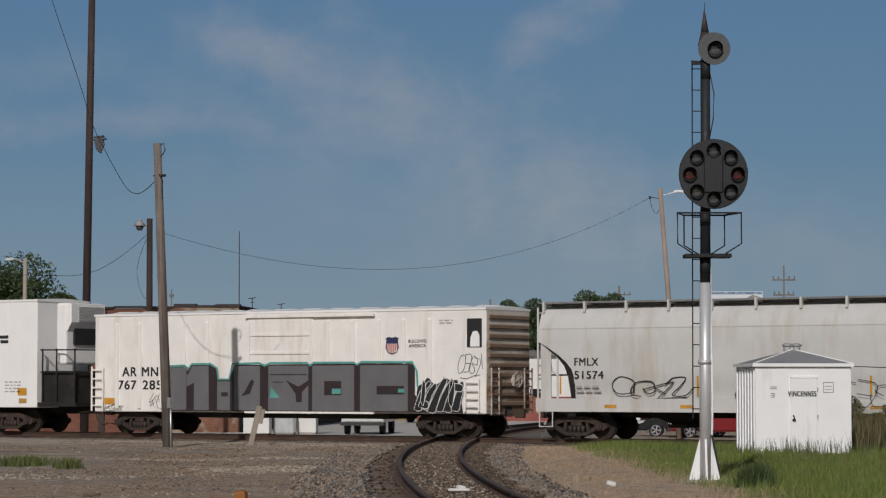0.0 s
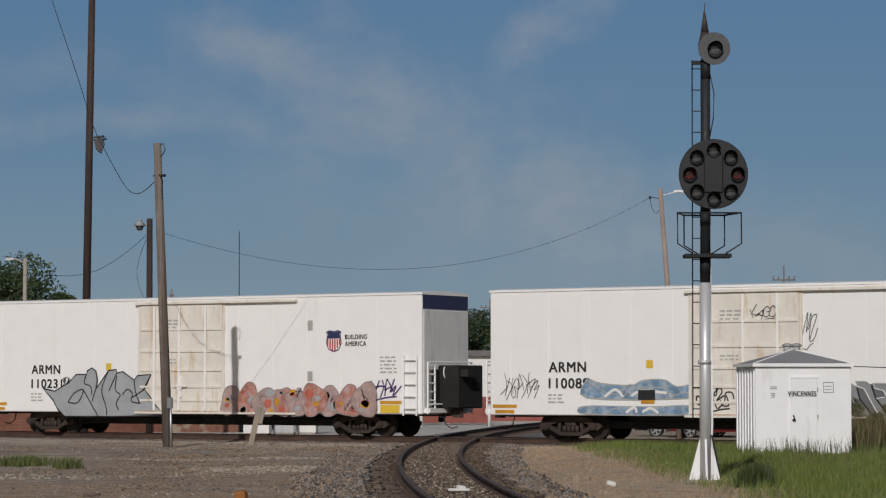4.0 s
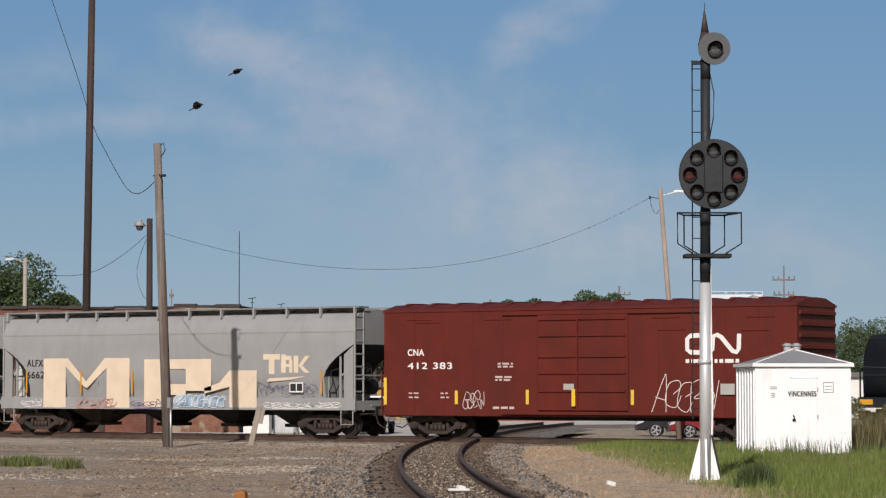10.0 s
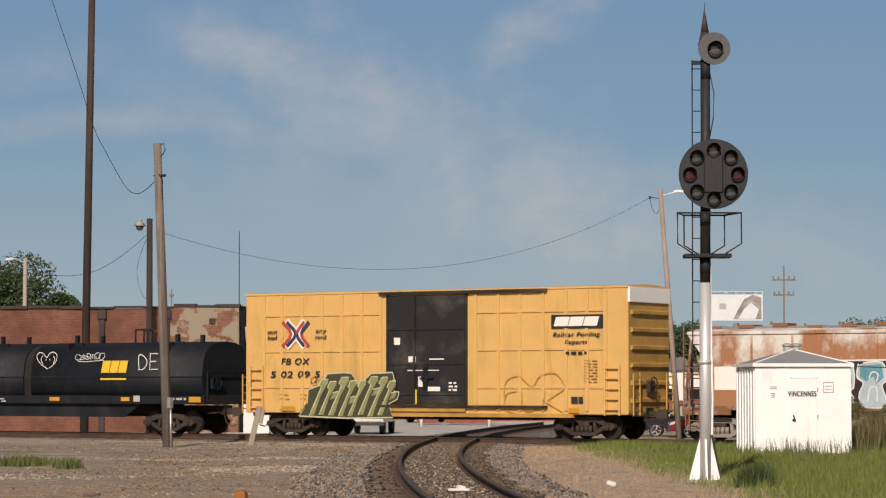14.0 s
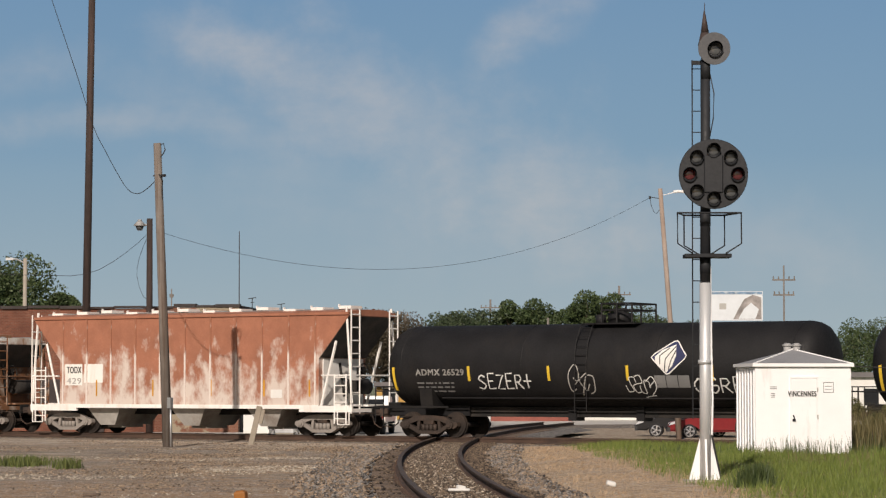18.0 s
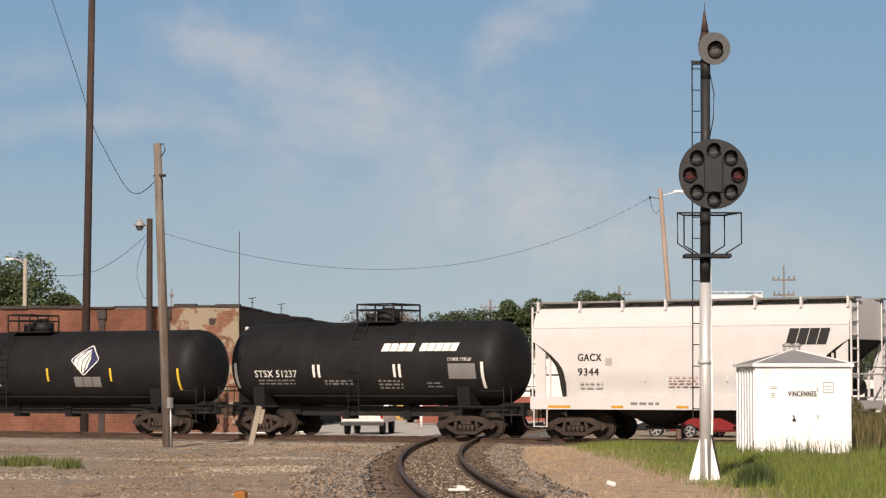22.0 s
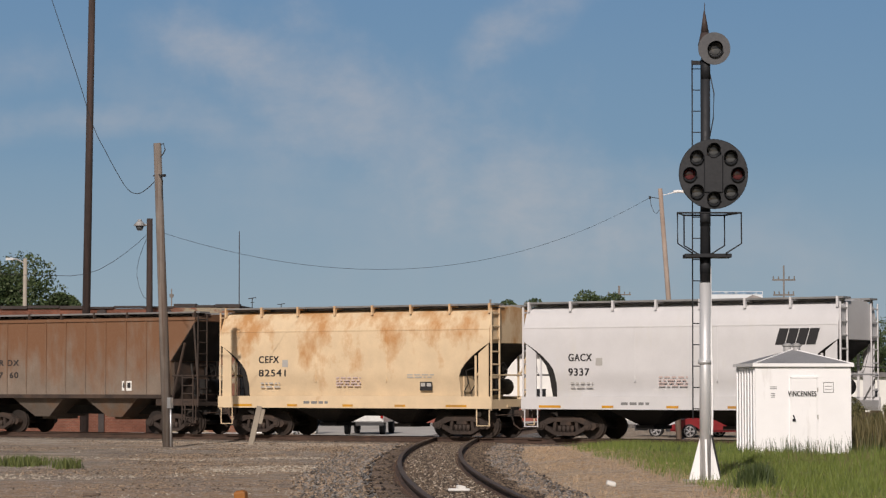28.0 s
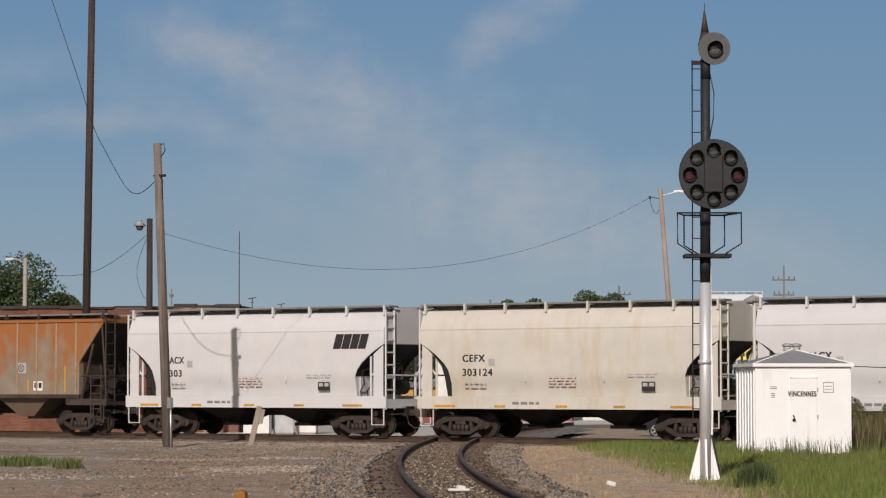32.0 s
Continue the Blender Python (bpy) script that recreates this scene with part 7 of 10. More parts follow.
def ground_material():
    m, nt, b = node_mat("gravel_and_dirt")
    vec = coords(nt)
    big, mid = noise_tex(nt, vec, 0.10, 4, 0.6), noise_tex(nt, vec, 0.8, 6, 0.65)
    lump, fine = noise_tex(nt, vec, 3.2, 5, 0.7), noise_tex(nt, vec, 14.0, 3, 0.6)
    pos = nt.nodes.new("ShaderNodeSeparateXYZ")
    link(nt, vec, pos.inputs[0])
    sway = math_node(nt, 'SUBTRACT', mid, 0.5)
    # grey-tan gravel, warm dirt, pale washed stone and a few dark damp spots
    c = mix_col(nt, ramp(nt, mid, 0.34, 0.66), (0.205, 0.15, 0.107), (0.36, 0.282, 0.208))
    c = mix_col(nt, ramp(nt, math_node(nt, 'ADD', big, math_node(nt, 'MULTIPLY', sway, 0.45)), 0.47, 0.58, 0, 0.8), c, (0.40, 0.262, 0.148))
    # the driven, stone-free dirt of the near yard
    near = math_node(nt, 'ADD', math_node(nt, 'MULTIPLY', pos.outputs[0], 0.537), math_node(nt, 'MULTIPLY', pos.outputs[1], -0.843))
    near = math_node(nt, 'ADD', near, math_node(nt, 'MULTIPLY', sway, 16.0))
    c = mix_col(nt, ramp(nt, near, 33.0, 40.0, 0, 0.9), c, (0.37, 0.235, 0.138))
    pale = noise_tex(nt, coords(nt, (0.35, 1, 1)), 0.45, 6, 0.65)
    c = mix_col(nt, ramp(nt, pale, 0.57, 0.69, 0, 0.8), c, (0.52, 0.45, 0.365))
    # a pale washed strip along the main track
    strip = math_node(nt, 'ADD', pos.outputs[1], math_node(nt, 'MULTIPLY', sway, 9.0))
    strip = math_node(nt, 'MULTIPLY', ramp(nt, strip, -10.0, -5.5), ramp(nt, pos.outputs[1], -2.2, -3.2))
    c = mix_col(nt, math_node(nt, 'MULTIPLY', strip, ramp(nt, lump, 0.35, 0.6, 0.3, 0.85)), c, (0.55, 0.475, 0.38))
    murk = noise_tex(nt, coords(nt, (0.5, 1.0, 1)), 0.5, 6, 0.7)
    c = mix_col(nt, ramp(nt, murk, 0.54, 0.66, 0, 0.75), c, (0.115, 0.088, 0.068))
    c = mix_col(nt, ramp(nt, lump, 0.52, 0.74, 0, 0.45), c, (0.15, 0.13, 0.115))
    # a dry tan verge beside the curve, green-brown soil beyond it
    edge = math_node(nt, 'ADD', pos.outputs[0], math_node(nt, 'MULTIPLY', pos.outputs[1], 0.667))
    edge = math_node(nt, 'ADD', edge, math_node(nt, 'MULTIPLY', sway, 4.0))
    front = ramp(nt, pos.outputs[1], 0.0, -3.0)
    straw = mix_col(nt, ramp(nt, lump, 0.38, 0.62), (0.41, 0.275, 0.165), (0.56, 0.41, 0.27))
    straw = mix_col(nt, ramp(nt, fine, 0.5, 0.7, 0, 0.5), straw, (0.62, 0.48, 0.33))
    c = mix_col(nt, math_node(nt, 'MULTIPLY', ramp(nt, edge, -1.6, 0.3), front), c, straw)
    c = mix_col(nt, math_node(nt, 'MULTIPLY', ramp(nt, edge, 3.9, 5.4), front), c, (0.085, 0.10, 0.035))
    back = ramp(nt, pos.outputs[1], 46.0, 60.0)
    c = mix_col(nt, back, c, (0.10, 0.13, 0.045))
    c, d1 = stony(nt, vec, c, 0.22, (0.50, 0.47, 0.43), (0.11, 0.098, 0.088), 0.4, 0.3)
    c, d2 = stony(nt, vec, c, 0.06, (0.56, 0.53, 0.49), (0.085, 0.075, 0.066), 0.6, 0.35)
    link(nt, c, b.inputs["Base Color"])
    b.inputs["Roughness"].default_value = 0.95
    relief(nt, b, math_node(nt, 'ADD', d2, math_node(nt, 'MULTIPLY', lump, 0.8)), 0.035)
    return m


def ballast_material(name, lo, hi, light, dark, size):
    m, nt, b = node_mat(name)
    vec = coords(nt)
    mid, lump = noise_tex(nt, vec, 0.9, 6, 0.65), noise_tex(nt, vec, 4.0, 4, 0.65)
    c = mix_col(nt, ramp(nt, mid, 0.36, 0.64), lo, hi)
    c = mix_col(nt, ramp(nt, lump, 0.5, 0.7, 0, 0.5), c, dark)
    c, d1 = stony(nt, vec, c, size, light, dark, 0.8, 0.4)
    c, d2 = stony(nt, vec, c, size * 0.5, light, dark, 0.6, 0.35)
    link(nt, c, b.inputs["Base Color"])
    b.inputs["Roughness"].default_value = 0.95
    relief(nt, b, d1, 0.08)
    return m


def steps(lo, hi, fine_lo, fine_hi, fine_step, grow=1.35):
    out = list(np.arange(fine_lo, fine_hi + 0.001, fine_step))
    d = fine_step
    while out[-1] < hi:
        d *= grow
        out.append(min(hi, out[-1] + d))
    d = fine_step
    while out[0] > lo:
        d *= grow
        out.insert(0, max(lo, out[0] - d))
    return out


def build_ground():
    xs, ys = steps(-4000, 4000, -20, 34, 0.7), steps(-4000, 4000, -48, 4, 0.7)
    verts = [(x, y, ground_z(x, y)) for y in ys for x in xs]
    n = len(xs)
    faces = [(j * n + i, j * n + i + 1, (j + 1) * n + i + 1, (j + 1) * n + i) for j in range(len(ys) - 1) for i in range(n - 1)]
    me = bpy.data.meshes.new("ground")
    me.from_pydata(verts, [], faces)
    me.shade_smooth()
    me.materials.append(ground_material())
    tagged(new("ground", me), "gravel and bare dirt yard beside the tracks", "ground", kind="structure")


build_ground()
M_ballast = ballast_material("brown_grey_ballast", (0.13, 0.105, 0.085), (0.26, 0.215, 0.175), (0.40, 0.36, 0.32), (0.045, 0.036, 0.03), 0.10)
M_ballast_dark = ballast_material("dark_oily_ballast", (0.06, 0.042, 0.03), (0.13, 0.09, 0.062), (0.40, 0.36, 0.31), (0.022, 0.017, 0.014), 0.085)
M_ballast_grey = ballast_material("blue_grey_ballast", (0.10, 0.088, 0.078), (0.20, 0.178, 0.158), (0.46, 0.43, 0.40), (0.04, 0.037, 0.036), 0.10)
M_lot = surf("pale_crushed_stone_lot", (0.50, 0.48, 0.45), 0.95, var=0.15, scale=0.6, fine=9, bump=0.02)
M_tie = surf("weathered_tie_wood", (0.165, 0.122, 0.095), 0.9, var=0.35, bump=0.012, dirt=(0.05, 0.034, 0.026), dirt_amt=0.5, streak=(9, 0.5, 1), dirt_scale=1.5, vary=0.6)
M_rail = surf("rusty_rail_steel", (0.082, 0.048, 0.034), 0.8, 0.05, var=0.3, bump=0.003, dirt=(0.045, 0.03, 0.024), dirt_amt=0.4)
M_railhead = surf("worn_rail_head", (0.095, 0.07, 0.056), 0.6, 0.0, var=0.25, bump=0.001, spec=0.3)

# pale lot behind the train, tan gravel and a dark bank on its far end, a pale road beyond
M_tan_gravel = ballast_material("tan_siding_gravel", (0.30, 0.225, 0.155), (0.44, 0.345, 0.25), (0.55, 0.48, 0.40), (0.13, 0.10, 0.075), 0.16)
bm = bmesh.new()
for i in range(48):
    for j in range(36):
        x, y = -56 + 1.3 * i, 12 + 2.0 * j
        ahead = (x - EYE[0]) * -0.5373 + (y - EYE[1]) * 0.8434 + 3.0 * noise.noise(Vector((x * 0.2, y * 0.2, 4)))
        right = (x - EYE[0]) * 0.8434 + (y - EYE[1]) * 0.5373 + 1.2 * noise.noise(Vector((x * 0.3, y * 0.3, 7)))
        if ahead > 168 or x < -46 and ahead < 140:
            continue
        vs = [bm.verts.new((a, b, ground_z(a, b) + 0.035)) for a, b in ((x, y), (x + 1.3, y), (x + 1.3, y + 2), (x, y + 2))]
        bm.faces.new(vs).material_index = 0 if ahead > 150 or right < 2.0 else 1 if ahead < 137 else 2
bmesh.ops.remove_doubles(bm, verts=bm.verts, dist=0.01)
lot = one_mesh("gravel_lot", bm, M_lot, "pale crushed stone lot with tan gravel behind the tracks", "lot", kind="structure")
lot.data.materials.append(M_tan_gravel)
lot.data.materials.append(M_ballast)

# track beds
bm = bmesh.new()
prev = None
for i in range(161):
    x = -160 + 2 * i
    row = [bm.verts.new((x, yy, zz + 0.012 * noise.noise(Vector((x, yy * 3, 1))))) for yy, zz in ((-2.9, -0.27), (-1.75, -0.19), (-0.4, -0.20), (0.4, -0.20), (1.75, -0.19), (3.2, -0.4))]
    if prev:
        for a in range(5):
            bm.faces.new((prev[a], row[a], row[a + 1], prev[a + 1]))
    prev = row
one_mesh("main_track_bed", bm, M_ballast, "brown-grey stone ballast under the main track", "ballast", kind="structure")


def bend_frame(y):
    d = Vector((-0.539 + 2 * 0.00239 * y, 1, 0)).normalized()
    return Vector((bend(y), y, 0)), d, Vector((d.y, -d.x, 0))


bm = bmesh.new()
prev = None
for i in range(90):
    y = -62 + 1.1 * i
    if y > 30:
        break
    p, d, n = bend_frame(y)
    row = []
    for off, zz in ((-3.0, -0.265), (-2.0, -0.225), (-1.3, -0.235), (-0.85, -0.225), (-0.72, -0.165), (0.0, -0.15), (0.72, -0.165), (1.3, -0.175), (1.8, -0.19), (2.5, -0.27)):
        off += 0.22 * noise.noise(Vector((y * 0.7, off, 9))) if abs(off) > 2 else 0
        q = p + n * off
        row.append(bm.verts.new((q.x, q.y, (zz if y < 3 else zz - 0.02) + 0.015 * noise.noise(Vector((q.x * 2, q.y * 2, 5))))))
    if prev:
        for a in range(9):
            bm.faces.new((prev[a], row[a], row[a + 1], prev[a + 1])).material_index = 0 if 1 < a < 7 and y < 3 else 1
    prev = row
bed = one_mesh("curved_track_bed", bm, M_ballast_dark, "dark stone ballast with grey shoulders under the curved track", "ballast", kind="structure")
bed.data.materials.append(M_ballast_grey)

RAIL = [(-0.07, -0.165), (0.07, -0.165), (0.07, -0.15), (0.012, -0.125), (0.012, -0.045), (0.037, -0.035), (0.037, 0.0), (-0.037, 0.0), (-0.037, -0.035), (-0.012, -0.045), (-0.012, -0.125), (-0.07, -0.15)]


def sweep(name, frames, label, parent, big=1.0):
    bm = bmesh.new()
    rows = []
    for p, n in frames:
        rows.append([bm.verts.new(p + n * a + Vector((0, 0, z))) for a, z in ((a * big, z) for a, z in RAIL)])
    k = len(RAIL)
    for a, b in zip(rows, rows[1:]):
        for i in range(k):
            j = (i + 1) % k
            f = bm.faces.new((a[i], a[j], b[j], b[i]))
            f.material_index = 1 if i == 6 else 0
    bmesh.ops.recalc_face_normals(bm, faces=bm.faces)
    ob = part(name, bm, M_rail, parent, label)
    ob.data.materials.append(M_railhead)
    return ob


main_track = thing("main_track", "straight main track with rusty rails worn bright on top", "railway track", kind="structure")
for s in (-1, 1):
    sweep("rail", [(Vector((x, s * 0.755, 0)), Vector((0, 1, 0))) for x in (-160, -60, 0, 60, 160)], "", main_track)
curved_track = thing("curved_track", "curved connecting track with dark rusty rails", "railway track", kind="structure")
for s in (-1, 1):
    fr = []
    for i in range(100):
        y = -62 + 1.0 * i
        if y > 34:
            break
        p, d, n = bend_frame(y)
        fr.append((p + n * (s * 0.755) + Vector((0, 0, 0.004)), n))
    sweep("rail", fr, "", curved_track, 1.35)
rnd = random.Random(7)
me_tie = shared(lambda bm: (box(bm, -0.11, 0.11, -1.38, 1.38, -0.36, -0.16), soften(bm, 0.012)), "tie", M_tie)
for i in range(150):
    t = part_of("tie", me_tie, None, main_track)
    t.matrix_basis = pose(-45 + 0.6 * i, rnd.uniform(-0.05, 0.05), rnd.uniform(-0.02, 0.006), 0, 0, rnd.uniform(-1.5, 1.5))
me_plate = shared(lambda bm: (box(bm, -0.1, 0.1, -0.19, 0.19, 0.0, 0.018), box(bm, -0.06, -0.03, -0.13, -0.1, 0.0, 0.05), box(bm, 0.03, 0.06, 0.1, 0.13, 0.0, 0.05)), "tie_plate", M_rail)
y = -56.0
while y < 26:
    p, d, n = bend_frame(y)
    if abs(y) > 1.6:
        t = part_of("tie", me_tie, None, curved_track)
        t.matrix_basis = pose(p.x, p.y, rnd.uniform(-0.02, 0.006), rnd.uniform(-0.3, 0.9), 0, math.degrees(math.atan2(d.y, d.x)) + rnd.uniform(-1.5, 1.5))
        for s in (-1, 1):
            q = p + n * (s * 0.755)
            pl = part_of("tie_plate", me_plate, None, curved_track)
            pl.matrix_basis = pose(q.x, q.y, -0.165, 0, 0, math.degrees(math.atan2(d.y, d.x)))
    y += 0.52


# ---- sky ----
def sky_backdrop():
    ax = Vector((-0.537, 0.843, 0))
    right = Vector((0.843, 0.537, 0))
    c = Vector(EYE) + ax * 4600
    m, nt, b = node_mat("clear_sky")
    nt.nodes.remove(b)
    em = nt.nodes.new("ShaderNodeEmission")
    sep = nt.nodes.new("ShaderNodeSeparateXYZ")
    link(nt, coords(nt), sep.inputs[0])
    col = mix_col(nt, ramp(nt, sep.outputs[2], 0, 420), (0.315, 0.42, 0.50), (0.178, 0.322, 0.487))
    col = mix_col(nt, ramp(nt, sep.outputs[2], 380, 760), col, (0.126, 0.266, 0.472))
    link(nt, col, em.inputs[0])
    em.inputs[1].default_value = 1.0
    link(nt, em.outputs[0], nt.nodes["Material Output"].inputs[0])
    bm = bmesh.new()
    vs = [bm.verts.new(c + right * a + Vector((0, 0, z))) for a, z in ((-1700, -120), (1700, -120), (1700, 1100), (-1700, 1100))]
    for v in vs:
        v.co -= Vector((c.x, c.y, 0))
    bm.faces.new(vs)
    ob = one_mesh("sky_backdrop", bm, m, "blue sky paling towards the horizon", "sky", kind="structure", at=(c.x, c.y, 0))
    # thin high cloud, drifting
    m, nt, b = node_mat("thin_cloud")
    nt.nodes.remove(b)
    em = nt.nodes.new("ShaderNodeEmission")
    em.inputs[0].default_value = (0.485, 0.50, 0.545, 1)
    tr = nt.nodes.new("ShaderNodeBsdfTransparent")
    mx = nt.nodes.new("ShaderNodeMixShader")
    vec = coords(nt, (0.001, 0.001, 0.001))
    warp = noise_tex(nt, vec, 6.0, 8, 0.6)
    total = None
    # long soft streaks: centre, length, width and lean, in kilometres and degrees
    for cx, cz, ln, wd, lean, amt in ((-0.29, 0.55, 0.17, 0.07, -22, 0.8), (-0.10, 0.45, 0.36, 0.13, -28, 0.72), (0.14, 0.345, 0.36, 0.16, -22, 0.75), (0.0, 0.30, 0.6, 0.16, -14, 0.28), (0.20, 0.60, 0.16, 0.05, 32, 0.75), (-0.50, 0.435, 0.40, 0.04, 3, 0.55), (-0.32, 0.43, 0.22, 0.06, -20, 0.5), (0.55, 0.25, 0.35, 0.09, -20, 0.35), (-0.62, 0.52, 0.12, 0.05, 10, 0.4)):
        mp = nt.nodes.new("ShaderNodeMapping")
        mp.vector_type = 'TEXTURE'
        mp.inputs["Location"].default_value = (cx, 0, cz)
        mp.inputs["Rotation"].default_value = (0, radians(-lean), 0)
        mp.inputs["Scale"].default_value = (ln, 1, wd)
        link(nt, vec, mp.inputs["Vector"])
        ln_ = nt.nodes.new("ShaderNodeVectorMath")
        ln_.operation = 'LENGTH'
        link(nt, mp.outputs[0], ln_.inputs[0])
        d = math_node(nt, 'ADD', ln_.outputs["Value"], math_node(nt, 'MULTIPLY', math_node(nt, 'SUBTRACT', warp, 0.5), 2.3))
        g = nt.nodes.new("ShaderNodeMapRange")
        g.interpolation_type = 'SMOOTHSTEP'
        g.inputs[1].default_value, g.inputs[2].default_value, g.inputs[3].default_value, g.inputs[4].default_value = 1.25, 0.0, 0.0, amt
        link(nt, d, g.inputs[0])
        total = g.outputs[0] if total is None else math_node(nt, 'MAXIMUM', total, g.outputs[0])
    wisp = noise_tex(nt, coords(nt, (0.004, 0.004, 0.0075)), 1.6, 7, 0.6)
    a = math_node(nt, 'MULTIPLY', total, ramp(nt, wisp, 0.32, 0.68, 0.3, 1.05))
    link(nt, math_node(nt, 'MULTIPLY', a, 0.62), mx.inputs[0])
    link(nt, tr.outputs[0], mx.inputs[1])
    link(nt, em.outputs[0], mx.inputs[2])
    link(nt, mx.outputs[0], nt.nodes["Material Output"].inputs[0])
    c2 = Vector(EYE) + ax * 4200
    bm = bmesh.new()
    vs = [bm.verts.new(Vector((a, 0, z))) for a, z in ((-1500, 20), (1500, 20), (1500, 1000), (-1500, 1000))]
    bm.faces.new(vs)
    cl = one_mesh("cloud", bm, m, "thin drifting high cloud streaks", "cloud", kind="stuff", at=(c2.x, c2.y, 0), rz=32.5)
    return cl, c2, right


CLOUD, CLOUD_AT, CLOUD_RIGHT = sky_backdrop()

# ---- poles, wires, signal, shed, buildings ----
M_pole = surf("weathered_pole_wood", (0.195, 0.168, 0.148), 0.9, var=0.22, scale=1.2, bump=0.01, dirt=(0.105, 0.07, 0.052), dirt_amt=0.5, streak=(14, 14, 0.22), fine=30)
M_pole_dark = surf("creosoted_pole_wood", (0.038, 0.026, 0.023), 0.9, var=0.25, bump=0.01, dirt=(0.075, 0.045, 0.037), dirt_amt=0.4, streak=(6, 6, 0.2))
M_pole_tan = surf("pale_pole_wood", (0.33, 0.265, 0.225), 0.9, var=0.15, bump=0.01, dirt=(0.30, 0.20, 0.15), dirt_amt=0.4, streak=(6, 6, 0.25))
M_wire = surf("black_cable", (0.02, 0.02, 0.022), 0.6, var=0.1, bump=0)
M_galv = surf("galvanised_steel", (0.55, 0.56, 0.57), 0.42, 0.75, var=0.12, scale=3, bump=0.002)
M_signal_black = surf("matt_black_signal_paint", (0.017, 0.019, 0.0225), 0.65, var=0.2, bump=0.003, spec=0.3)
M_signal_mid = surf("grey_black_signal_paint", (0.023, 0.025, 0.029), 0.6, var=0.2, bump=0.003, spec=0.35)
M_signal_silver = surf("aluminium_signal_paint", (0.62, 0.63, 0.64), 0.40, 0.35, var=0.08, bump=0.002, dirt=(0.35, 0.35, 0.36), dirt_amt=0.25, streak=(3, 3, 0.3))
M_shed_white = surf("white_shed_paint", (0.87, 0.872, 0.88), 0.6, var=0.03, bump=0.002, dirt=(0.70, 0.69, 0.68), dirt_amt=0.12, streak=(2, 2, 0.4))
M_shed_roof = surf("grey_shed_roof", (0.24, 0.245, 0.26), 0.8, var=0.12, bump=0.01)
M_vent = surf("dull_galvanised_vent", (0.36, 0.36, 0.36), 0.65, 0.2, var=0.12, bump=0.002)
M_plank = surf("grey_plank", (0.30, 0.26, 0.21), 0.9, var=0.15, bump=0.01)
M_concrete = surf("old_concrete", (0.36, 0.32, 0.27), 0.9, var=0.15, bump=0.01)


def pole(name, label, base, top, r0, r1, material, category="utility pole"):
    ob = thing(name, label, category, at=base)
    bm = bmesh.new()
    rod(bm, (0, 0, -0.4), Vector(top) - Vector(base), r0, 14, r1)
    for f in bm.faces:
        f.smooth = len(f.verts) == 4
    part("post", bm, material, ob)
    return ob


def wire(label, a, b, sag, r=0.018, n=28):
    cu = bmesh.new()
    a, b = Vector(a), Vector(b)
    pts = [a.lerp(b, i / n) - Vector((0, 0, sag * 4 * (i / n) * (1 - i / n))) for i in range(n + 1)]
    tube(cu, pts, r, 5)
    return one_mesh("overhead_wire", cu, M_wire, label, "wire")


wood_pole = pole("utility_pole", "weathered leaning wooden utility pole beside the track", (-5.37, -9.81, -0.25), (-5.53, -10.27, 9.72), 0.168, 0.128, M_pole)
bm = bmesh.new()
tube(bm, [(-0.13, -0.47, 9.9), (0.07, -0.42, 9.95), (0.12, -0.40, 9.75), (0.05, -0.42, 9.6), (-0.05, -0.45, 9.5)], 0.02)
tube(bm, [(-0.05, -0.5, 8.95), (0.03, -0.42, 8.75), (0.0, -0.40, 8.3), (-0.02, -0.38, 8.1)], 0.025)
rod(bm, (-0.28, -0.5, 8.9), (0.12, -0.35, 8.92), 0.03, 6)
disc(bm, (0.0, -0.42, 8.9), (1, 0, 0), 0.045, 0.3, 8)
part("insulator_hardware", bm, M_wire, wood_pole)
bm = bmesh.new()
rod(bm, (0.17, -0.08, -0.2), (0.17, -0.10, 1.5), 0.035, 8)
box(bm, 0.1, 0.24, -0.2, -0.06, 1.3, 1.65)
part("conduit", bm, M_galv, wood_pole, "grey ground conduit strapped to the pole")

plank = thing("track_marker_plank", "short leaning grey wooden marker post at the trackside", "marker post", at=(-5.3, -5.4, -0.2))
bm = bmesh.new()
box(bm, -0.09, 0.09, -0.04, 0.04, -0.1, 1.32, pose(0, 0, 0, 0, 13, 25))
part("board", bm, M_plank, plank)
bm = bmesh.new()
box(bm, 0.10, 0.22, -0.05, 0.03, 0.75, 1.25, pose(0, 0, 0, 0, 13, 25))
part("cleat", bm, M_plank, plank)


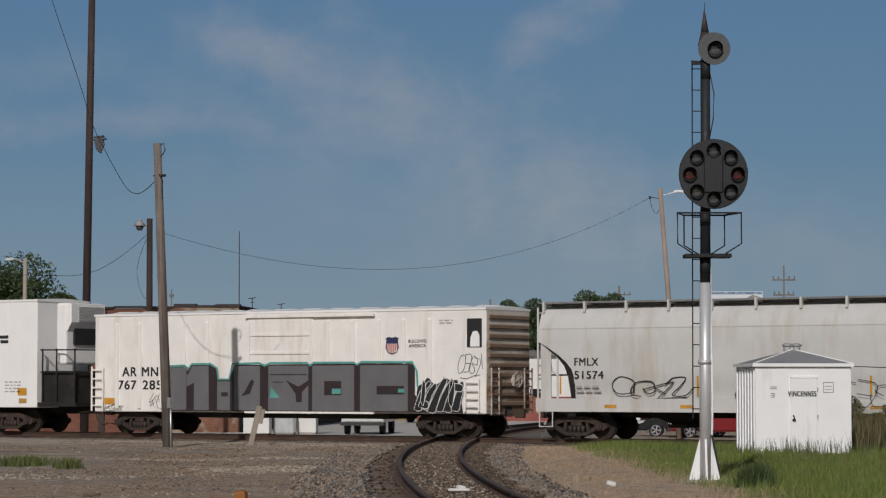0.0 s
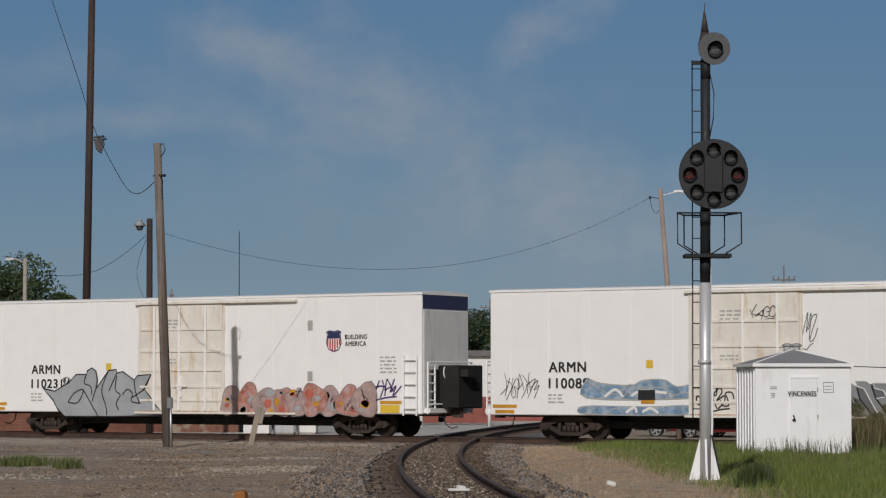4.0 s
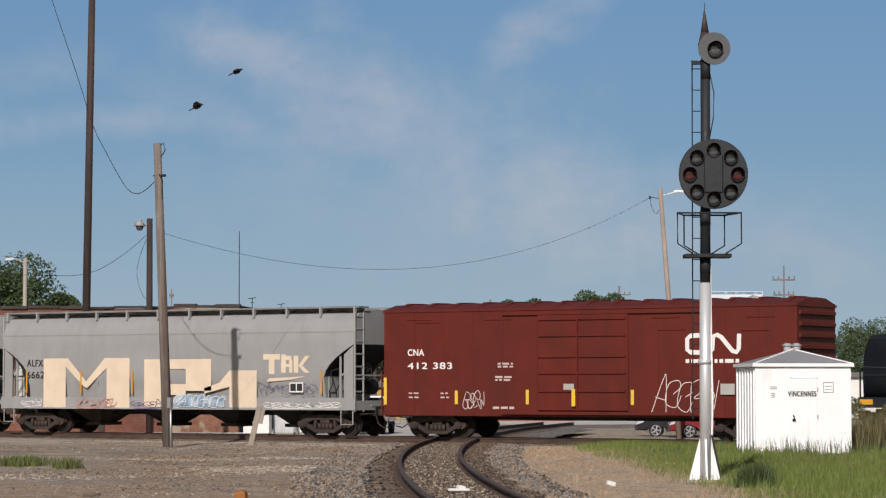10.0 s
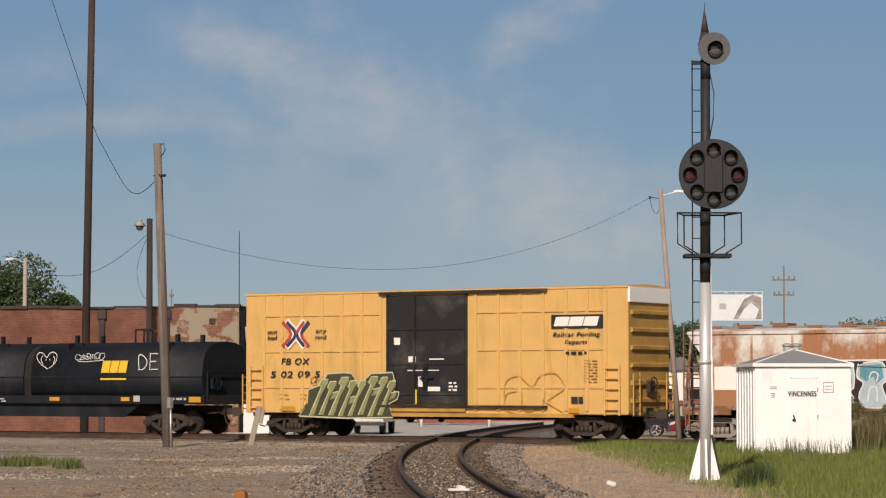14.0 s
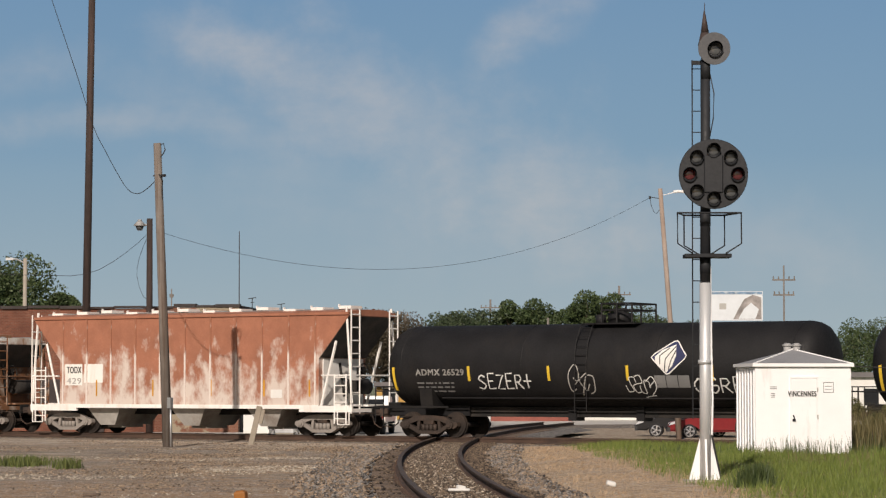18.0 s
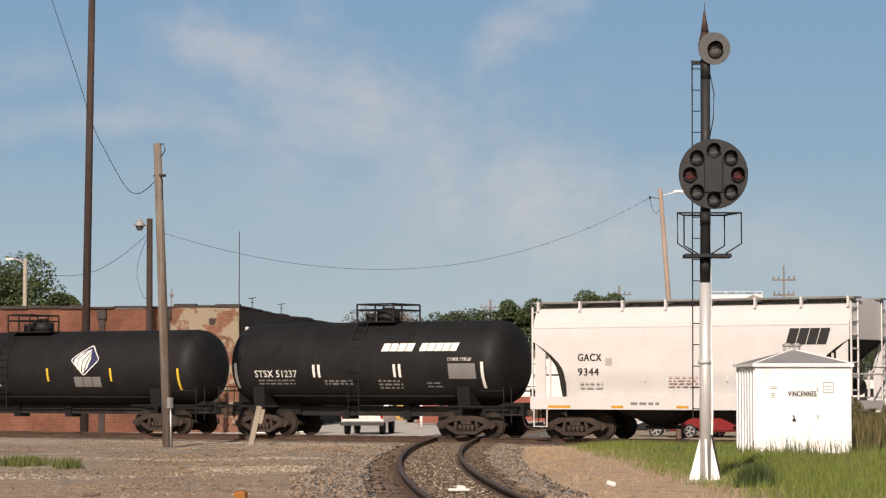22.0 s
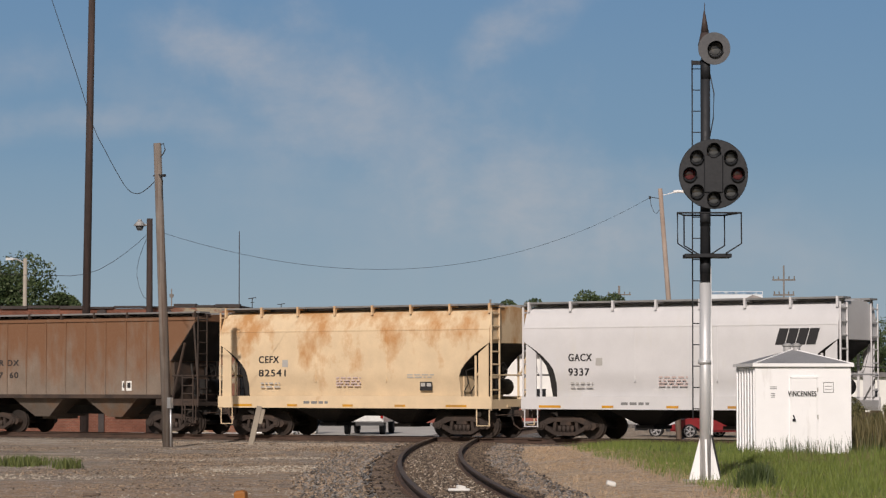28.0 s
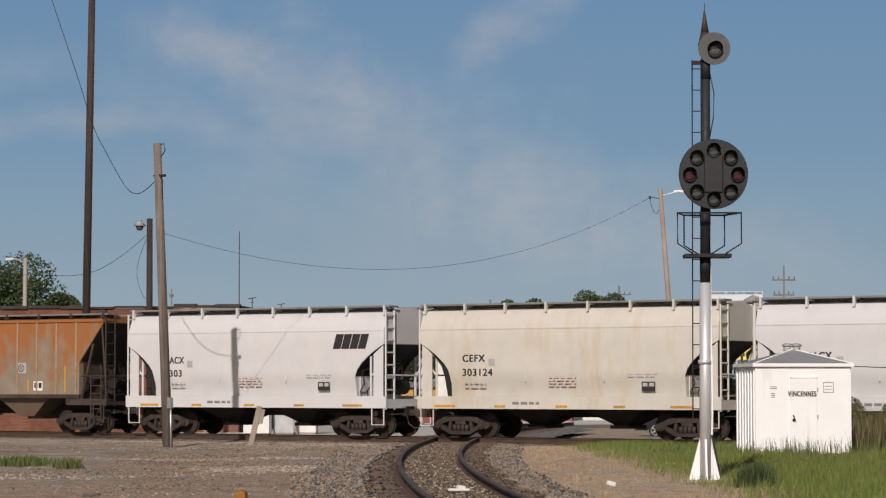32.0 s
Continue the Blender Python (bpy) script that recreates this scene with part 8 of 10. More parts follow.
def signal_mast():
    s = thing("railway_signal", "railway signal mast with a round eight-lamp head, ladder and platform", "railway signal", at=(24.45, -30.25, -0.1), rz=32.5)
    s.scale = (1, 1, 1.013)
    # in this space x runs to the camera's right, -y towards it
    bm = bmesh.new()
    prism_y(bm, [(-0.33, 0.0), (0.33, 0.0), (0.10, 0.86), (-0.10, 0.86)], -0.02, 0.02)
    prism_x(bm, [(-0.33, 0.0), (0.33, 0.0), (0.10, 0.86), (-0.10, 0.86)], -0.02, 0.02)
    part("base_flange", bm, M_shed_white, s, "white painted tapered base")
    bm = bmesh.new()
    box(bm, -0.42, 0.42, -0.42, 0.42, -0.3, 0.02)
    soften(bm, 0.02)
    part("footing", bm, M_concrete, s)
    bm = bmesh.new()
    rod(bm, (0, 0, 0), (0.02, 0, 3.87), 0.115, 20)
    part("lower_mast", bm, M_signal_silver, s, "bright aluminium painted lower mast")
    bm = bmesh.new()
    rod(bm, (0, 0, 2.28), (0, 0, 2.36), 0.135, 20)
    part("clamp", bm, M_signal_silver, s)
    # the upper mast's sheen is put into its greyer colour, between black bands
    bm = bmesh.new()
    rod(bm, (0.02, 0, 3.87), (0.05, 0, 8.3), 0.105, 20, 0.09)
    part("upper_mast", bm, M_signal_mid, s)
    for z0, z1 in ((4.05, 4.36), (4.98, 5.3), (7.88, 8.28)):
        bm = bmesh.new()
        rod(bm, (0.02 + (z0 - 4.05) * 0.007, 0, z0), (0.02 + (z1 - 4.05) * 0.007, 0, z1), 0.109 - (z0 - 4.05) * 0.0035, 20)
        part("mast_band", bm, M_signal_black, s)
    # ladder behind the mast
    bm = bmesh.new()
    for x in (-0.16, 0.02):
        rod(bm, (x - 0.05, 0.3, 1.2), (x - 0.03, 0.3, 8.3), 0.014, 5)
    for i in range(17):
        rod(bm, (-0.21, 0.3, 1.4 + i * 0.42), (-0.03, 0.3, 1.4 + i * 0.42), 0.011, 5)
    part("ladder", bm, M_signal_black, s)
    # conduit
    bm = bmesh.new()
    tube(bm, [(0.14, -0.06, 0.1), (0.13, -0.06, 0.9), (0.15, -0.03, 1.6), (0.13, -0.03, 2.6), (0.12, 0, 4.2)], 0.02, 6)
    part("cable", bm, M_shed_white, s)
    bm = bmesh.new()
    tube(bm, [(0.12, -0.1, 0.9), (0.2, -0.12, 0.5), (0.3, -0.14, 0.05)], 0.02, 6)
    part("cable", bm, M_wire, s)
    bm = bmesh.new()
    tube(bm, [(0.1, 0.05, 8.2), (0.22, 0.05, 7.6), (0.2, 0.05, 7.1), (0.12, 0.05, 6.7)], 0.012, 5)
    part("cable", bm, M_wire, s)
    # maintenance platform with railing
    bm = bmesh.new()
    box(bm, -0.40, 0.52, -0.28, 0.30, 4.36, 4.43)
    plat = part("platform", bm, M_signal_black, s)
    bm = bmesh.new()
    for y, xa, xb in ((-0.38, -0.56, 0.70), (0.38, -0.36, 0.45)):
        for x in (xa, xb):
            k = 0.16 if x < 0 else -0.16
            tube(bm, [(x + k * 1.9, y * 0.8, 4.43), (x, y, 4.62), (x, y, 5.22)], 0.016, 5)
        rod(bm, (xa, y, 5.22), (xb, y, 5.22), 0.018, 5)
    for xa, xb in ((-0.56, -0.36), (0.70, 0.45)):
        rod(bm, (xa, -0.38, 5.22), (xb, 0.38, 5.22), 0.018, 5)
    part("railing", bm, M_signal_black, plat)
    # main head
    bm = bmesh.new()
    disc(bm, (0.17, -0.22, 5.99), (0, 1, 0), 0.675, 0.03, 56)
    head = part("signal_head", bm, M_signal_mid, s, "round black background disc with eight hooded lamps")
    bm = bmesh.new()
    n = 56
    for i in range(n):
        a, b = 2 * math.pi * i / n, 2 * math.pi * (i + 1) / n
        rod(bm, (0.17 + 0.675 * math.cos(a), -0.22, 5.99 + 0.675 * math.sin(a)), (0.17 + 0.675 * math.cos(b), -0.22, 5.99 + 0.675 * math.sin(b)), 0.014, 5)
    part("rim", bm, M_signal_black, head)
    bm = bmesh.new()
    box(bm, -0.02, 0.36, -0.27, -0.22, 5.62, 6.36)
    soften(bm, 0.02)
    part("hub_plate", bm, M_signal_mid, head)
    bm = bmesh.new()
    box(bm, -0.05, 0.3, -0.2, 0.12, 5.8, 6.2)
    part("bracket", bm, M_signal_black, head)
    for k in range(8):
        a = math.pi / 4 * k
        hooded_lamp(head, 0.17 + 0.475 * math.cos(a), -0.24, 5.99 + 0.475 * math.sin(a), 0.135, M_lens_red if k in (4, 0) else M_lens_clear)
    # upper single lamp with a spike
    bm = bmesh.new()
    disc(bm, (0.21, -0.14, 8.47), (0, 1, 0), 0.32, 0.03, 40)
    top = part("marker_head", bm, M_signal_grey, s, "single lamp on a grey disc under a pointed finial")
    hooded_lamp(top, 0.22, -0.16, 8.46, 0.15, M_lens_clear)
    bm = bmesh.new()
    rod(bm, (0.05, 0.02, 8.55), (0.04, 0.02, 8.8), 0.15, 12, 0.085)
    rod(bm, (0.04, 0.02, 8.8), (0.03, 0.02, 9.24), 0.085, 12, 0.012)
    rod(bm, (0.03, 0.02, 9.2), (0.04, 0.02, 9.4), 0.008, 5)
    part("finial", bm, M_signal_rust, s)
    bm = bmesh.new()
    box(bm, -0.22, 0.06, 0.1, 0.16, 8.18, 8.26)
    part("ladder_bracket", bm, M_signal_black, s)


def glass_mat(name, col):
    m, nt, b = node_mat(name)
    b.inputs["Base Color"].default_value = (*col, 1)
    b.inputs["Roughness"].default_value = 0.08
    b.inputs["Coat Weight"].default_value = 0.6
    return m


M_lens_clear = glass_mat("smoky_lens", (0.085, 0.09, 0.095))
M_lens_red = glass_mat("unlit_red_lens", (0.10, 0.025, 0.028))
M_signal_grey = surf("grey_disc_paint", (0.075, 0.078, 0.085), 0.6, var=0.12, bump=0.003)
M_signal_rust = surf("rusted_finial", (0.055, 0.038, 0.035), 0.7, var=0.2, bump=0.004)


def hooded_lamp(parent, x, y, z, r, lens):
    bm = bmesh.new()
    n = 20
    inner, outer, lip = [], [], []
    for i in range(n):
        a = 2 * math.pi * i / n
        d = 0.05 + 0.20 * max(0, math.sin(a) * 0.75 + 0.25)
        outer.append(bm.verts.new((x + r * math.cos(a), y, z + r * math.sin(a))))
        lip.append(bm.verts.new((x + r * 1.02 * math.cos(a), y - d, z + r * 1.02 * math.sin(a) - 0.02)))
        inner.append(bm.verts.new((x + r * 0.92 * math.cos(a), y, z + r * 0.92 * math.sin(a))))
    for i in range(n):
        j = (i + 1) % n
        bm.faces.new((outer[i], outer[j], lip[j], lip[i]))
        bm.faces.new((lip[i], lip[j], inner[j], inner[i]))
    hood = part("lamp_hood", bm, M_signal_black, parent)
    bm = bmesh.new()
    bmesh.ops.create_uvsphere(bm, u_segments=16, v_segments=8, radius=r * 0.86, matrix=Matrix.Translation((x, y + 0.0, z)) @ Matrix.Diagonal((1, 0.28, 1, 1)))
    for f in bm.faces:
        f.smooth = True
    part("lens", bm, lens, hood)


signal_mast()


def shed():
    s = thing("signal_bungalow", "white sheet-metal signal equipment shed with a low hipped roof", "shed", at=(16.88, -9.72, -0.18), rz=38.0)
    w, d, h = 1.345, 1.22, 2.52
    bm = bmesh.new()
    box(bm, -w, w, -d, d, 0.0, h)
    part("wall", bm, M_shed_white, s)
    bm = bmesh.new()
    box(bm, -w - 0.05, w + 0.05, -d - 0.05, d + 0.05, -0.25, 0.02)
    part("plinth", bm, M_concrete, s)
    # standing ribs on the side
    me = shared(lambda bm: box(bm, -0.035, 0.0, -0.03, 0.03, 0.03, h - 0.06), "wall_rib", M_shed_white)
    for i in range(7):
        for sx in (-1, 1):
            r = part_of("wall_rib", me, None, s)
            r.matrix_basis = pose(sx * w, -d + 0.12 + (2 * d - 0.24) * i / 6, 0, 0, 0, 0 if sx < 0 else 180)
    bm = bmesh.new()
    o = 0.07
    base = [bm.verts.new(p) for p in ((-w - o, -d - o, h - 0.02), (w + o, -d - o, h - 0.02), (w + o, d + o, h - 0.02), (-w - o, d + o, h - 0.02))]
    eave = [bm.verts.new((v.co.x, v.co.y, h + 0.04)) for v in base]
    apex = bm.verts.new((0, 0, h + 0.46))
    bm.faces.new(base[::-1])
    for i in range(4):
        j = (i + 1) % 4
        bm.faces.new((base[i], base[j], eave[j], eave[i]))
        bm.faces.new((eave[i], eave[j], apex))
    roof = part("roof", bm, M_shed_roof, s, "low grey hipped roof")
    bm = bmesh.new()
    for a, b in (((-w - o, -d - o), (w + o, -d - o)), ((-w - o, d + o), (w + o, d + o))):
        box(bm, a[0], b[0], a[1] - 0.015, a[1] + 0.015, h - 0.03, h + 0.06)
    for x in (-w - o, w + o):
        box(bm, x - 0.015, x + 0.015, -d - o, d + o, h - 0.03, h + 0.06)
    rod(bm, (-w - o, -d - o, h + 0.05), (0, 0, h + 0.47), 0.02, 5)
    rod(bm, (w + o, -d - o, h + 0.05), (0, 0, h + 0.47), 0.02, 5)
    part("roof_trim", bm, M_shed_white, roof)
    bm = bmesh.new()
    for k in (-1, 1):
        disc(bm, (k * 0.13 - 0.02, 0, h + 0.42), (0, 0, 1), 0.11, 0.3, 18)
        disc(bm, (k * 0.13 - 0.02, 0, h + 0.61), (0, 0, 1), 0.17, 0.06, 20, 0.06)
        disc(bm, (k * 0.13 - 0.02, 0, h + 0.56), (0, 0, 1), 0.12, 0.04, 20, 0.17)
    part("roof_vent", bm, M_vent, roof, "pair of round galvanised roof ventilators")
    bm = bmesh.new()
    box(bm, -0.33, 0.38, -d - 0.03, -d + 0.01, 0.12, 2.17)
    soften(bm, 0.01)
    door = part("door", bm, M_shed_white, s, "white steel door")
    bm = bmesh.new()
    for x in (-0.35, 0.40):
        box(bm, x - 0.018, x + 0.018, -d - 0.04, -d + 0.01, 0.1, 2.2)
    box(bm, -0.37, 0.42, -d - 0.04, -d + 0.01, 2.17, 2.22)
    part("door_frame", bm, M_shed_white, s)
    bm = bmesh.new()
    rod(bm, (-0.29, -d - 0.05, 1.15), (-0.23, -d - 0.05, 0.98), 0.02, 6)
    box(bm, -0.31, -0.25, -d - 0.06, -d - 0.03, 0.98, 1.05)
    part("handle", bm, M_signal_black, door)
    bm = bmesh.new()
    for z in (0.4, 1.1, 1.85):
        rod(bm, (0.40, -d - 0.05, z - 0.06), (0.40, -d - 0.05, z + 0.06), 0.018, 6)
    part("hinge", bm, M_faint, door)
    sheet_text("station_name", "VINCENNES", -0.43, 0.36, 1.67, 1.81, -d - 0.045, M_mark_black, s, 0, 0.045)
    patch("notice", [rect(0.57, 0.86, 1.77, 1.785), rect(0.57, 0.86, 2.045, 2.06), rect(0.57, 0.585, 1.785, 2.045), rect(0.845, 0.86, 1.785, 2.045), rect(0.61, 0.82, 1.94, 1.955), rect(0.61, 0.82, 1.86, 1.87)], -d - 0.008, M_faint_dark, s)
    patch("notice", bars(2, -0.94, 1.92, 0.2, 0.02, 0.05, 2) + bars(3, -0.91, 1.74, 0.12, 0.02, 0.05, 3), -d - 0.008, M_faint_dark, s)
    return s


shed()

# wires
bm = bmesh.new()
hang = [Vector(p) for p in ((-16.9, -3.05, 17.4), (-15.9, -3.65, 16.1), (-13.5, -5.05, 13.1), (-11.7, -6.2, 10.95), (-10.5, -7.0, 10.0), (-9.45, -7.6, 9.12), (-8.4, -8.3, 8.46), (-7.45, -8.95, 8.22), (-6.6, -9.5, 8.3), (-5.6, -10.1, 8.6))]
p = [hang[0]] + hang + [hang[-1]]
tube(bm, [0.5 * (2 * p[i] + (p[i + 1] - p[i - 1]) * t + (2 * p[i - 1] - 5 * p[i] + 4 * p[i + 1] - p[i + 2]) * t * t + (3 * p[i] - p[i - 1] - 3 * p[i + 1] + p[i + 2]) * t ** 3) for i in range(1, len(hang)) for t in (0, 0.25, 0.5, 0.75)] + [hang[-1]], 0.013)
one_mesh("overhead_wire", bm, M_wire, "slack black cable hanging down to the leaning wooden pole", "wire")
wire("long sagging cable between two wooden poles", (-5.6, -10.2, 6.85), (-3.04, 19.4, 9.67), 2.05, 0.0065)
wire("thin service wire to the shed", (18.55, -9.4, 2.32), (40, 5, 2.6), 0.3, 0.014)

pole("utility_pole", "tall dark creosoted utility pole behind the train", (-28.6, 13.25, -0.5), (-27.7, 12.55, 20.5), 0.20, 0.15, M_pole_dark)
lamp_pole = pole("street_lamp", "dark wooden pole with a bell-shaped yard light", (-24.15, 12.4, -0.5), (-23.93, 12.07, 9.12), 0.15, 0.13, M_pole_dark, "street lamp")
bm = bmesh.new()
rod(bm, (0.15, -0.3, 9.32), (-0.1, -0.45, 9.38), 0.035, 6)
disc(bm, (-0.2, -0.5, 9.42), (0, 0, 1), 0.26, 0.16, 16, 0.12)
disc(bm, (-0.2, -0.5, 9.53), (0, 0, 1), 0.09, 0.1, 12)
disc(bm, (-0.2, -0.5, 9.32), (0, 0, 1), 0.27, 0.05, 16, 0.26)
part("lamp_head", bm, M_vent, lamp_pole)
bm = bmesh.new()
disc(bm, (-0.2, -0.5, 9.2), (0, 0, 1), 0.11, 0.2, 14, 0.2)
part("lamp_glass", bm, M_lens_clear, lamp_pole)
bm = bmesh.new()
far_way = Vector((0.843, 0.537, 0))
tube(bm, [Vector((-24.0, 12.1, 8.5)) - far_way * k + Vector((0, 0, -d)) for k, d in ((0.0, 0.0), (0.5, 0.48), (1.05, 0.92), (1.6, 1.3), (2.15, 1.62), (2.8, 1.82), (3.4, 1.9), (6.0, 1.85), (12.0, 1.2))], 0.011)
one_mesh("overhead_wire", bm, M_wire, "thin wire from the yard light to a far pole", "wire")
bm = bmesh.new()
tube(bm, [Vector((-24.0, 12.1, 8.4)) - far_way * k + Vector((0, 0, -d)) for k, d in ((0.0, 0.0), (0.22, 0.45), (0.41, 1.0), (0.50, 1.45), (0.51, 1.77), (0.42, 2.25), (0.24, 2.68), (0.0, 2.9))], 0.009)
one_mesh("overhead_wire", bm, M_wire, "thin drooping lamp cable beside the pole", "wire")
tan_pole = pole("utility_pole", "pale leaning wooden pole with service wires", (-2.3, 20.6, -0.5), (-2.67, 19.62, 10.05), 0.125, 0.09, M_pole_tan)
bm = bmesh.new()
tube(bm, [(-0.74, -1.2, 10.17), (-0.70, -1.17, 9.85), (-0.6, -1.1, 9.55), (-0.5, -1.03, 9.5), (-0.42, -0.97, 9.65)], 0.012, 5)
rod(bm, (-0.36, -0.95, 10.12), (-0.76, -1.21, 10.2), 0.016, 5)
disc(bm, (-0.74, -1.2, 10.17), (0, 0, 1), 0.045, 0.12, 8)
part("insulator_hardware", bm, M_wire, tan_pole)
bm = bmesh.new()
rod(bm, (-0.36, -0.93, 10.25), (0.1, -0.45, 10.42), 0.018, 6)
tube(bm, [(0.0, -0.50, 10.42), (0.14, -0.36, 10.45), (0.42, -0.14, 10.43)], 0.06, 8)
part("lamp_head", bm, M_white_clean, tan_pole, "small white arm light")
bm = bmesh.new()
rod(bm, (0, 0, 0), (0, 0, 3.8), 0.026, 6, 0.02)
one_mesh("antenna_mast", bm, M_pole_dark, "thin antenna mast on the building corner", "antenna", at=(-28.04, 24.04, 5.5))


# ---- far side of the tracks ----
FWD, RGT = Vector((-0.5373, 0.8434, 0)), Vector((0.8434, 0.5373, 0))


def out_there(ahead, right, z=0.0):
    """A place by metres ahead of the camera and to its right."""
    p = Vector((EYE[0], EYE[1], 0)) + FWD * ahead + RGT * right
    return (p.x, p.y, z)


def brick_material(name, a, b, mortar, patchy=None):
    m, nt, bs = node_mat(name)
    vec = coords(nt)
    swz = nt.nodes.new("ShaderNodeVectorRotate")
    swz.rotation_type = 'X_AXIS'
    swz.inputs["Angle"].default_value = radians(90)
    link(nt, vec, swz.inputs["Vector"])
    br = nt.nodes.new("ShaderNodeTexBrick")
    for k, val in (("Color1", a), ("Color2", b), ("Mortar", mortar)):
        br.inputs[k].default_value = (*val, 1)
    br.inputs["Scale"].default_value = 1.0
    br.inputs["Brick Width"].default_value = 0.215
    br.inputs["Row Height"].default_value = 0.075
    br.inputs["Mortar Size"].default_value = 0.008
    link(nt, swz.outputs[0], br.inputs["Vector"])
    n = noise_tex(nt, vec, 0.5, 5, 0.6)
    c = mix_col(nt, ramp(nt, n, 0.38, 0.66, 0, 0.75), br.outputs[0], tuple(x * 0.42 for x in a))
    c = mix_col(nt, ramp(nt, noise_tex(nt, vec, 2.6, 5, 0.7), 0.52, 0.7, 0, 0.5), c, tuple(x * 0.5 for x in b))
    if patchy:
        p = noise_tex(nt, vec, 0.75, 7, 0.62)
        c = mix_col(nt, ramp(nt, p, 0.49, 0.53), c, patchy)
    link(nt, c, bs.inputs["Base Color"])
    bs.inputs["Roughness"].default_value = 0.9
    bp = nt.nodes.new("ShaderNodeBump")
    bp.inputs["Distance"].default_value = 0.01
    link(nt, br.outputs["Fac"], bp.inputs["Height"])
    bp.invert = True
    link(nt, bp.outputs[0], bs.inputs["Normal"])
    return m


M_brick = brick_material("red_brick", (0.25, 0.085, 0.05), (0.17, 0.058, 0.036), (0.24, 0.16, 0.12))
M_plaster = brick_material("peeling_plaster_over_brick", (0.27, 0.10, 0.06), (0.22, 0.085, 0.05), (0.26, 0.2, 0.15), (0.31, 0.26, 0.19))
# near-black wall colour with the shade of the unlit side in it
M_wall_shade = surf("shade_black_wall", (0.022, 0.020, 0.021), 0.8, var=0.3, bump=0.01, dirt=(0.05, 0.043, 0.04), dirt_amt=0.3)
M_coping = surf("dark_roof_coping", (0.045, 0.036, 0.034), 0.85, var=0.3, bump=0.01)
M_white_wall = surf("white_siding", (0.74, 0.73, 0.70), 0.6, var=0.06, bump=0.004)
M_red_wall = surf("dull_red_siding", (0.26, 0.075, 0.055), 0.7, var=0.15, bump=0.005)
M_dark_window = glass_mat("dark_window_glass", (0.02, 0.022, 0.025))


def warehouse():
    w = thing("brick_warehouse", "long red brick warehouse with peeling plaster and a shade-darkened side wall", "warehouse", at=(-27.98, 23.96, -0.5), rz=27.3)
    h = 6.05
    bm = bmesh.new()
    box(bm, -34, -3.45, 0, 0.35, 0, h)
    part("front_wall", bm, M_brick, w, "weathered red brick front wall")
    bm = bmesh.new()
    box(bm, -3.45, 0, -0.06, 0.35, 0, h + 0.05)
    part("end_bay", bm, M_plaster, w, "brick bay with peeling cream plaster")
    # side turned from the sun; its shade is in the wall colour
    bm = bmesh.new()
    box(bm, -0.35, 0.03, 0.35, 43, 0, h)
    part("side_wall", bm, M_wall_shade, w, "near-black side wall with its shade in the colour")
    bm = bmesh.new()
    box(bm, -34, -33.7, 0.35, 43, 0, h)
    box(bm, -33.7, -0.35, 42.7, 43, 0, h)
    part("back_wall", bm, M_brick, w)
    bm = bmesh.new()
    box(bm, -33.7, -0.35, 0.35, 42.7, h - 0.5, h - 0.35)
    part("roof", bm, M_coping, w)
    rnd = random.Random(3)
    x = -34.0
    while x < 0:
        k = rnd.uniform(0.9, 1.6)
        bm = bmesh.new()
        z = h + (0.05 if x > -3.6 else 0) + rnd.uniform(-0.02, 0.03)
        box(bm, x, min(0.05, x + k - 0.03), -0.12, 0.4, z, z + rnd.uniform(0.09, 0.16))
        part("coping_slab", bm, M_coping, w)
        x += k
    for i in range(14):
        bm = bmesh.new()
        z = h + rnd.uniform(-0.02, 0.03)
        box(bm, -0.4, 0.1, 0.45 + i * 3.05, 0.45 + (i + 1) * 3.05 - 0.05, z, z + rnd.uniform(0.06, 0.14))
        part("coping_slab", bm, M_coping, w)
    for x, r in ((-6.75, 0.14), (-3.5, 0.12)):
        bm = bmesh.new()
        box(bm, x - r, x + r, -0.12, 0.0, 0.0, h - 0.05)
        box(bm, x - r * 1.5, x + r * 1.5, -0.2, 0.02, h - 0.5, h - 0.1)
        part("downpipe", bm, M_coping, w)
    for x in (-2.0, -9.2, -12.5):
        bm = bmesh.new()
        box(bm, x - 0.55, x + 0.55, -0.05, 0.05, 1.0, 2.6) if x < -5 else box(bm, x + 0.55, x + 0.85, -0.14, -0.05, h - 0.75, h - 0.5)
        part("boarded_window" if x < -5 else "wall_vent", bm, M_coping, w)
    bm = bmesh.new()
    tube(bm, [(0.18, 1.2, h - 0.9), (0.18, 1.4, h - 1.5), (0.18, 2.4, h - 1.9), (0.18, 3.2, h - 2.4)], 0.12, 8)
    part("exhaust_duct", bm, M_white_wall, w, "bent white duct on the side wall")
    for yy, z in ((4.5, h + 0.12), (14.0, h + 0.12)):
        bm = bmesh.new()
        rod(bm, (-0.1, yy, z - 0.1), (-0.1, yy, z + 0.55), 0.02, 6)
        rod(bm, (-0.3, yy, z + 0.5), (0.1, yy, z + 0.55), 0.022, 6)
        rod(bm, (-0.2, yy, z + 0.3), (0.0, yy, z + 0.3), 0.015, 6)
        part("roof_vent", bm, M_wire, w)
    return w


warehouse()


# ---- trees ----
def leaf_mat(name, col, col2):
    m, nt, b = node_mat(name)
    g = nt.nodes.new("ShaderNodeNewGeometry")
    c = mix_col(nt, g.outputs["Random Per Island"], col, col2)
    link(nt, c, b.inputs["Base Color"])
    b.inputs["Roughness"].default_value = 0.6
    return m


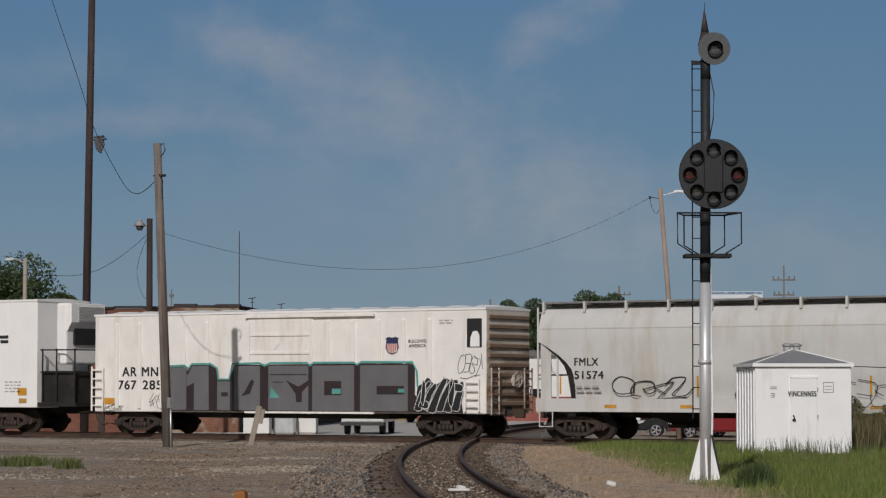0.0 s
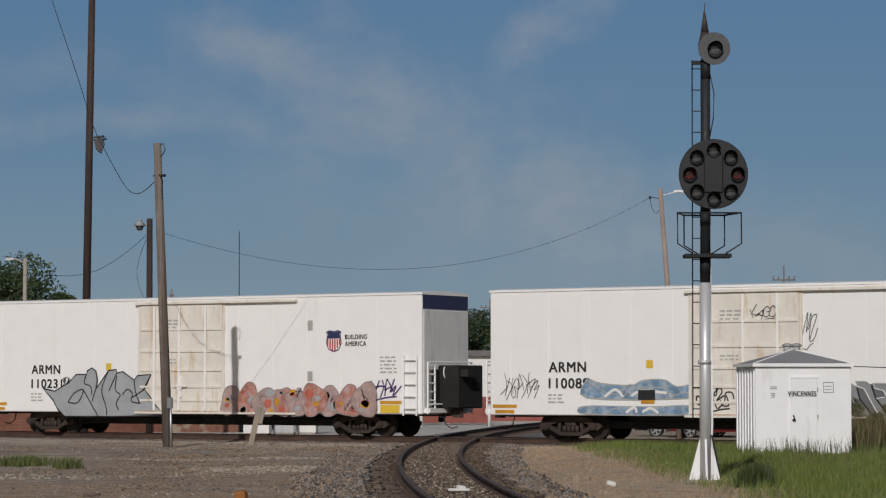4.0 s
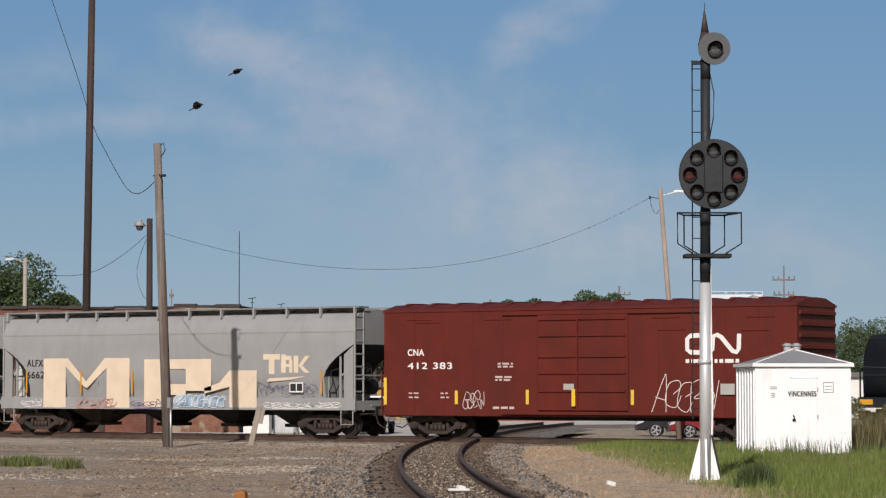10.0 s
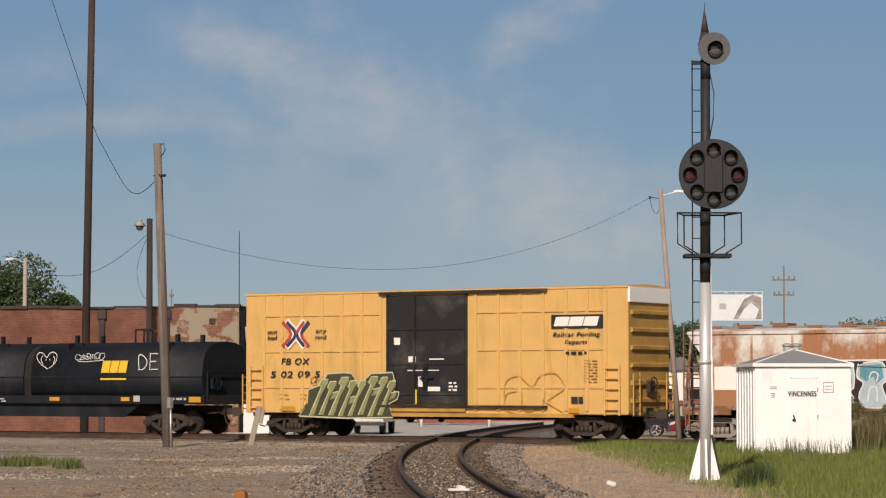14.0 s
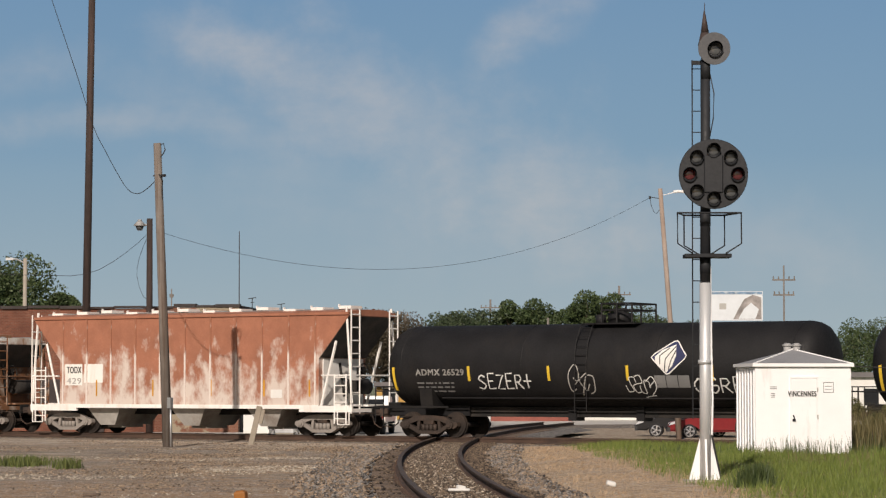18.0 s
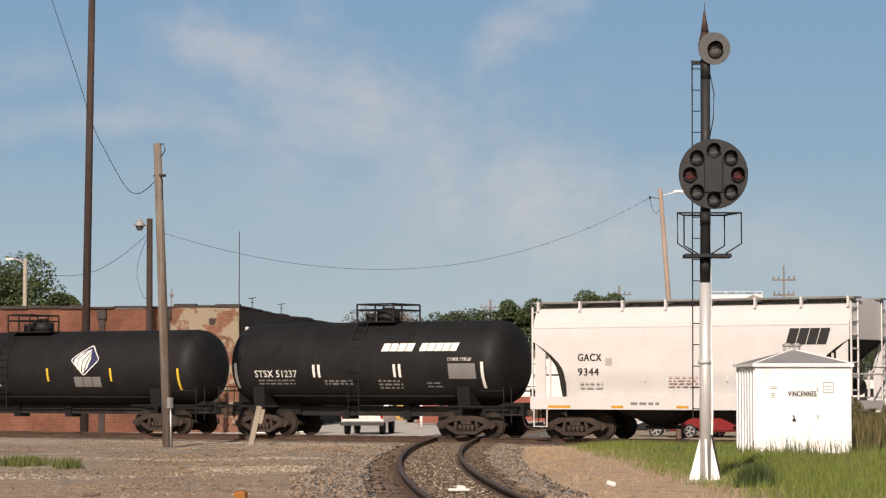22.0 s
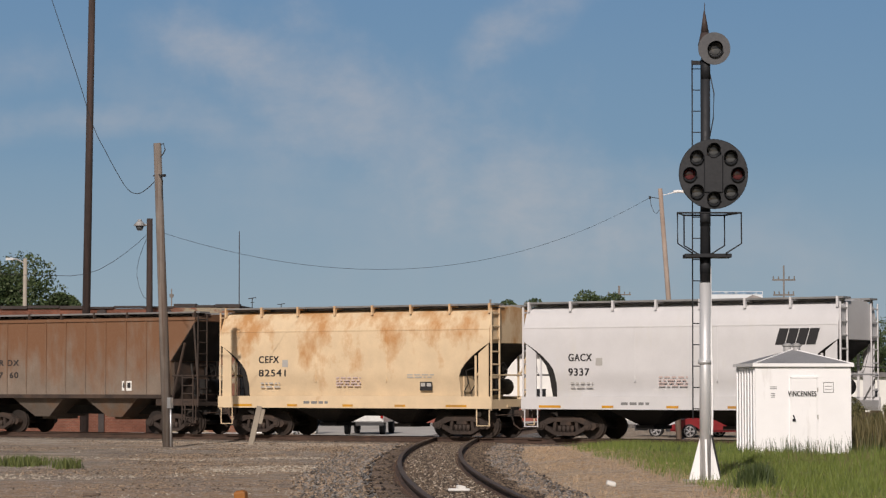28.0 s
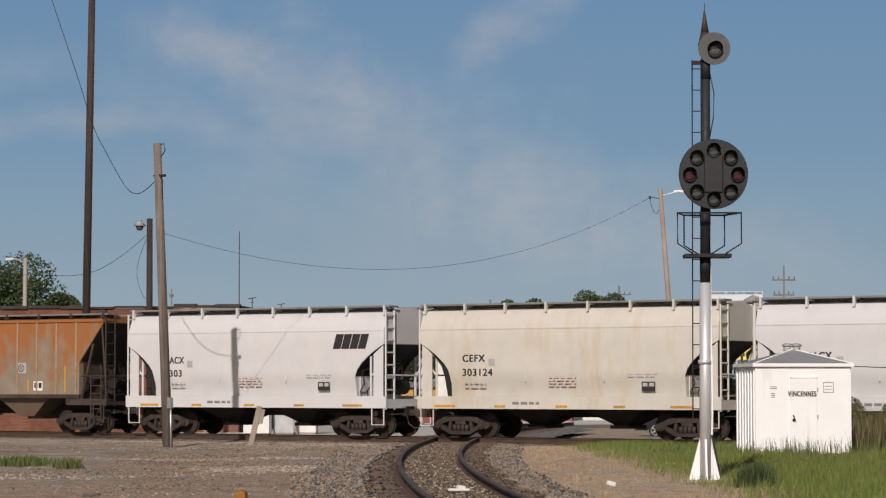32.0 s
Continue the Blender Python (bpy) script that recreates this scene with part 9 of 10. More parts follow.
M_leaf = leaf_mat("green_leaves", (0.024, 0.043, 0.019), (0.060, 0.084, 0.038))
M_leaf_dark = leaf_mat("deep_green_leaves", (0.026, 0.050, 0.017), (0.072, 0.104, 0.036))
M_leaf_brown = leaf_mat("browning_leaves", (0.05, 0.039, 0.026), (0.10, 0.076, 0.047))
M_bark = surf("grey_bark", (0.11, 0.085, 0.065), 0.95, var=0.25, bump=0.02)


def leaves(name, centres, n, size, material, parent, seed, flat_y=1.0):
    rnd = np.random.RandomState(seed)
    k = len(centres)
    pick = rnd.randint(0, k, n)
    cen = np.array([c[:3] for c in centres])[pick]
    rad = np.array([c[3] for c in centres])[pick]
    d = rnd.normal(size=(n, 3))
    d /= np.linalg.norm(d, axis=1)[:, None]
    pos = cen + d * (rad * (0.45 + 0.6 * rnd.rand(n) ** 0.6))[:, None] * np.array([1, flat_y, 0.85])
    a = rnd.normal(size=(n, 3))
    a /= np.linalg.norm(a, axis=1)[:, None]
    b = np.cross(a, rnd.normal(size=(n, 3)))
    b /= np.linalg.norm(b, axis=1)[:, None]
    s = size * (0.6 + 0.8 * rnd.rand(n))[:, None]
    v = np.stack([pos - a * s, pos + b * s * 0.5, pos + a * s, pos - b * s * 0.5], 1).reshape(-1, 3)
    me = bpy.data.meshes.new(name)
    me.from_pydata(v.tolist(), [], np.arange(4 * n).reshape(-1, 4).tolist())
    return part_of(name, me, material, parent)


def tree(ahead, right, height, spread, seed, material, n=2600, size=0.22, label="leafy broad-crowned tree behind the buildings", airy=1.0):
    t = thing("tree", label, "tree", "trees along the horizon", at=out_there(ahead, right, -0.6))
    height *= 1.06
    rnd = random.Random(seed)
    bm = bmesh.new()
    top = Vector((rnd.uniform(-0.3, 0.3), rnd.uniform(-0.3, 0.3), height * 0.55))
    rod(bm, (0, 0, -0.3), top, height * 0.028, 9, height * 0.015)
    centres = []
    for i in range(28):
        a = rnd.uniform(0, 2 * math.pi)
        up = rnd.uniform(0.38, 0.92)
        reach = spread * 0.5 * rnd.uniform(0.35, 0.95) * (1.15 - 0.6 * abs(up - 0.55))
        tip = Vector((reach * math.cos(a), reach * math.sin(a), height * up))
        start = top * rnd.uniform(0.5, 1.0)
        rod(bm, start, tip, height * 0.011, 6, height * 0.004)
        centres.append((tip.x, tip.y, tip.z, spread * rnd.uniform(0.16, 0.26) * airy))
    centres.append((0, 0, height * 0.84, spread * 0.26))
    centres.append((0, 0, height * 0.6, spread * 0.25))
    part("trunk", bm, M_bark, t)
    leaves("crown", centres, n, size, material, t, seed)
    return t


GREEN, DARK, BROWN = M_leaf, M_leaf_dark, M_leaf_brown
for a, r, h, s, m, k in ((190, -33.3, 11.0, 6.9, DARK, 3600), (196, -38, 10.4, 8, DARK, 3000), (190, -29.0, 9.0, 3.0, DARK, 1800),
                         (232, -5.8, 8.7, 5.6, BROWN, 2600), (236, -3.4, 7.6, 4.0, BROWN, 1500),
                         (240, 2.0, 9.1, 5.0, GREEN, 3600), (250, 3.6, 8.0, 4.5, DARK, 2000), (262, 7.6, 10.8, 3.6, DARK, 3000), (270, 11.3, 10.5, 3.6, DARK, 2800),
                         (255, 14.6, 11.5, 4.5, DARK, 3600), (262, 18.2, 9.6, 6.0, DARK, 2800), (270, 21.6, 8.9, 5.6, GREEN, 2400), (268, 25.2, 8.4, 5.2, DARK, 2400),
                         (280, 5.2, 7.8, 6.0, DARK, 1800), (285, 16.5, 8.2, 6.5, DARK, 2000), (300, 50.5, 9.6, 6.0, DARK, 2000), (280, 36, 7.0, 6.0, DARK, 1800), (290, 43, 7.2, 6.0, DARK, 1800)):
    tree(a, r, h, s * 1.25, int(a * 7 + r * 13), m, int(k * 6.5), 0.13 if m is not BROWN else 0.11,
         "green leafy tree on the horizon" if m is not BROWN else "sparse browning tree beyond the warehouse", 0.98 if m is not BROWN else 1.1)

# ---- far poles, signs, buildings ----
M_pole_far = surf("grey_far_pole_wood", (0.19, 0.17, 0.155), 0.9, var=0.2, bump=0.01)


def cross_pole(ahead, right, top, arms, label="wooden utility pole with crossarm and insulators", r=0.13):
    p = thing("utility_pole", label, "utility pole", "far utility poles", at=out_there(ahead, right, -0.5), rz=32.5)
    bm = bmesh.new()
    rod(bm, (0, 0, -0.3), (0, 0, top + 0.5), r * 1.2, 10, r * 0.8)
    part("post", bm, M_pole_far, p)
    for z, w in arms:
        bm = bmesh.new()
        box(bm, -w, w, -0.06, 0.06, z + 0.44, z + 0.56)
        for k in (-0.9, -0.45, 0.45, 0.9):
            rod(bm, (k * w, 0, z + 0.55), (k * w, 0, z + 0.78), 0.05, 6)
        part("crossarm", bm, M_pole_far, p)
    return p


cross_pole(280, 5.16, 11.2, ((10.3, 1.1), (7.4, 0.9)))
cross_pole(260, 17.8, 11.9, ((11.0, 1.2), (8.2, 0.9)))
cross_pole(240, -4.4, 8.6, ((8.4, 1.2),), "twin-post utility structure with crossarm")
cross_pole(240, -3.5, 8.4, ())
cross_pole(200, 26.5, 11.15, ((10.02, 0.9), (8.85, 0.82)), "wooden utility pole with several crossarms", 0.075)
cross_pole(255, -26.9, 11.4, ((10.6, 0.18),), "thin wooden utility pole beyond the warehouse", 0.07)
cross_pole(250, 10.2, 8.4, ())
far_lamp = thing("street_lamp", "pale concrete street lamp with a curved arm", "street lamp", at=out_there(160, -26.0, -0.5), rz=32.5)
bm = bmesh.new()
rod(bm, (0, 0, -0.2), (0, 0, 10.2), 0.16, 10, 0.12)
part("post", bm, M_concrete, far_lamp)
bm = bmesh.new()
tube(bm, [(0, 0, 9.9), (-0.5, 0, 10.15), (-0.9, 0, 10.2)], 0.05, 6)
box(bm, -1.2, -0.75, -0.12, 0.12, 10.1, 10.25)
part("lamp_arm", bm, M_galv, far_lamp)
street = thing("street_lamp", "grey street lamp with a curved arm among the trees", "street lamp", at=out_there(205, 12.6, -0.5), rz=32.5)
bm = bmesh.new()
rod(bm, (0, 0, 0), (0, 0, 5.9), 0.08, 8)
tube(bm, [(0, 0, 5.9), (-0.2, 0, 6.4), (-0.7, 0, 6.8), (-1.2, 0, 6.85)], 0.05, 6)
box(bm, -1.7, -1.1, -0.12, 0.12, 6.78, 6.92)
part("post", bm, M_galv, street)

M_poster = surf("pale_poster", (0.68, 0.72, 0.76), 0.5, var=0.05, bump=0)
M_poster_dark = surf("poster_picture", (0.34, 0.31, 0.30), 0.5, var=0.5, scale=1.2, bump=0)
bill = thing("billboard", "large billboard with a pale poster on a steel post", "billboard", at=out_there(300, 34.2, -0.5), rz=32.5)
bm = bmesh.new()
rod(bm, (0, 0, 0), (0, 0.2, 9.6), 0.35, 12)
part("post", bm, M_galv, bill)
bm = bmesh.new()
box(bm, -3.05, 3.05, -0.15, 0.15, 9.9, 13.3)
part("panel", bm, M_poster, bill)
patch("poster_picture", [[(-0.4, 10.05), (2.9, 10.05), (2.9, 12.6), (1.9, 12.9), (0.9, 12.4), (0.2, 11.2)]], -0.16, M_poster_dark, bill)
patch("poster_picture", [[(0.2, 10.1), (2.2, 10.1), (2.6, 11.2), (1.7, 12.0), (0.9, 11.3)]], -0.165, M_poster, bill)
patch("poster_stripe", [rect(-3.0, 3.0, 12.95, 13.25)], -0.16, M_spray_blue, bill)
patch("poster_print", [rect(-2.0, -1.2, 11.2, 11.9)], -0.16, M_faint, bill)
M_sign_yellow = surf("yellow_sign_face", (0.78, 0.68, 0.16), 0.5, var=0.05, bump=0)
sign = thing("advertising_sign", "yellow lettered advertising sign on two posts", "sign", at=out_there(180, 20.45, -0.5), rz=32.5)
bm = bmesh.new()
box(bm, -1.9, 1.9, -0.1, 0.1, 4.1, 6.35)
part("panel", bm, M_sign_yellow, sign)
for x in (-1.5, 1.5):
    bm = bmesh.new()
    rod(bm, (x, 0.15, 0), (x, 0.15, 6.2), 0.08, 8)
    part("post", bm, M_galv, sign)
sheet_text("lettering", "OIL CHANGE & FILTER", -1.8, 1.8, 5.75, 6.15, -0.11, M_mark_black, sign)
sheet_text("lettering", "25.95", 0.1, 1.6, 4.85, 5.6, -0.11, M_red_mark, sign)
patch("lettering", bars(1, -1.7, 4.35, 3.3, 0.22, 0.3, 4), -0.11, M_mark_black, sign)


def small_building(ahead, right, w, h, d, wall, roof, label, gable=True, lower=None):
    b = thing("house", label, "house", at=out_there(ahead, right, -0.5), rz=32.5)
    bm = bmesh.new()
    box(bm, -w / 2, w / 2, 0, d, 0, h)
    part("wall", bm, wall, b)
    bm = bmesh.new()
    if gable:
        prism_y(bm, [(-w / 2 - 0.3, h), (w / 2 + 0.3, h), (0, h + w * 0.28)], -0.3, d + 0.3)
    else:
        box(bm, -w / 2 - 0.2, w / 2 + 0.2, -0.3, d + 0.2, h, h + 0.35)
    part("roof", bm, roof, b)
    for x in (-w * 0.28, w * 0.25):
        bm = bmesh.new()
        box(bm, x - 0.5, x + 0.5, -0.04, 0.05, 0.9, 2.1)
        win = part("window", bm, M_dark_window, b)
        bm = bmesh.new()
        box(bm, x - 0.58, x + 0.58, -0.06, 0.02, 0.82, 0.9)
        box(bm, x - 0.58, x + 0.58, -0.06, 0.02, 2.1, 2.18)
        part("window_frame", bm, M_white_wall, win)
    if lower:
        bm = bmesh.new()
        box(bm, -w / 2 - 0.02, w / 2 + 0.02, -0.1, -0.05, 0, h * 0.38)
        part("dado", bm, lower, b)
    return b


M_roof_grey = surf("grey_shingles", (0.16, 0.15, 0.15), 0.9, var=0.15, bump=0.02)
small_building(165, 3.9, 8.7, 4.2, 10, M_white_wall, M_roof_grey, "white flat-roofed store with a red base", False, M_red_wall)
small_building(170, 10.8, 4.4, 3.2, 8, M_white_wall, M_red_wall, "small white house with a red roof", True)
small_building(176, 12.4, 3.6, 4.0, 8, M_red_wall, M_red_wall, "dull red flat-roofed shop", False)
small_building(178, 16.4, 3.2, 3.4, 8, M_white_wall, M_roof_grey, "white gabled house with a grey roof", True, M_red_wall)
small_building(182, 28.5, 7.0, 2.9, 8, M_white_wall, M_roof_grey, "white long low house beyond the tracks", False)
small_building(175, -2.5, 4.0, 2.2, 6, M_brown_box, M_roof_grey, "tan low shed across the lot", False)

# red containers, white posts
for r, w in ((1.4, 2.4), (-0.9, 1.2)):
    c = thing("dumpster", "red steel dumpster across the pale lot", "dumpster", "dumpsters", at=out_there(150, r, -0.47), rz=32.5)
    bm = bmesh.new()
    prism_y(bm, [(-w / 2, 0.1), (w / 2, 0.1), (w / 2 + 0.12, 1.25), (-w / 2 - 0.12, 1.25)], 0, 1.6)
    part("bin", bm, M_red_wall, c)
    for i in range(4):
        bm = bmesh.new()
        x = -w / 2 + w * (i + 0.5) / 4
        box(bm, x - 0.04, x + 0.04, -0.06, 0.0, 0.15, 1.2)
        part("rib", bm, M_red_wall, c)
for r in (-1.2, 2.55):
    bm = bmesh.new()
    rod(bm, (0, 0, -0.1), (0, 0, 1.25), 0.09, 10)
    one_mesh("bollard", bm, M_white_wall, "white painted steel bollard in the lot", "bollard", "bollards", at=out_there(142, r, -0.47))

# cabinets by the warehouse
for a, r, w, h, m, lab in ((119, -8.55, 1.2, 1.45, M_white_wall, "white metal utility cabinet"), (120, -7.35, 0.95, 1.15, M_galv, "grey metal utility cabinet"), (121, -6.35, 0.9, 2.5, M_white_wall, "tall white metal utility cabinet")):
    c = thing("utility_cabinet", lab + " standing on the lot", "cabinet", "utility cabinets", at=out_there(a, r, -0.48), rz=28)
    bm = bmesh.new()
    box(bm, -w / 2, w / 2, -0.45, 0.45, 0.08, h)
    soften(bm, 0.02)
    part("body", bm, m, c)
    bm = bmesh.new()
    box(bm, -w / 2 + 0.05, w / 2 - 0.05, -0.4, 0.4, 0, 0.1)
    part("base", bm, M_concrete, c)
    bm = bmesh.new()
    box(bm, -w / 2 + 0.08, -0.02, -0.47, -0.44, 0.2, h - 0.1)
    part("door", bm, m, c)
    bm = bmesh.new()
    box(bm, 0.02, w / 2 - 0.08, -0.47, -0.44, 0.2, h - 0.1)
    part("door", bm, m, c)


# ---- parked vehicles ----
M_tyre = surf("tyre_rubber", (0.018, 0.018, 0.019), 0.85, var=0.2, bump=0.003)
M_rim = surf("alloy_rim", (0.62, 0.62, 0.63), 0.3, 0.8, var=0.05, bump=0)
M_bumper = surf("dark_bumper_plastic", (0.03, 0.03, 0.032), 0.6, var=0.15, bump=0.002)
M_tail = glass_mat("red_tail_light", (0.35, 0.02, 0.02))
M_head = glass_mat("headlight_glass", (0.55, 0.56, 0.58))


def car_paint(name, col):
    m, nt, b = node_mat(name)
    n = noise_tex(nt, coords(nt), 6, 3)
    link(nt, mix_col(nt, ramp(nt, n, 0.3, 0.7), col, tuple(c * 0.85 for c in col)), b.inputs["Base Color"])
    b.inputs["Roughness"].default_value = 0.32
    b.inputs["Coat Weight"].default_value = 0.35
    b.inputs["Coat Roughness"].default_value = 0.06
    return m


def road_wheel(parent, x, y, r, s):
    bm = bmesh.new()
    disc(bm, (x, y, r), (0, 1, 0), r, 0.22, 26)
    soften(bm, 0.02)
    w = part("wheel", bm, M_tyre, parent)
    bm = bmesh.new()
    yy = y + s * 0.115
    disc(bm, (x, yy, r), (0, 1, 0), r * 0.18, 0.03, 10)
    for k in range(5):
        a = 2 * math.pi * k / 5
        for da in (-0.13, 0.13):
            rod(bm, (x + 0.1 * r * math.cos(a), yy, r + 0.1 * r * math.sin(a)), (x + r * 0.66 * math.cos(a + da), yy, r + r * 0.66 * math.sin(a + da)), 0.026, 5)
    for k in range(20):
        a, b = 2 * math.pi * k / 20, 2 * math.pi * (k + 1) / 20
        rod(bm, (x + r * 0.68 * math.cos(a), yy, r + r * 0.68 * math.sin(a)), (x + r * 0.68 * math.cos(b), yy, r + r * 0.68 * math.sin(b)), 0.022, 5)
    part("rim", bm, M_rim, w)


def sedan(label, at, rz, paint):
    """A four-door car; its nose points to -x."""
    c = thing("car", label, "car", "parked cars", at=at, rz=rz)
    bm = bmesh.new()
    low = [(-2.25, 0.32), (-2.28, 0.55), (-2.15, 0.72), (-1.1, 0.92), (1.35, 1.0), (2.1, 0.98), (2.25, 0.7), (2.2, 0.32), (1.75, 0.25), (1.6, 0.55), (1.2, 0.62), (0.9, 0.3), (-0.9, 0.28), (-1.1, 0.6), (-1.5, 0.62), (-1.8, 0.3)]
    prism_y(bm, low, -0.86, 0.86)
    bmesh.ops.bevel(bm, geom=[e for e in bm.edges if abs(e.verts[0].co.y - e.verts[1].co.y) < 0.01], offset=0.07, segments=2, affect='EDGES')
    part("body", bm, paint, c)
    bm = bmesh.new()
    cab = [(-1.05, 0.92), (-0.35, 1.38), (0.2, 1.46), (0.85, 1.42), (1.65, 1.0)]
    a = [bm.verts.new((x, -0.78 + 0.16 * (z - 0.92) / 0.5, z)) for x, z in cab]
    b = [bm.verts.new((x, 0.78 - 0.16 * (z - 0.92) / 0.5, z)) for x, z in cab]
    bm.faces.new(a[::-1])
    bm.faces.new(b)
    for i in range(4):
        bm.faces.new((a[i], a[i + 1], b[i + 1], b[i]))
    part("cabin_glass", bm, M_dark_window, c)
    bm = bmesh.new()
    prism_y(bm, [(-0.33, 1.37), (0.2, 1.45), (0.85, 1.41), (0.8, 1.46), (0.2, 1.50), (-0.3, 1.42)], -0.62, 0.62)
    for s in (-1, 1):
        for p, q in (((-1.02, 0.92), (-0.33, 1.4)), ((0.35, 0.98), (0.3, 1.46)), ((1.62, 1.0), (0.82, 1.43))):
            rod(bm, (p[0], s * 0.79, p[1]), (q[0], s * 0.63, q[1]), 0.04, 5)
    part("roof", bm, paint, c)
    for x in (-1.38, 1.38):
        for s in (-1, 1):
            road_wheel(c, x, s * 0.78, 0.315, s)
    for s in (-1, 1):
        bm = bmesh.new()
        prism_y(bm, [(-2.27, 0.56), (-1.95, 0.66), (-1.85, 0.77), (-2.17, 0.71)], s * 0.73 - 0.14, s * 0.73 + 0.14)
        part("headlight", bm, M_head, c)
        bm = bmesh.new()
        box(bm, 2.16, 2.26, s * 0.66 - 0.16, s * 0.66 + 0.16, 0.72, 0.9)
        part("tail_light", bm, M_tail, c)
        bm = bmesh.new()
        box(bm, -0.75, -0.55, s * 0.95 - 0.07, s * 0.95 + 0.07, 0.93, 1.05)
        part("mirror", bm, paint, c)
    bm = bmesh.new()
    box(bm, -2.32, -2.2, -0.8, 0.8, 0.3, 0.5)
    part("bumper", bm, M_bumper, c)
    return c


sedan("glossy red sedan parked beyond the track", out_there(112.5, 12.08, -0.5), 30, car_paint("red_car_paint", (0.22, 0.012, 0.016)))
sedan("black car parked beside the red one", out_there(115.0, 10.9, -0.5), 26, car_paint("black_car_gloss", (0.012, 0.012, 0.014)))
sedan("dark sedan parked far across the lot", out_there(160, -0.5, -0.48), 80, car_paint("dark_car_gloss", (0.02, 0.022, 0.026)))


def pickup():
    """A white pickup with its tail towards the tracks; its tail points to -y."""
    c = thing("pickup_truck", "white pickup truck parked with its tailgate to the tracks", "pickup truck", at=out_there(121.5, -3.45, -0.46), rz=27)
    white = car_paint("white_truck_paint", (0.72, 0.72, 0.70))
    bm = bmesh.new()
    box(bm, -0.98, 0.98, -2.7, -0.5, 0.55, 1.12)
    soften(bm, 0.03)
    part("bed", bm, white, c)
    bm = bmesh.new()
    box(bm, -0.92, 0.92, -2.74, -2.69, 0.6, 1.1)
    soften(bm, 0.015)
    gate = part("tailgate", bm, white, c)
    bm = bmesh.new()
    box(bm, -0.12, 0.12, -2.77, -2.73, 0.92, 1.0)
    part("handle", bm, M_bumper, gate)
    bm = bmesh.new()
    prism_x(bm, [(-0.5, 0.55), (2.6, 0.55), (2.6, 1.0), (1.4, 1.1), (0.85, 1.75), (-0.35, 1.78), (-0.5, 1.1)], -0.95, 0.95)
    soften(bm, 0.04)
    part("cab", bm, white, c)
    bm = bmesh.new()
    box(bm, -0.72, 0.72, -0.53, -0.45, 1.18, 1.62)
    part("rear_window", bm, M_dark_window, c)
    bm = bmesh.new()
    box(bm, -1.0, 1.0, -2.92, -2.7, 0.42, 0.58)
    part("bumper", bm, M_bumper, c)
    for s in (-1, 1):
        bm = bmesh.new()
        box(bm, s * 0.9 - 0.06, s * 0.9 + 0.06, -2.76, -2.66, 0.75, 1.05)
        part("tail_light", bm, M_tail, c)
    for y in (-1.75, 1.75):
        for s in (-1, 1):
            bm = bmesh.new()
            disc(bm, (s * 0.82, y, 0.36), (1, 0, 0), 0.36, 0.24, 22)
            soften(bm, 0.02)
            part("wheel", bm, M_tyre, c)


pickup()


# ---- grass, weeds, stones, litter ----
def grass_edge(y):
    """The line west of which the ground is bare, east of which it is green."""
    return 5.9 - 0.672 * (y + 2.84)


def blades(name, label, pts, material, category="grass"):
    """Upright grass blades as one mesh; pts hold x, y, height, width and lean."""
    verts, faces = [], []
    for x, y, h, w, lx, ly in pts:
        z = ground_z(x, y) - 0.02
        i = len(verts)
        a = (x * 37.7 + y * 91.3) % 6.28
        dx, dy = math.cos(a) * w, math.sin(a) * w
        verts += [(x - dx, y - dy, z), (x + dx, y + dy, z), (x + dx * 0.6 + lx * 0.4, y + dy * 0.6 + ly * 0.4, z + h * 0.6), (x - dx * 0.6 + lx * 0.4, y - dy * 0.6 + ly * 0.4, z + h * 0.6), (x + lx, y + ly, z + h)]
        faces += [(i, i + 1, i + 2, i + 3), (i + 3, i + 2, i + 4)]
    me = bpy.data.meshes.new(name)
    me.from_pydata(verts, [], faces)
    me.materials.append(material)
    return tagged(new(name, me), label, category, kind="stuff")


M_grass = leaf_mat("green_grass", (0.075, 0.115, 0.018), (0.185, 0.225, 0.045))
M_grass_dark = leaf_mat("dark_weeds", (0.035, 0.06, 0.016), (0.07, 0.095, 0.03))
M_grass_dry = leaf_mat("dry_grass", (0.37, 0.25, 0.15), (0.53, 0.385, 0.25))
M_weed_dry = leaf_mat("brown_weeds", (0.10, 0.085, 0.035), (0.19, 0.16, 0.07))
rnd = random.Random(11)
green, dry, dark, brown = [], [], [], []
while len(green) < 78000:
    y = rnd.uniform(-44, -2.7)
    x = grass_edge(y) + rnd.uniform(-0.6, 15)
    if (x - 24.45) ** 2 + (y + 30.25) ** 2 < 0.5 or x > 33 or (15.2 < x < 19.2 and -11.6 < y < -7.4):
        continue
    d = x - grass_edge(y)
    dens = noise.noise(Vector((x * 0.35, y * 0.35, 7)))
    if d < 1.6 and rnd.random() > 0.25 + 0.4 * d + 0.5 * dens:
        continue
    h = rnd.uniform(0.10, 0.26) * (0.8 if y > -12 else 0.85) * (1 + 0.5 * dens)
    if y < -12 and dens < rnd.uniform(-0.5, 0.1):
        brown.append((x, y, h * 0.7, rnd.uniform(0.004, 0.008), rnd.uniform(-0.1, 0.1), rnd.uniform(-0.1, 0.1)))
        if rnd.random() < 0.6:
            continue
    green.append((x, y, h * (1.25 if y > -12 else 1.0), rnd.uniform(0.004, 0.009), rnd.uniform(-0.08, 0.08), rnd.uniform(-0.08, 0.08)))
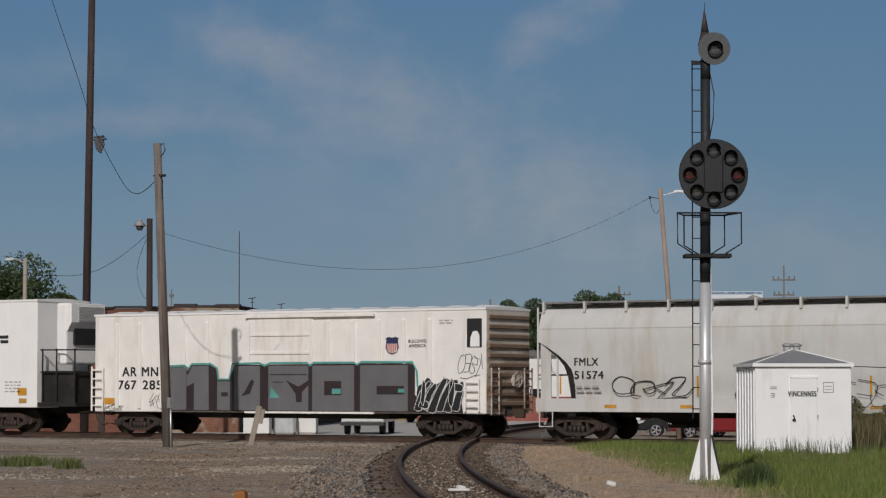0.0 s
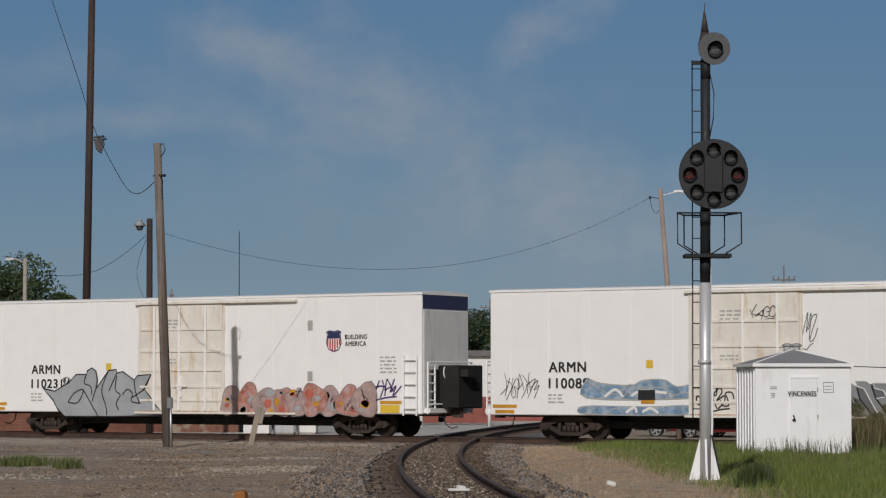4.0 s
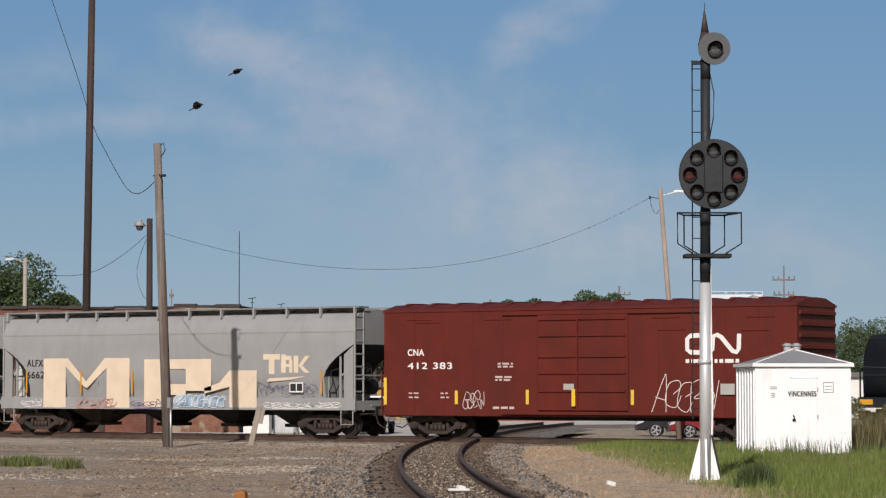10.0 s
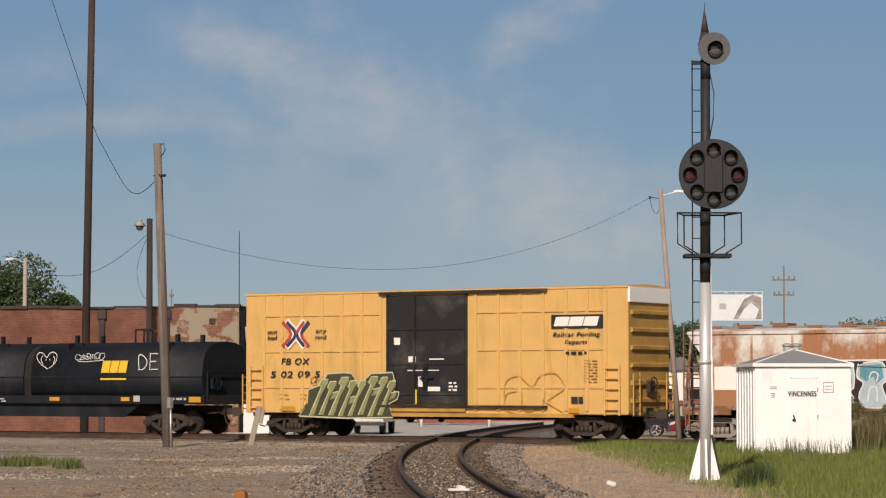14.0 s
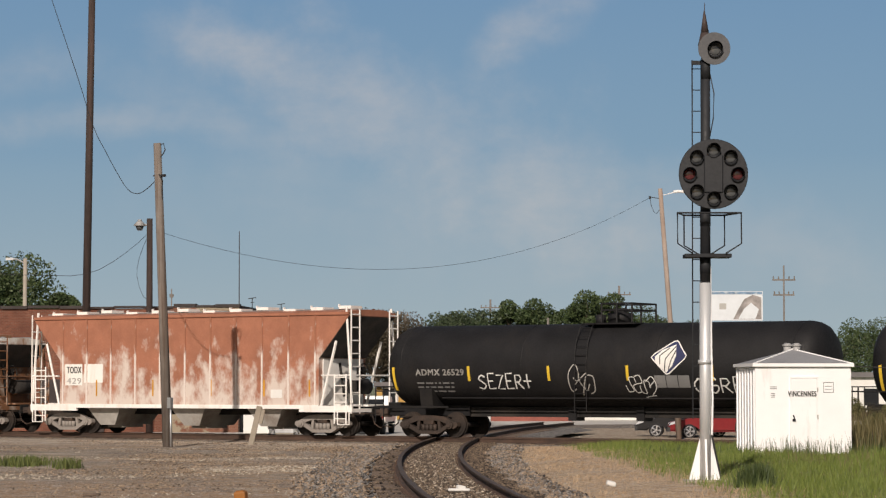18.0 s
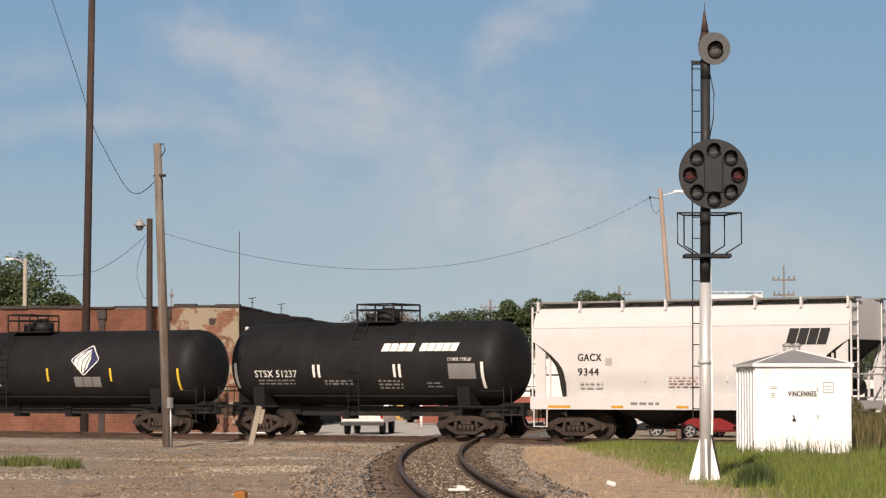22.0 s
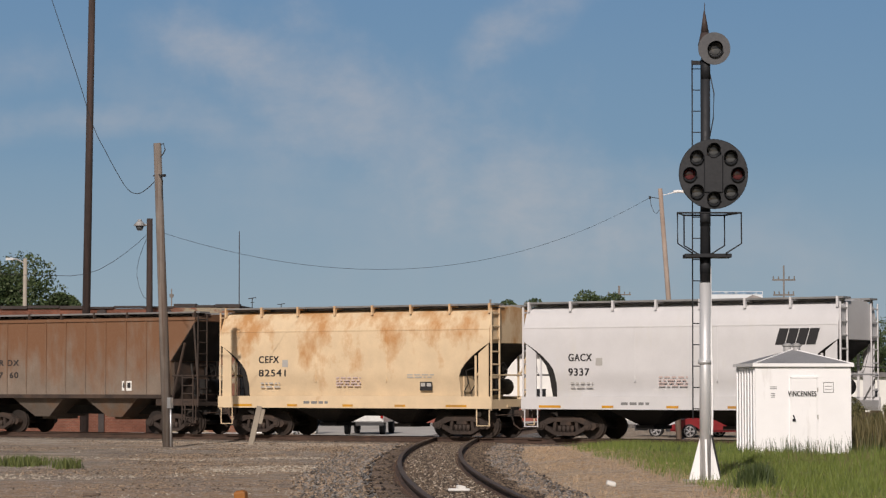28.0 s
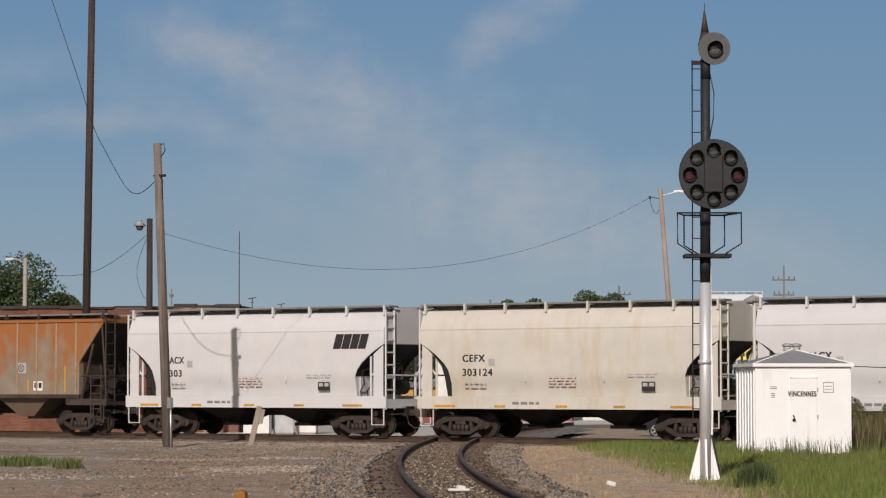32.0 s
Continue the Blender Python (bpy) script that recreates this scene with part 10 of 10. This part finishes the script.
while len(dry) < 20000:
    y = rnd.uniform(-42, -3.0)
    x = grass_edge(y) + rnd.uniform(-4.2, 2.2)
    if noise.noise(Vector((x * 0.3, y * 0.3, 2))) < rnd.uniform(-0.6, 0.2) or x - bend(y) < 2.3:
        continue
    dry.append((x, y, rnd.uniform(0.03, 0.08) * (2.2 if rnd.random() < 0.05 else 1), rnd.uniform(0.004, 0.009), rnd.uniform(-0.1, 0.1), rnd.uniform(-0.1, 0.1)))
for i in range(5000):
    # straw along the far side of the main track
    x, y = rnd.uniform(1, 26), 3.2 + abs(rnd.gauss(0, 2.2))
    if abs(x - bend(y)) > 1.6:
        dry.append((x, y, rnd.uniform(0.05, 0.16), rnd.uniform(0.006, 0.012), rnd.uniform(-0.1, 0.1), rnd.uniform(-0.1, 0.1)))
for cx, cy, n, s, hh in ((26.75, -32.75, 1100, 0.14, 0.42), (18.0, -11.4, 260, 0.9, 0.5), (16.6, -12.2, 200, 1.2, 0.3), (21.5, -8.0, 500, 1.3, 0.6)):
    for i in range(n):
        x, y = rnd.gauss(cx, s), rnd.gauss(cy, s)
        dark.append((x, y, hh * rnd.uniform(0.5, 1.2), rnd.uniform(0.006, 0.016), rnd.uniform(-0.15, 0.15), rnd.uniform(-0.15, 0.15)))
for i in range(1500):
    k, q = rnd.uniform(-0.2, 2.2), rnd.gauss(0, 0.6)
    x, y = 17.0 + k * 0.843 - q * 0.537, -6.0 + k * 0.537 + q * 0.843
    brown.append((x, y, rnd.uniform(0.5, 1.5), rnd.uniform(0.005, 0.012), rnd.uniform(-0.25, 0.25), rnd.uniform(-0.25, 0.25)))
for i in range(1300):
    y = rnd.uniform(-40, -12)
    x = grass_edge(y) + rnd.uniform(4, 14)
    brown.append((x, y, rnd.uniform(0.2, 0.5), rnd.uniform(0.006, 0.012), rnd.uniform(-0.15, 0.15), rnd.uniform(-0.15, 0.15)))
blades("grass", "bright green uncut grass around the signal and shed", green, M_grass)
blades("dry_grass", "dry tan grass along the edge of the gravel", dry, M_grass_dry)
blades("weeds", "dark green weeds by the signal base and shed", dark, M_grass_dark, "weeds")
blades("tall_weeds", "tall browning weeds behind the shed", brown, M_weed_dry, "weeds")
M_bush = leaf_mat("olive_bush_leaves", (0.045, 0.06, 0.018), (0.15, 0.135, 0.055))
bush = thing("bush", "olive and browning leafy bush beside the shed", "bush", at=(18.2, -4.6, -0.2))
bm = bmesh.new()
centres = []
for i in range(22):
    k, q, up = rnd.uniform(-1.6, 1.4), rnd.uniform(-0.5, 0.5), rnd.uniform(0.25, 1.45)
    tip = (k * 0.843 - q * 0.537, k * 0.537 + q * 0.843, up)
    rod(bm, (tip[0] * 0.7, tip[1] * 0.7, -0.1), tip, 0.014, 5, 0.005)
    centres.append((*tip, rnd.uniform(0.16, 0.32)))
part("stems", bm, M_bark, bush)
leaves("crown", centres, 9000, 0.035, M_bush, bush, 77)
M_grass_tuft = leaf_mat("dull_green_grass", (0.055, 0.075, 0.018), (0.13, 0.15, 0.04))
tuft = []
for cx, cy, n, sx in ((4.0, -27.4, 900, 0.36), (6.1, -28.1, 420, 0.15)):
    for i in range(n):
        k = rnd.gauss(0, sx)
        q = rnd.gauss(0, 0.5)
        tuft.append((cx + k * 0.843 - q * 0.537, cy + k * 0.537 + q * 0.843, rnd.uniform(0.12, 0.32), rnd.uniform(0.01, 0.02), rnd.uniform(-0.08, 0.08), rnd.uniform(-0.08, 0.08)))
blades("grass_tuft", "low green tufts in the bare gravel", tuft, M_grass_tuft)


def stones(name, label, spots, material):
    verts, faces = [], []
    for x, y, z, s in spots:
        i = len(verts)
        a, b, c = s * rnd.uniform(0.7, 1.4), s * rnd.uniform(0.7, 1.4), s * rnd.uniform(0.5, 0.9)
        t = rnd.uniform(0, 3.1)
        for px, py, pz in ((a, 0, 0), (0, b, 0), (-a, 0, 0), (0, -b, 0), (0.2 * a, 0.1 * b, c), (0, 0, -c)):
            verts.append((x + px * math.cos(t) - py * math.sin(t), y + px * math.sin(t) + py * math.cos(t), z + pz))
        faces += [(i, i + 1, i + 4), (i + 1, i + 2, i + 4), (i + 2, i + 3, i + 4), (i + 3, i, i + 4), (i + 1, i, i + 5), (i + 2, i + 1, i + 5), (i + 3, i + 2, i + 5), (i, i + 3, i + 5)]
    me = bpy.data.meshes.new(name)
    me.from_pydata(verts, [], faces)
    me.materials.append(material)
    return tagged(new(name, me), label, "gravel", kind="stuff")


M_stone = leaf_mat("mixed_yard_stone", (0.065, 0.046, 0.032), (0.40, 0.295, 0.205))
M_stone_dark = leaf_mat("oily_ballast_stone", (0.012, 0.008, 0.006), (0.20, 0.145, 0.10))
M_stone_grey = leaf_mat("blue_grey_ballast_stone", (0.03, 0.026, 0.024), (0.29, 0.268, 0.245))
bed_spots, shoulder_spots, spots, pale_spots = [], [], [], []
for i in range(46000):
    y = rnd.uniform(-46, -2)
    p, d, n = bend_frame(y)
    off = rnd.uniform(-3.9, 3.3)
    edge = 3.2 + 0.5 * noise.noise(Vector((y * 0.5, off * 0.2, 4)))
    if abs(off) > edge or abs(abs(off) - 0.76) < 0.1 or (-1.6 < off < -0.85 and rnd.random() < 0.85) or off > 2.0 + 0.5 * rnd.random() or off < -2.3 and rnd.random() < (-off - 2.3) * 1.2:
        continue
    q = p + n * off
    if abs(off) < 1.45 + 0.25 * noise.noise(Vector((y * 0.6, off, 14))):
        bed_spots.append((q.x, q.y, (-0.152 if abs(off) < 0.7 else -0.163) + rnd.uniform(0, 0.012), rnd.uniform(0.024, 0.05)))
    else:
        (shoulder_spots if rnd.random() < 0.5 else spots).append((q.x, q.y, -0.19 - (abs(off) - 1.45) * 0.036 + rnd.uniform(0, 0.015), rnd.uniform(0.026, 0.055)))
for i in range(2600):
    # a few pale stones stand out between the rails
    y = rnd.uniform(-46, -4)
    p, d, n = bend_frame(y)
    q = p + n * rnd.uniform(-0.65, 0.65)
    pale_spots.append((q.x, q.y, -0.14, rnd.uniform(0.016, 0.034)))
for i in range(32000):
    y = rnd.uniform(-45, -3)
    x = bend(y) - 3 - abs(rnd.gauss(0, 9))
    many = noise.noise(Vector((x * 0.16, y * 0.16, 21))) + 0.5 * noise.noise(Vector((x * 0.5, y * 0.5, 2)))
    if many + 0.1 < rnd.uniform(-0.12, 0.25):
        continue
    if 0.537 * x - 0.843 * y > 37 + 6 * noise.noise(Vector((x * 0.3, y * 0.3, 51))) and rnd.random() < 0.8:
        continue
    size = rnd.uniform(0.012, 0.036)
    (pale_spots if noise.noise(Vector((x * 0.22, y * 0.22, 31))) > rnd.uniform(0.0, 0.3) else spots).append((x, y, ground_z(x, y) + 0.003, size))
for i in range(2500):
    x, y = rnd.uniform(-40, 16), rnd.uniform(-2.9, -1.0)
    spots.append((x, y, -0.195 - max(0, -1.75 - y) * 0.07, rnd.uniform(0.02, 0.04)))
stones("loose_stones", "loose brown and grey stones over the dirt yard", spots, M_stone)
stones("loose_stones", "pale washed stones scattered over the yard", pale_spots, leaf_mat("pale_yard_stone", (0.17, 0.14, 0.108), (0.60, 0.52, 0.42)))
stones("ballast_stones", "dark oily ballast stones between the curved rails", bed_spots, M_stone_dark)
stones("ballast_stones", "blue-grey ballast stones along the curved track", shoulder_spots, M_stone_grey)

M_paper = surf("dirty_white_litter", (0.72, 0.71, 0.68), 0.7, var=0.1, bump=0.01)
M_orange = surf("orange_plastic", (0.30, 0.12, 0.03), 0.5, var=0.1, bump=0.002)
bm = bmesh.new()
box(bm, -0.2, 0.2, -0.1, 0.1, 0.0, 0.05)
box(bm, -0.05, 0.1, -0.06, 0.08, 0.04, 0.11, pose(0, 0, 0, 0, 12, 20))
soften(bm, 0.015)
one_mesh("litter", bm, M_paper, "crumpled white litter lying between the rails", "litter", at=(22.75, -36.7, -0.12), rz=32)
bm = bmesh.new()
box(bm, -0.09, 0.09, -0.06, 0.06, 0.0, 0.09, pose(0, 0, 0, 10, 15, 20))
soften(bm, 0.02)
one_mesh("litter", bm, M_paper, "small white scrap of litter in dry grass", "litter", at=(24.1, -33.5, -0.1), rz=20)
bm = bmesh.new()
box(bm, -0.11, 0.11, -0.08, 0.08, -0.06, 0.08, pose(0, 0, 0, 6, -5, 15))
box(bm, -0.08, 0.08, -0.06, 0.06, 0.07, 0.10, pose(0, 0, 0, 6, -5, 15))
soften(bm, 0.025, 2)
one_mesh("marker_cap", bm, M_orange, "faded orange plastic block on the dirt", "marker", at=(19.95, -39.5, -0.17))
bm = bmesh.new()
box(bm, -0.16, 0.16, -0.05, 0.05, 0, 0.05)
soften(bm, 0.012)
one_mesh("tie_fragment", bm, M_tie, "dark broken piece of tie wood", "wood scrap", at=(17.2, -40.3, -0.2), rz=20)


# ---- birds ----
def bird(label):
    b = thing("bird", label, "bird", "birds")
    bm = bmesh.new()
    bmesh.ops.create_uvsphere(bm, u_segments=10, v_segments=6, radius=0.07, matrix=Matrix.Diagonal((2.2, 1, 1, 1)))
    bmesh.ops.create_uvsphere(bm, u_segments=8, v_segments=5, radius=0.05, matrix=Matrix.Translation((0.17, 0, 0.04)))
    rod(bm, (0.2, 0, 0.03), (0.27, 0, 0.02), 0.016, 5, 0.003)
    prism_y(bm, [(-0.1, -0.01), (-0.34, -0.03), (-0.34, 0.0), (-0.1, 0.04)], -0.05, 0.05)
    part("body", bm, M_wire, b)
    wings = []
    for s in (-1, 1):
        bm = bmesh.new()
        pts = [(0.13, 0), (0.15, s * 0.22), (0.02, s * 0.55), (-0.1, s * 0.46), (-0.15, s * 0.16), (-0.12, 0)]
        lo = [bm.verts.new((x, y, -0.006)) for x, y in pts]
        hi = [bm.verts.new((x, y, 0.008)) for x, y in pts]
        bm.faces.new(lo)
        bm.faces.new(hi[::-1])
        for i in range(6):
            j = (i + 1) % 6
            bm.faces.new((lo[i], lo[j], hi[j], hi[i]))
        w = part("wing", bm, M_wire, b)
        w.location = (0, s * 0.04, 0.03)
        wings.append((w, s))
    return b, wings


BIRDS = [bird("small dark bird taking off from the cable"), bird("small dark bird perched on the cable")]


def fly(b, wings, rows, start):
    """Rows of seconds, metres right of and above the camera's level line; wings beat while it flies."""
    keys = []
    for t, right, up in rows:
        x, y, z = out_there(94.5, right)
        keys.append((t, pose(x, y, 1.77 + up, 0, -20 if t > start else 0, 38)))
    walk(b, keys)
    for w, s in wings:
        k = [(0.0, 75.0), (start - 0.05, 75.0)]
        t, i = start + 0.05, 0
        while t < 11.4:
            k.append((t, (-38.0, 30.0, 2.0)[i % 3] * -1))
            t, i = t + 0.1, i + 1
        k.append((32.0, 0.0))
        walk(w, [(t, pose(0, s * 0.04, 0.03, -s * a)) for t, a in k])

motions()
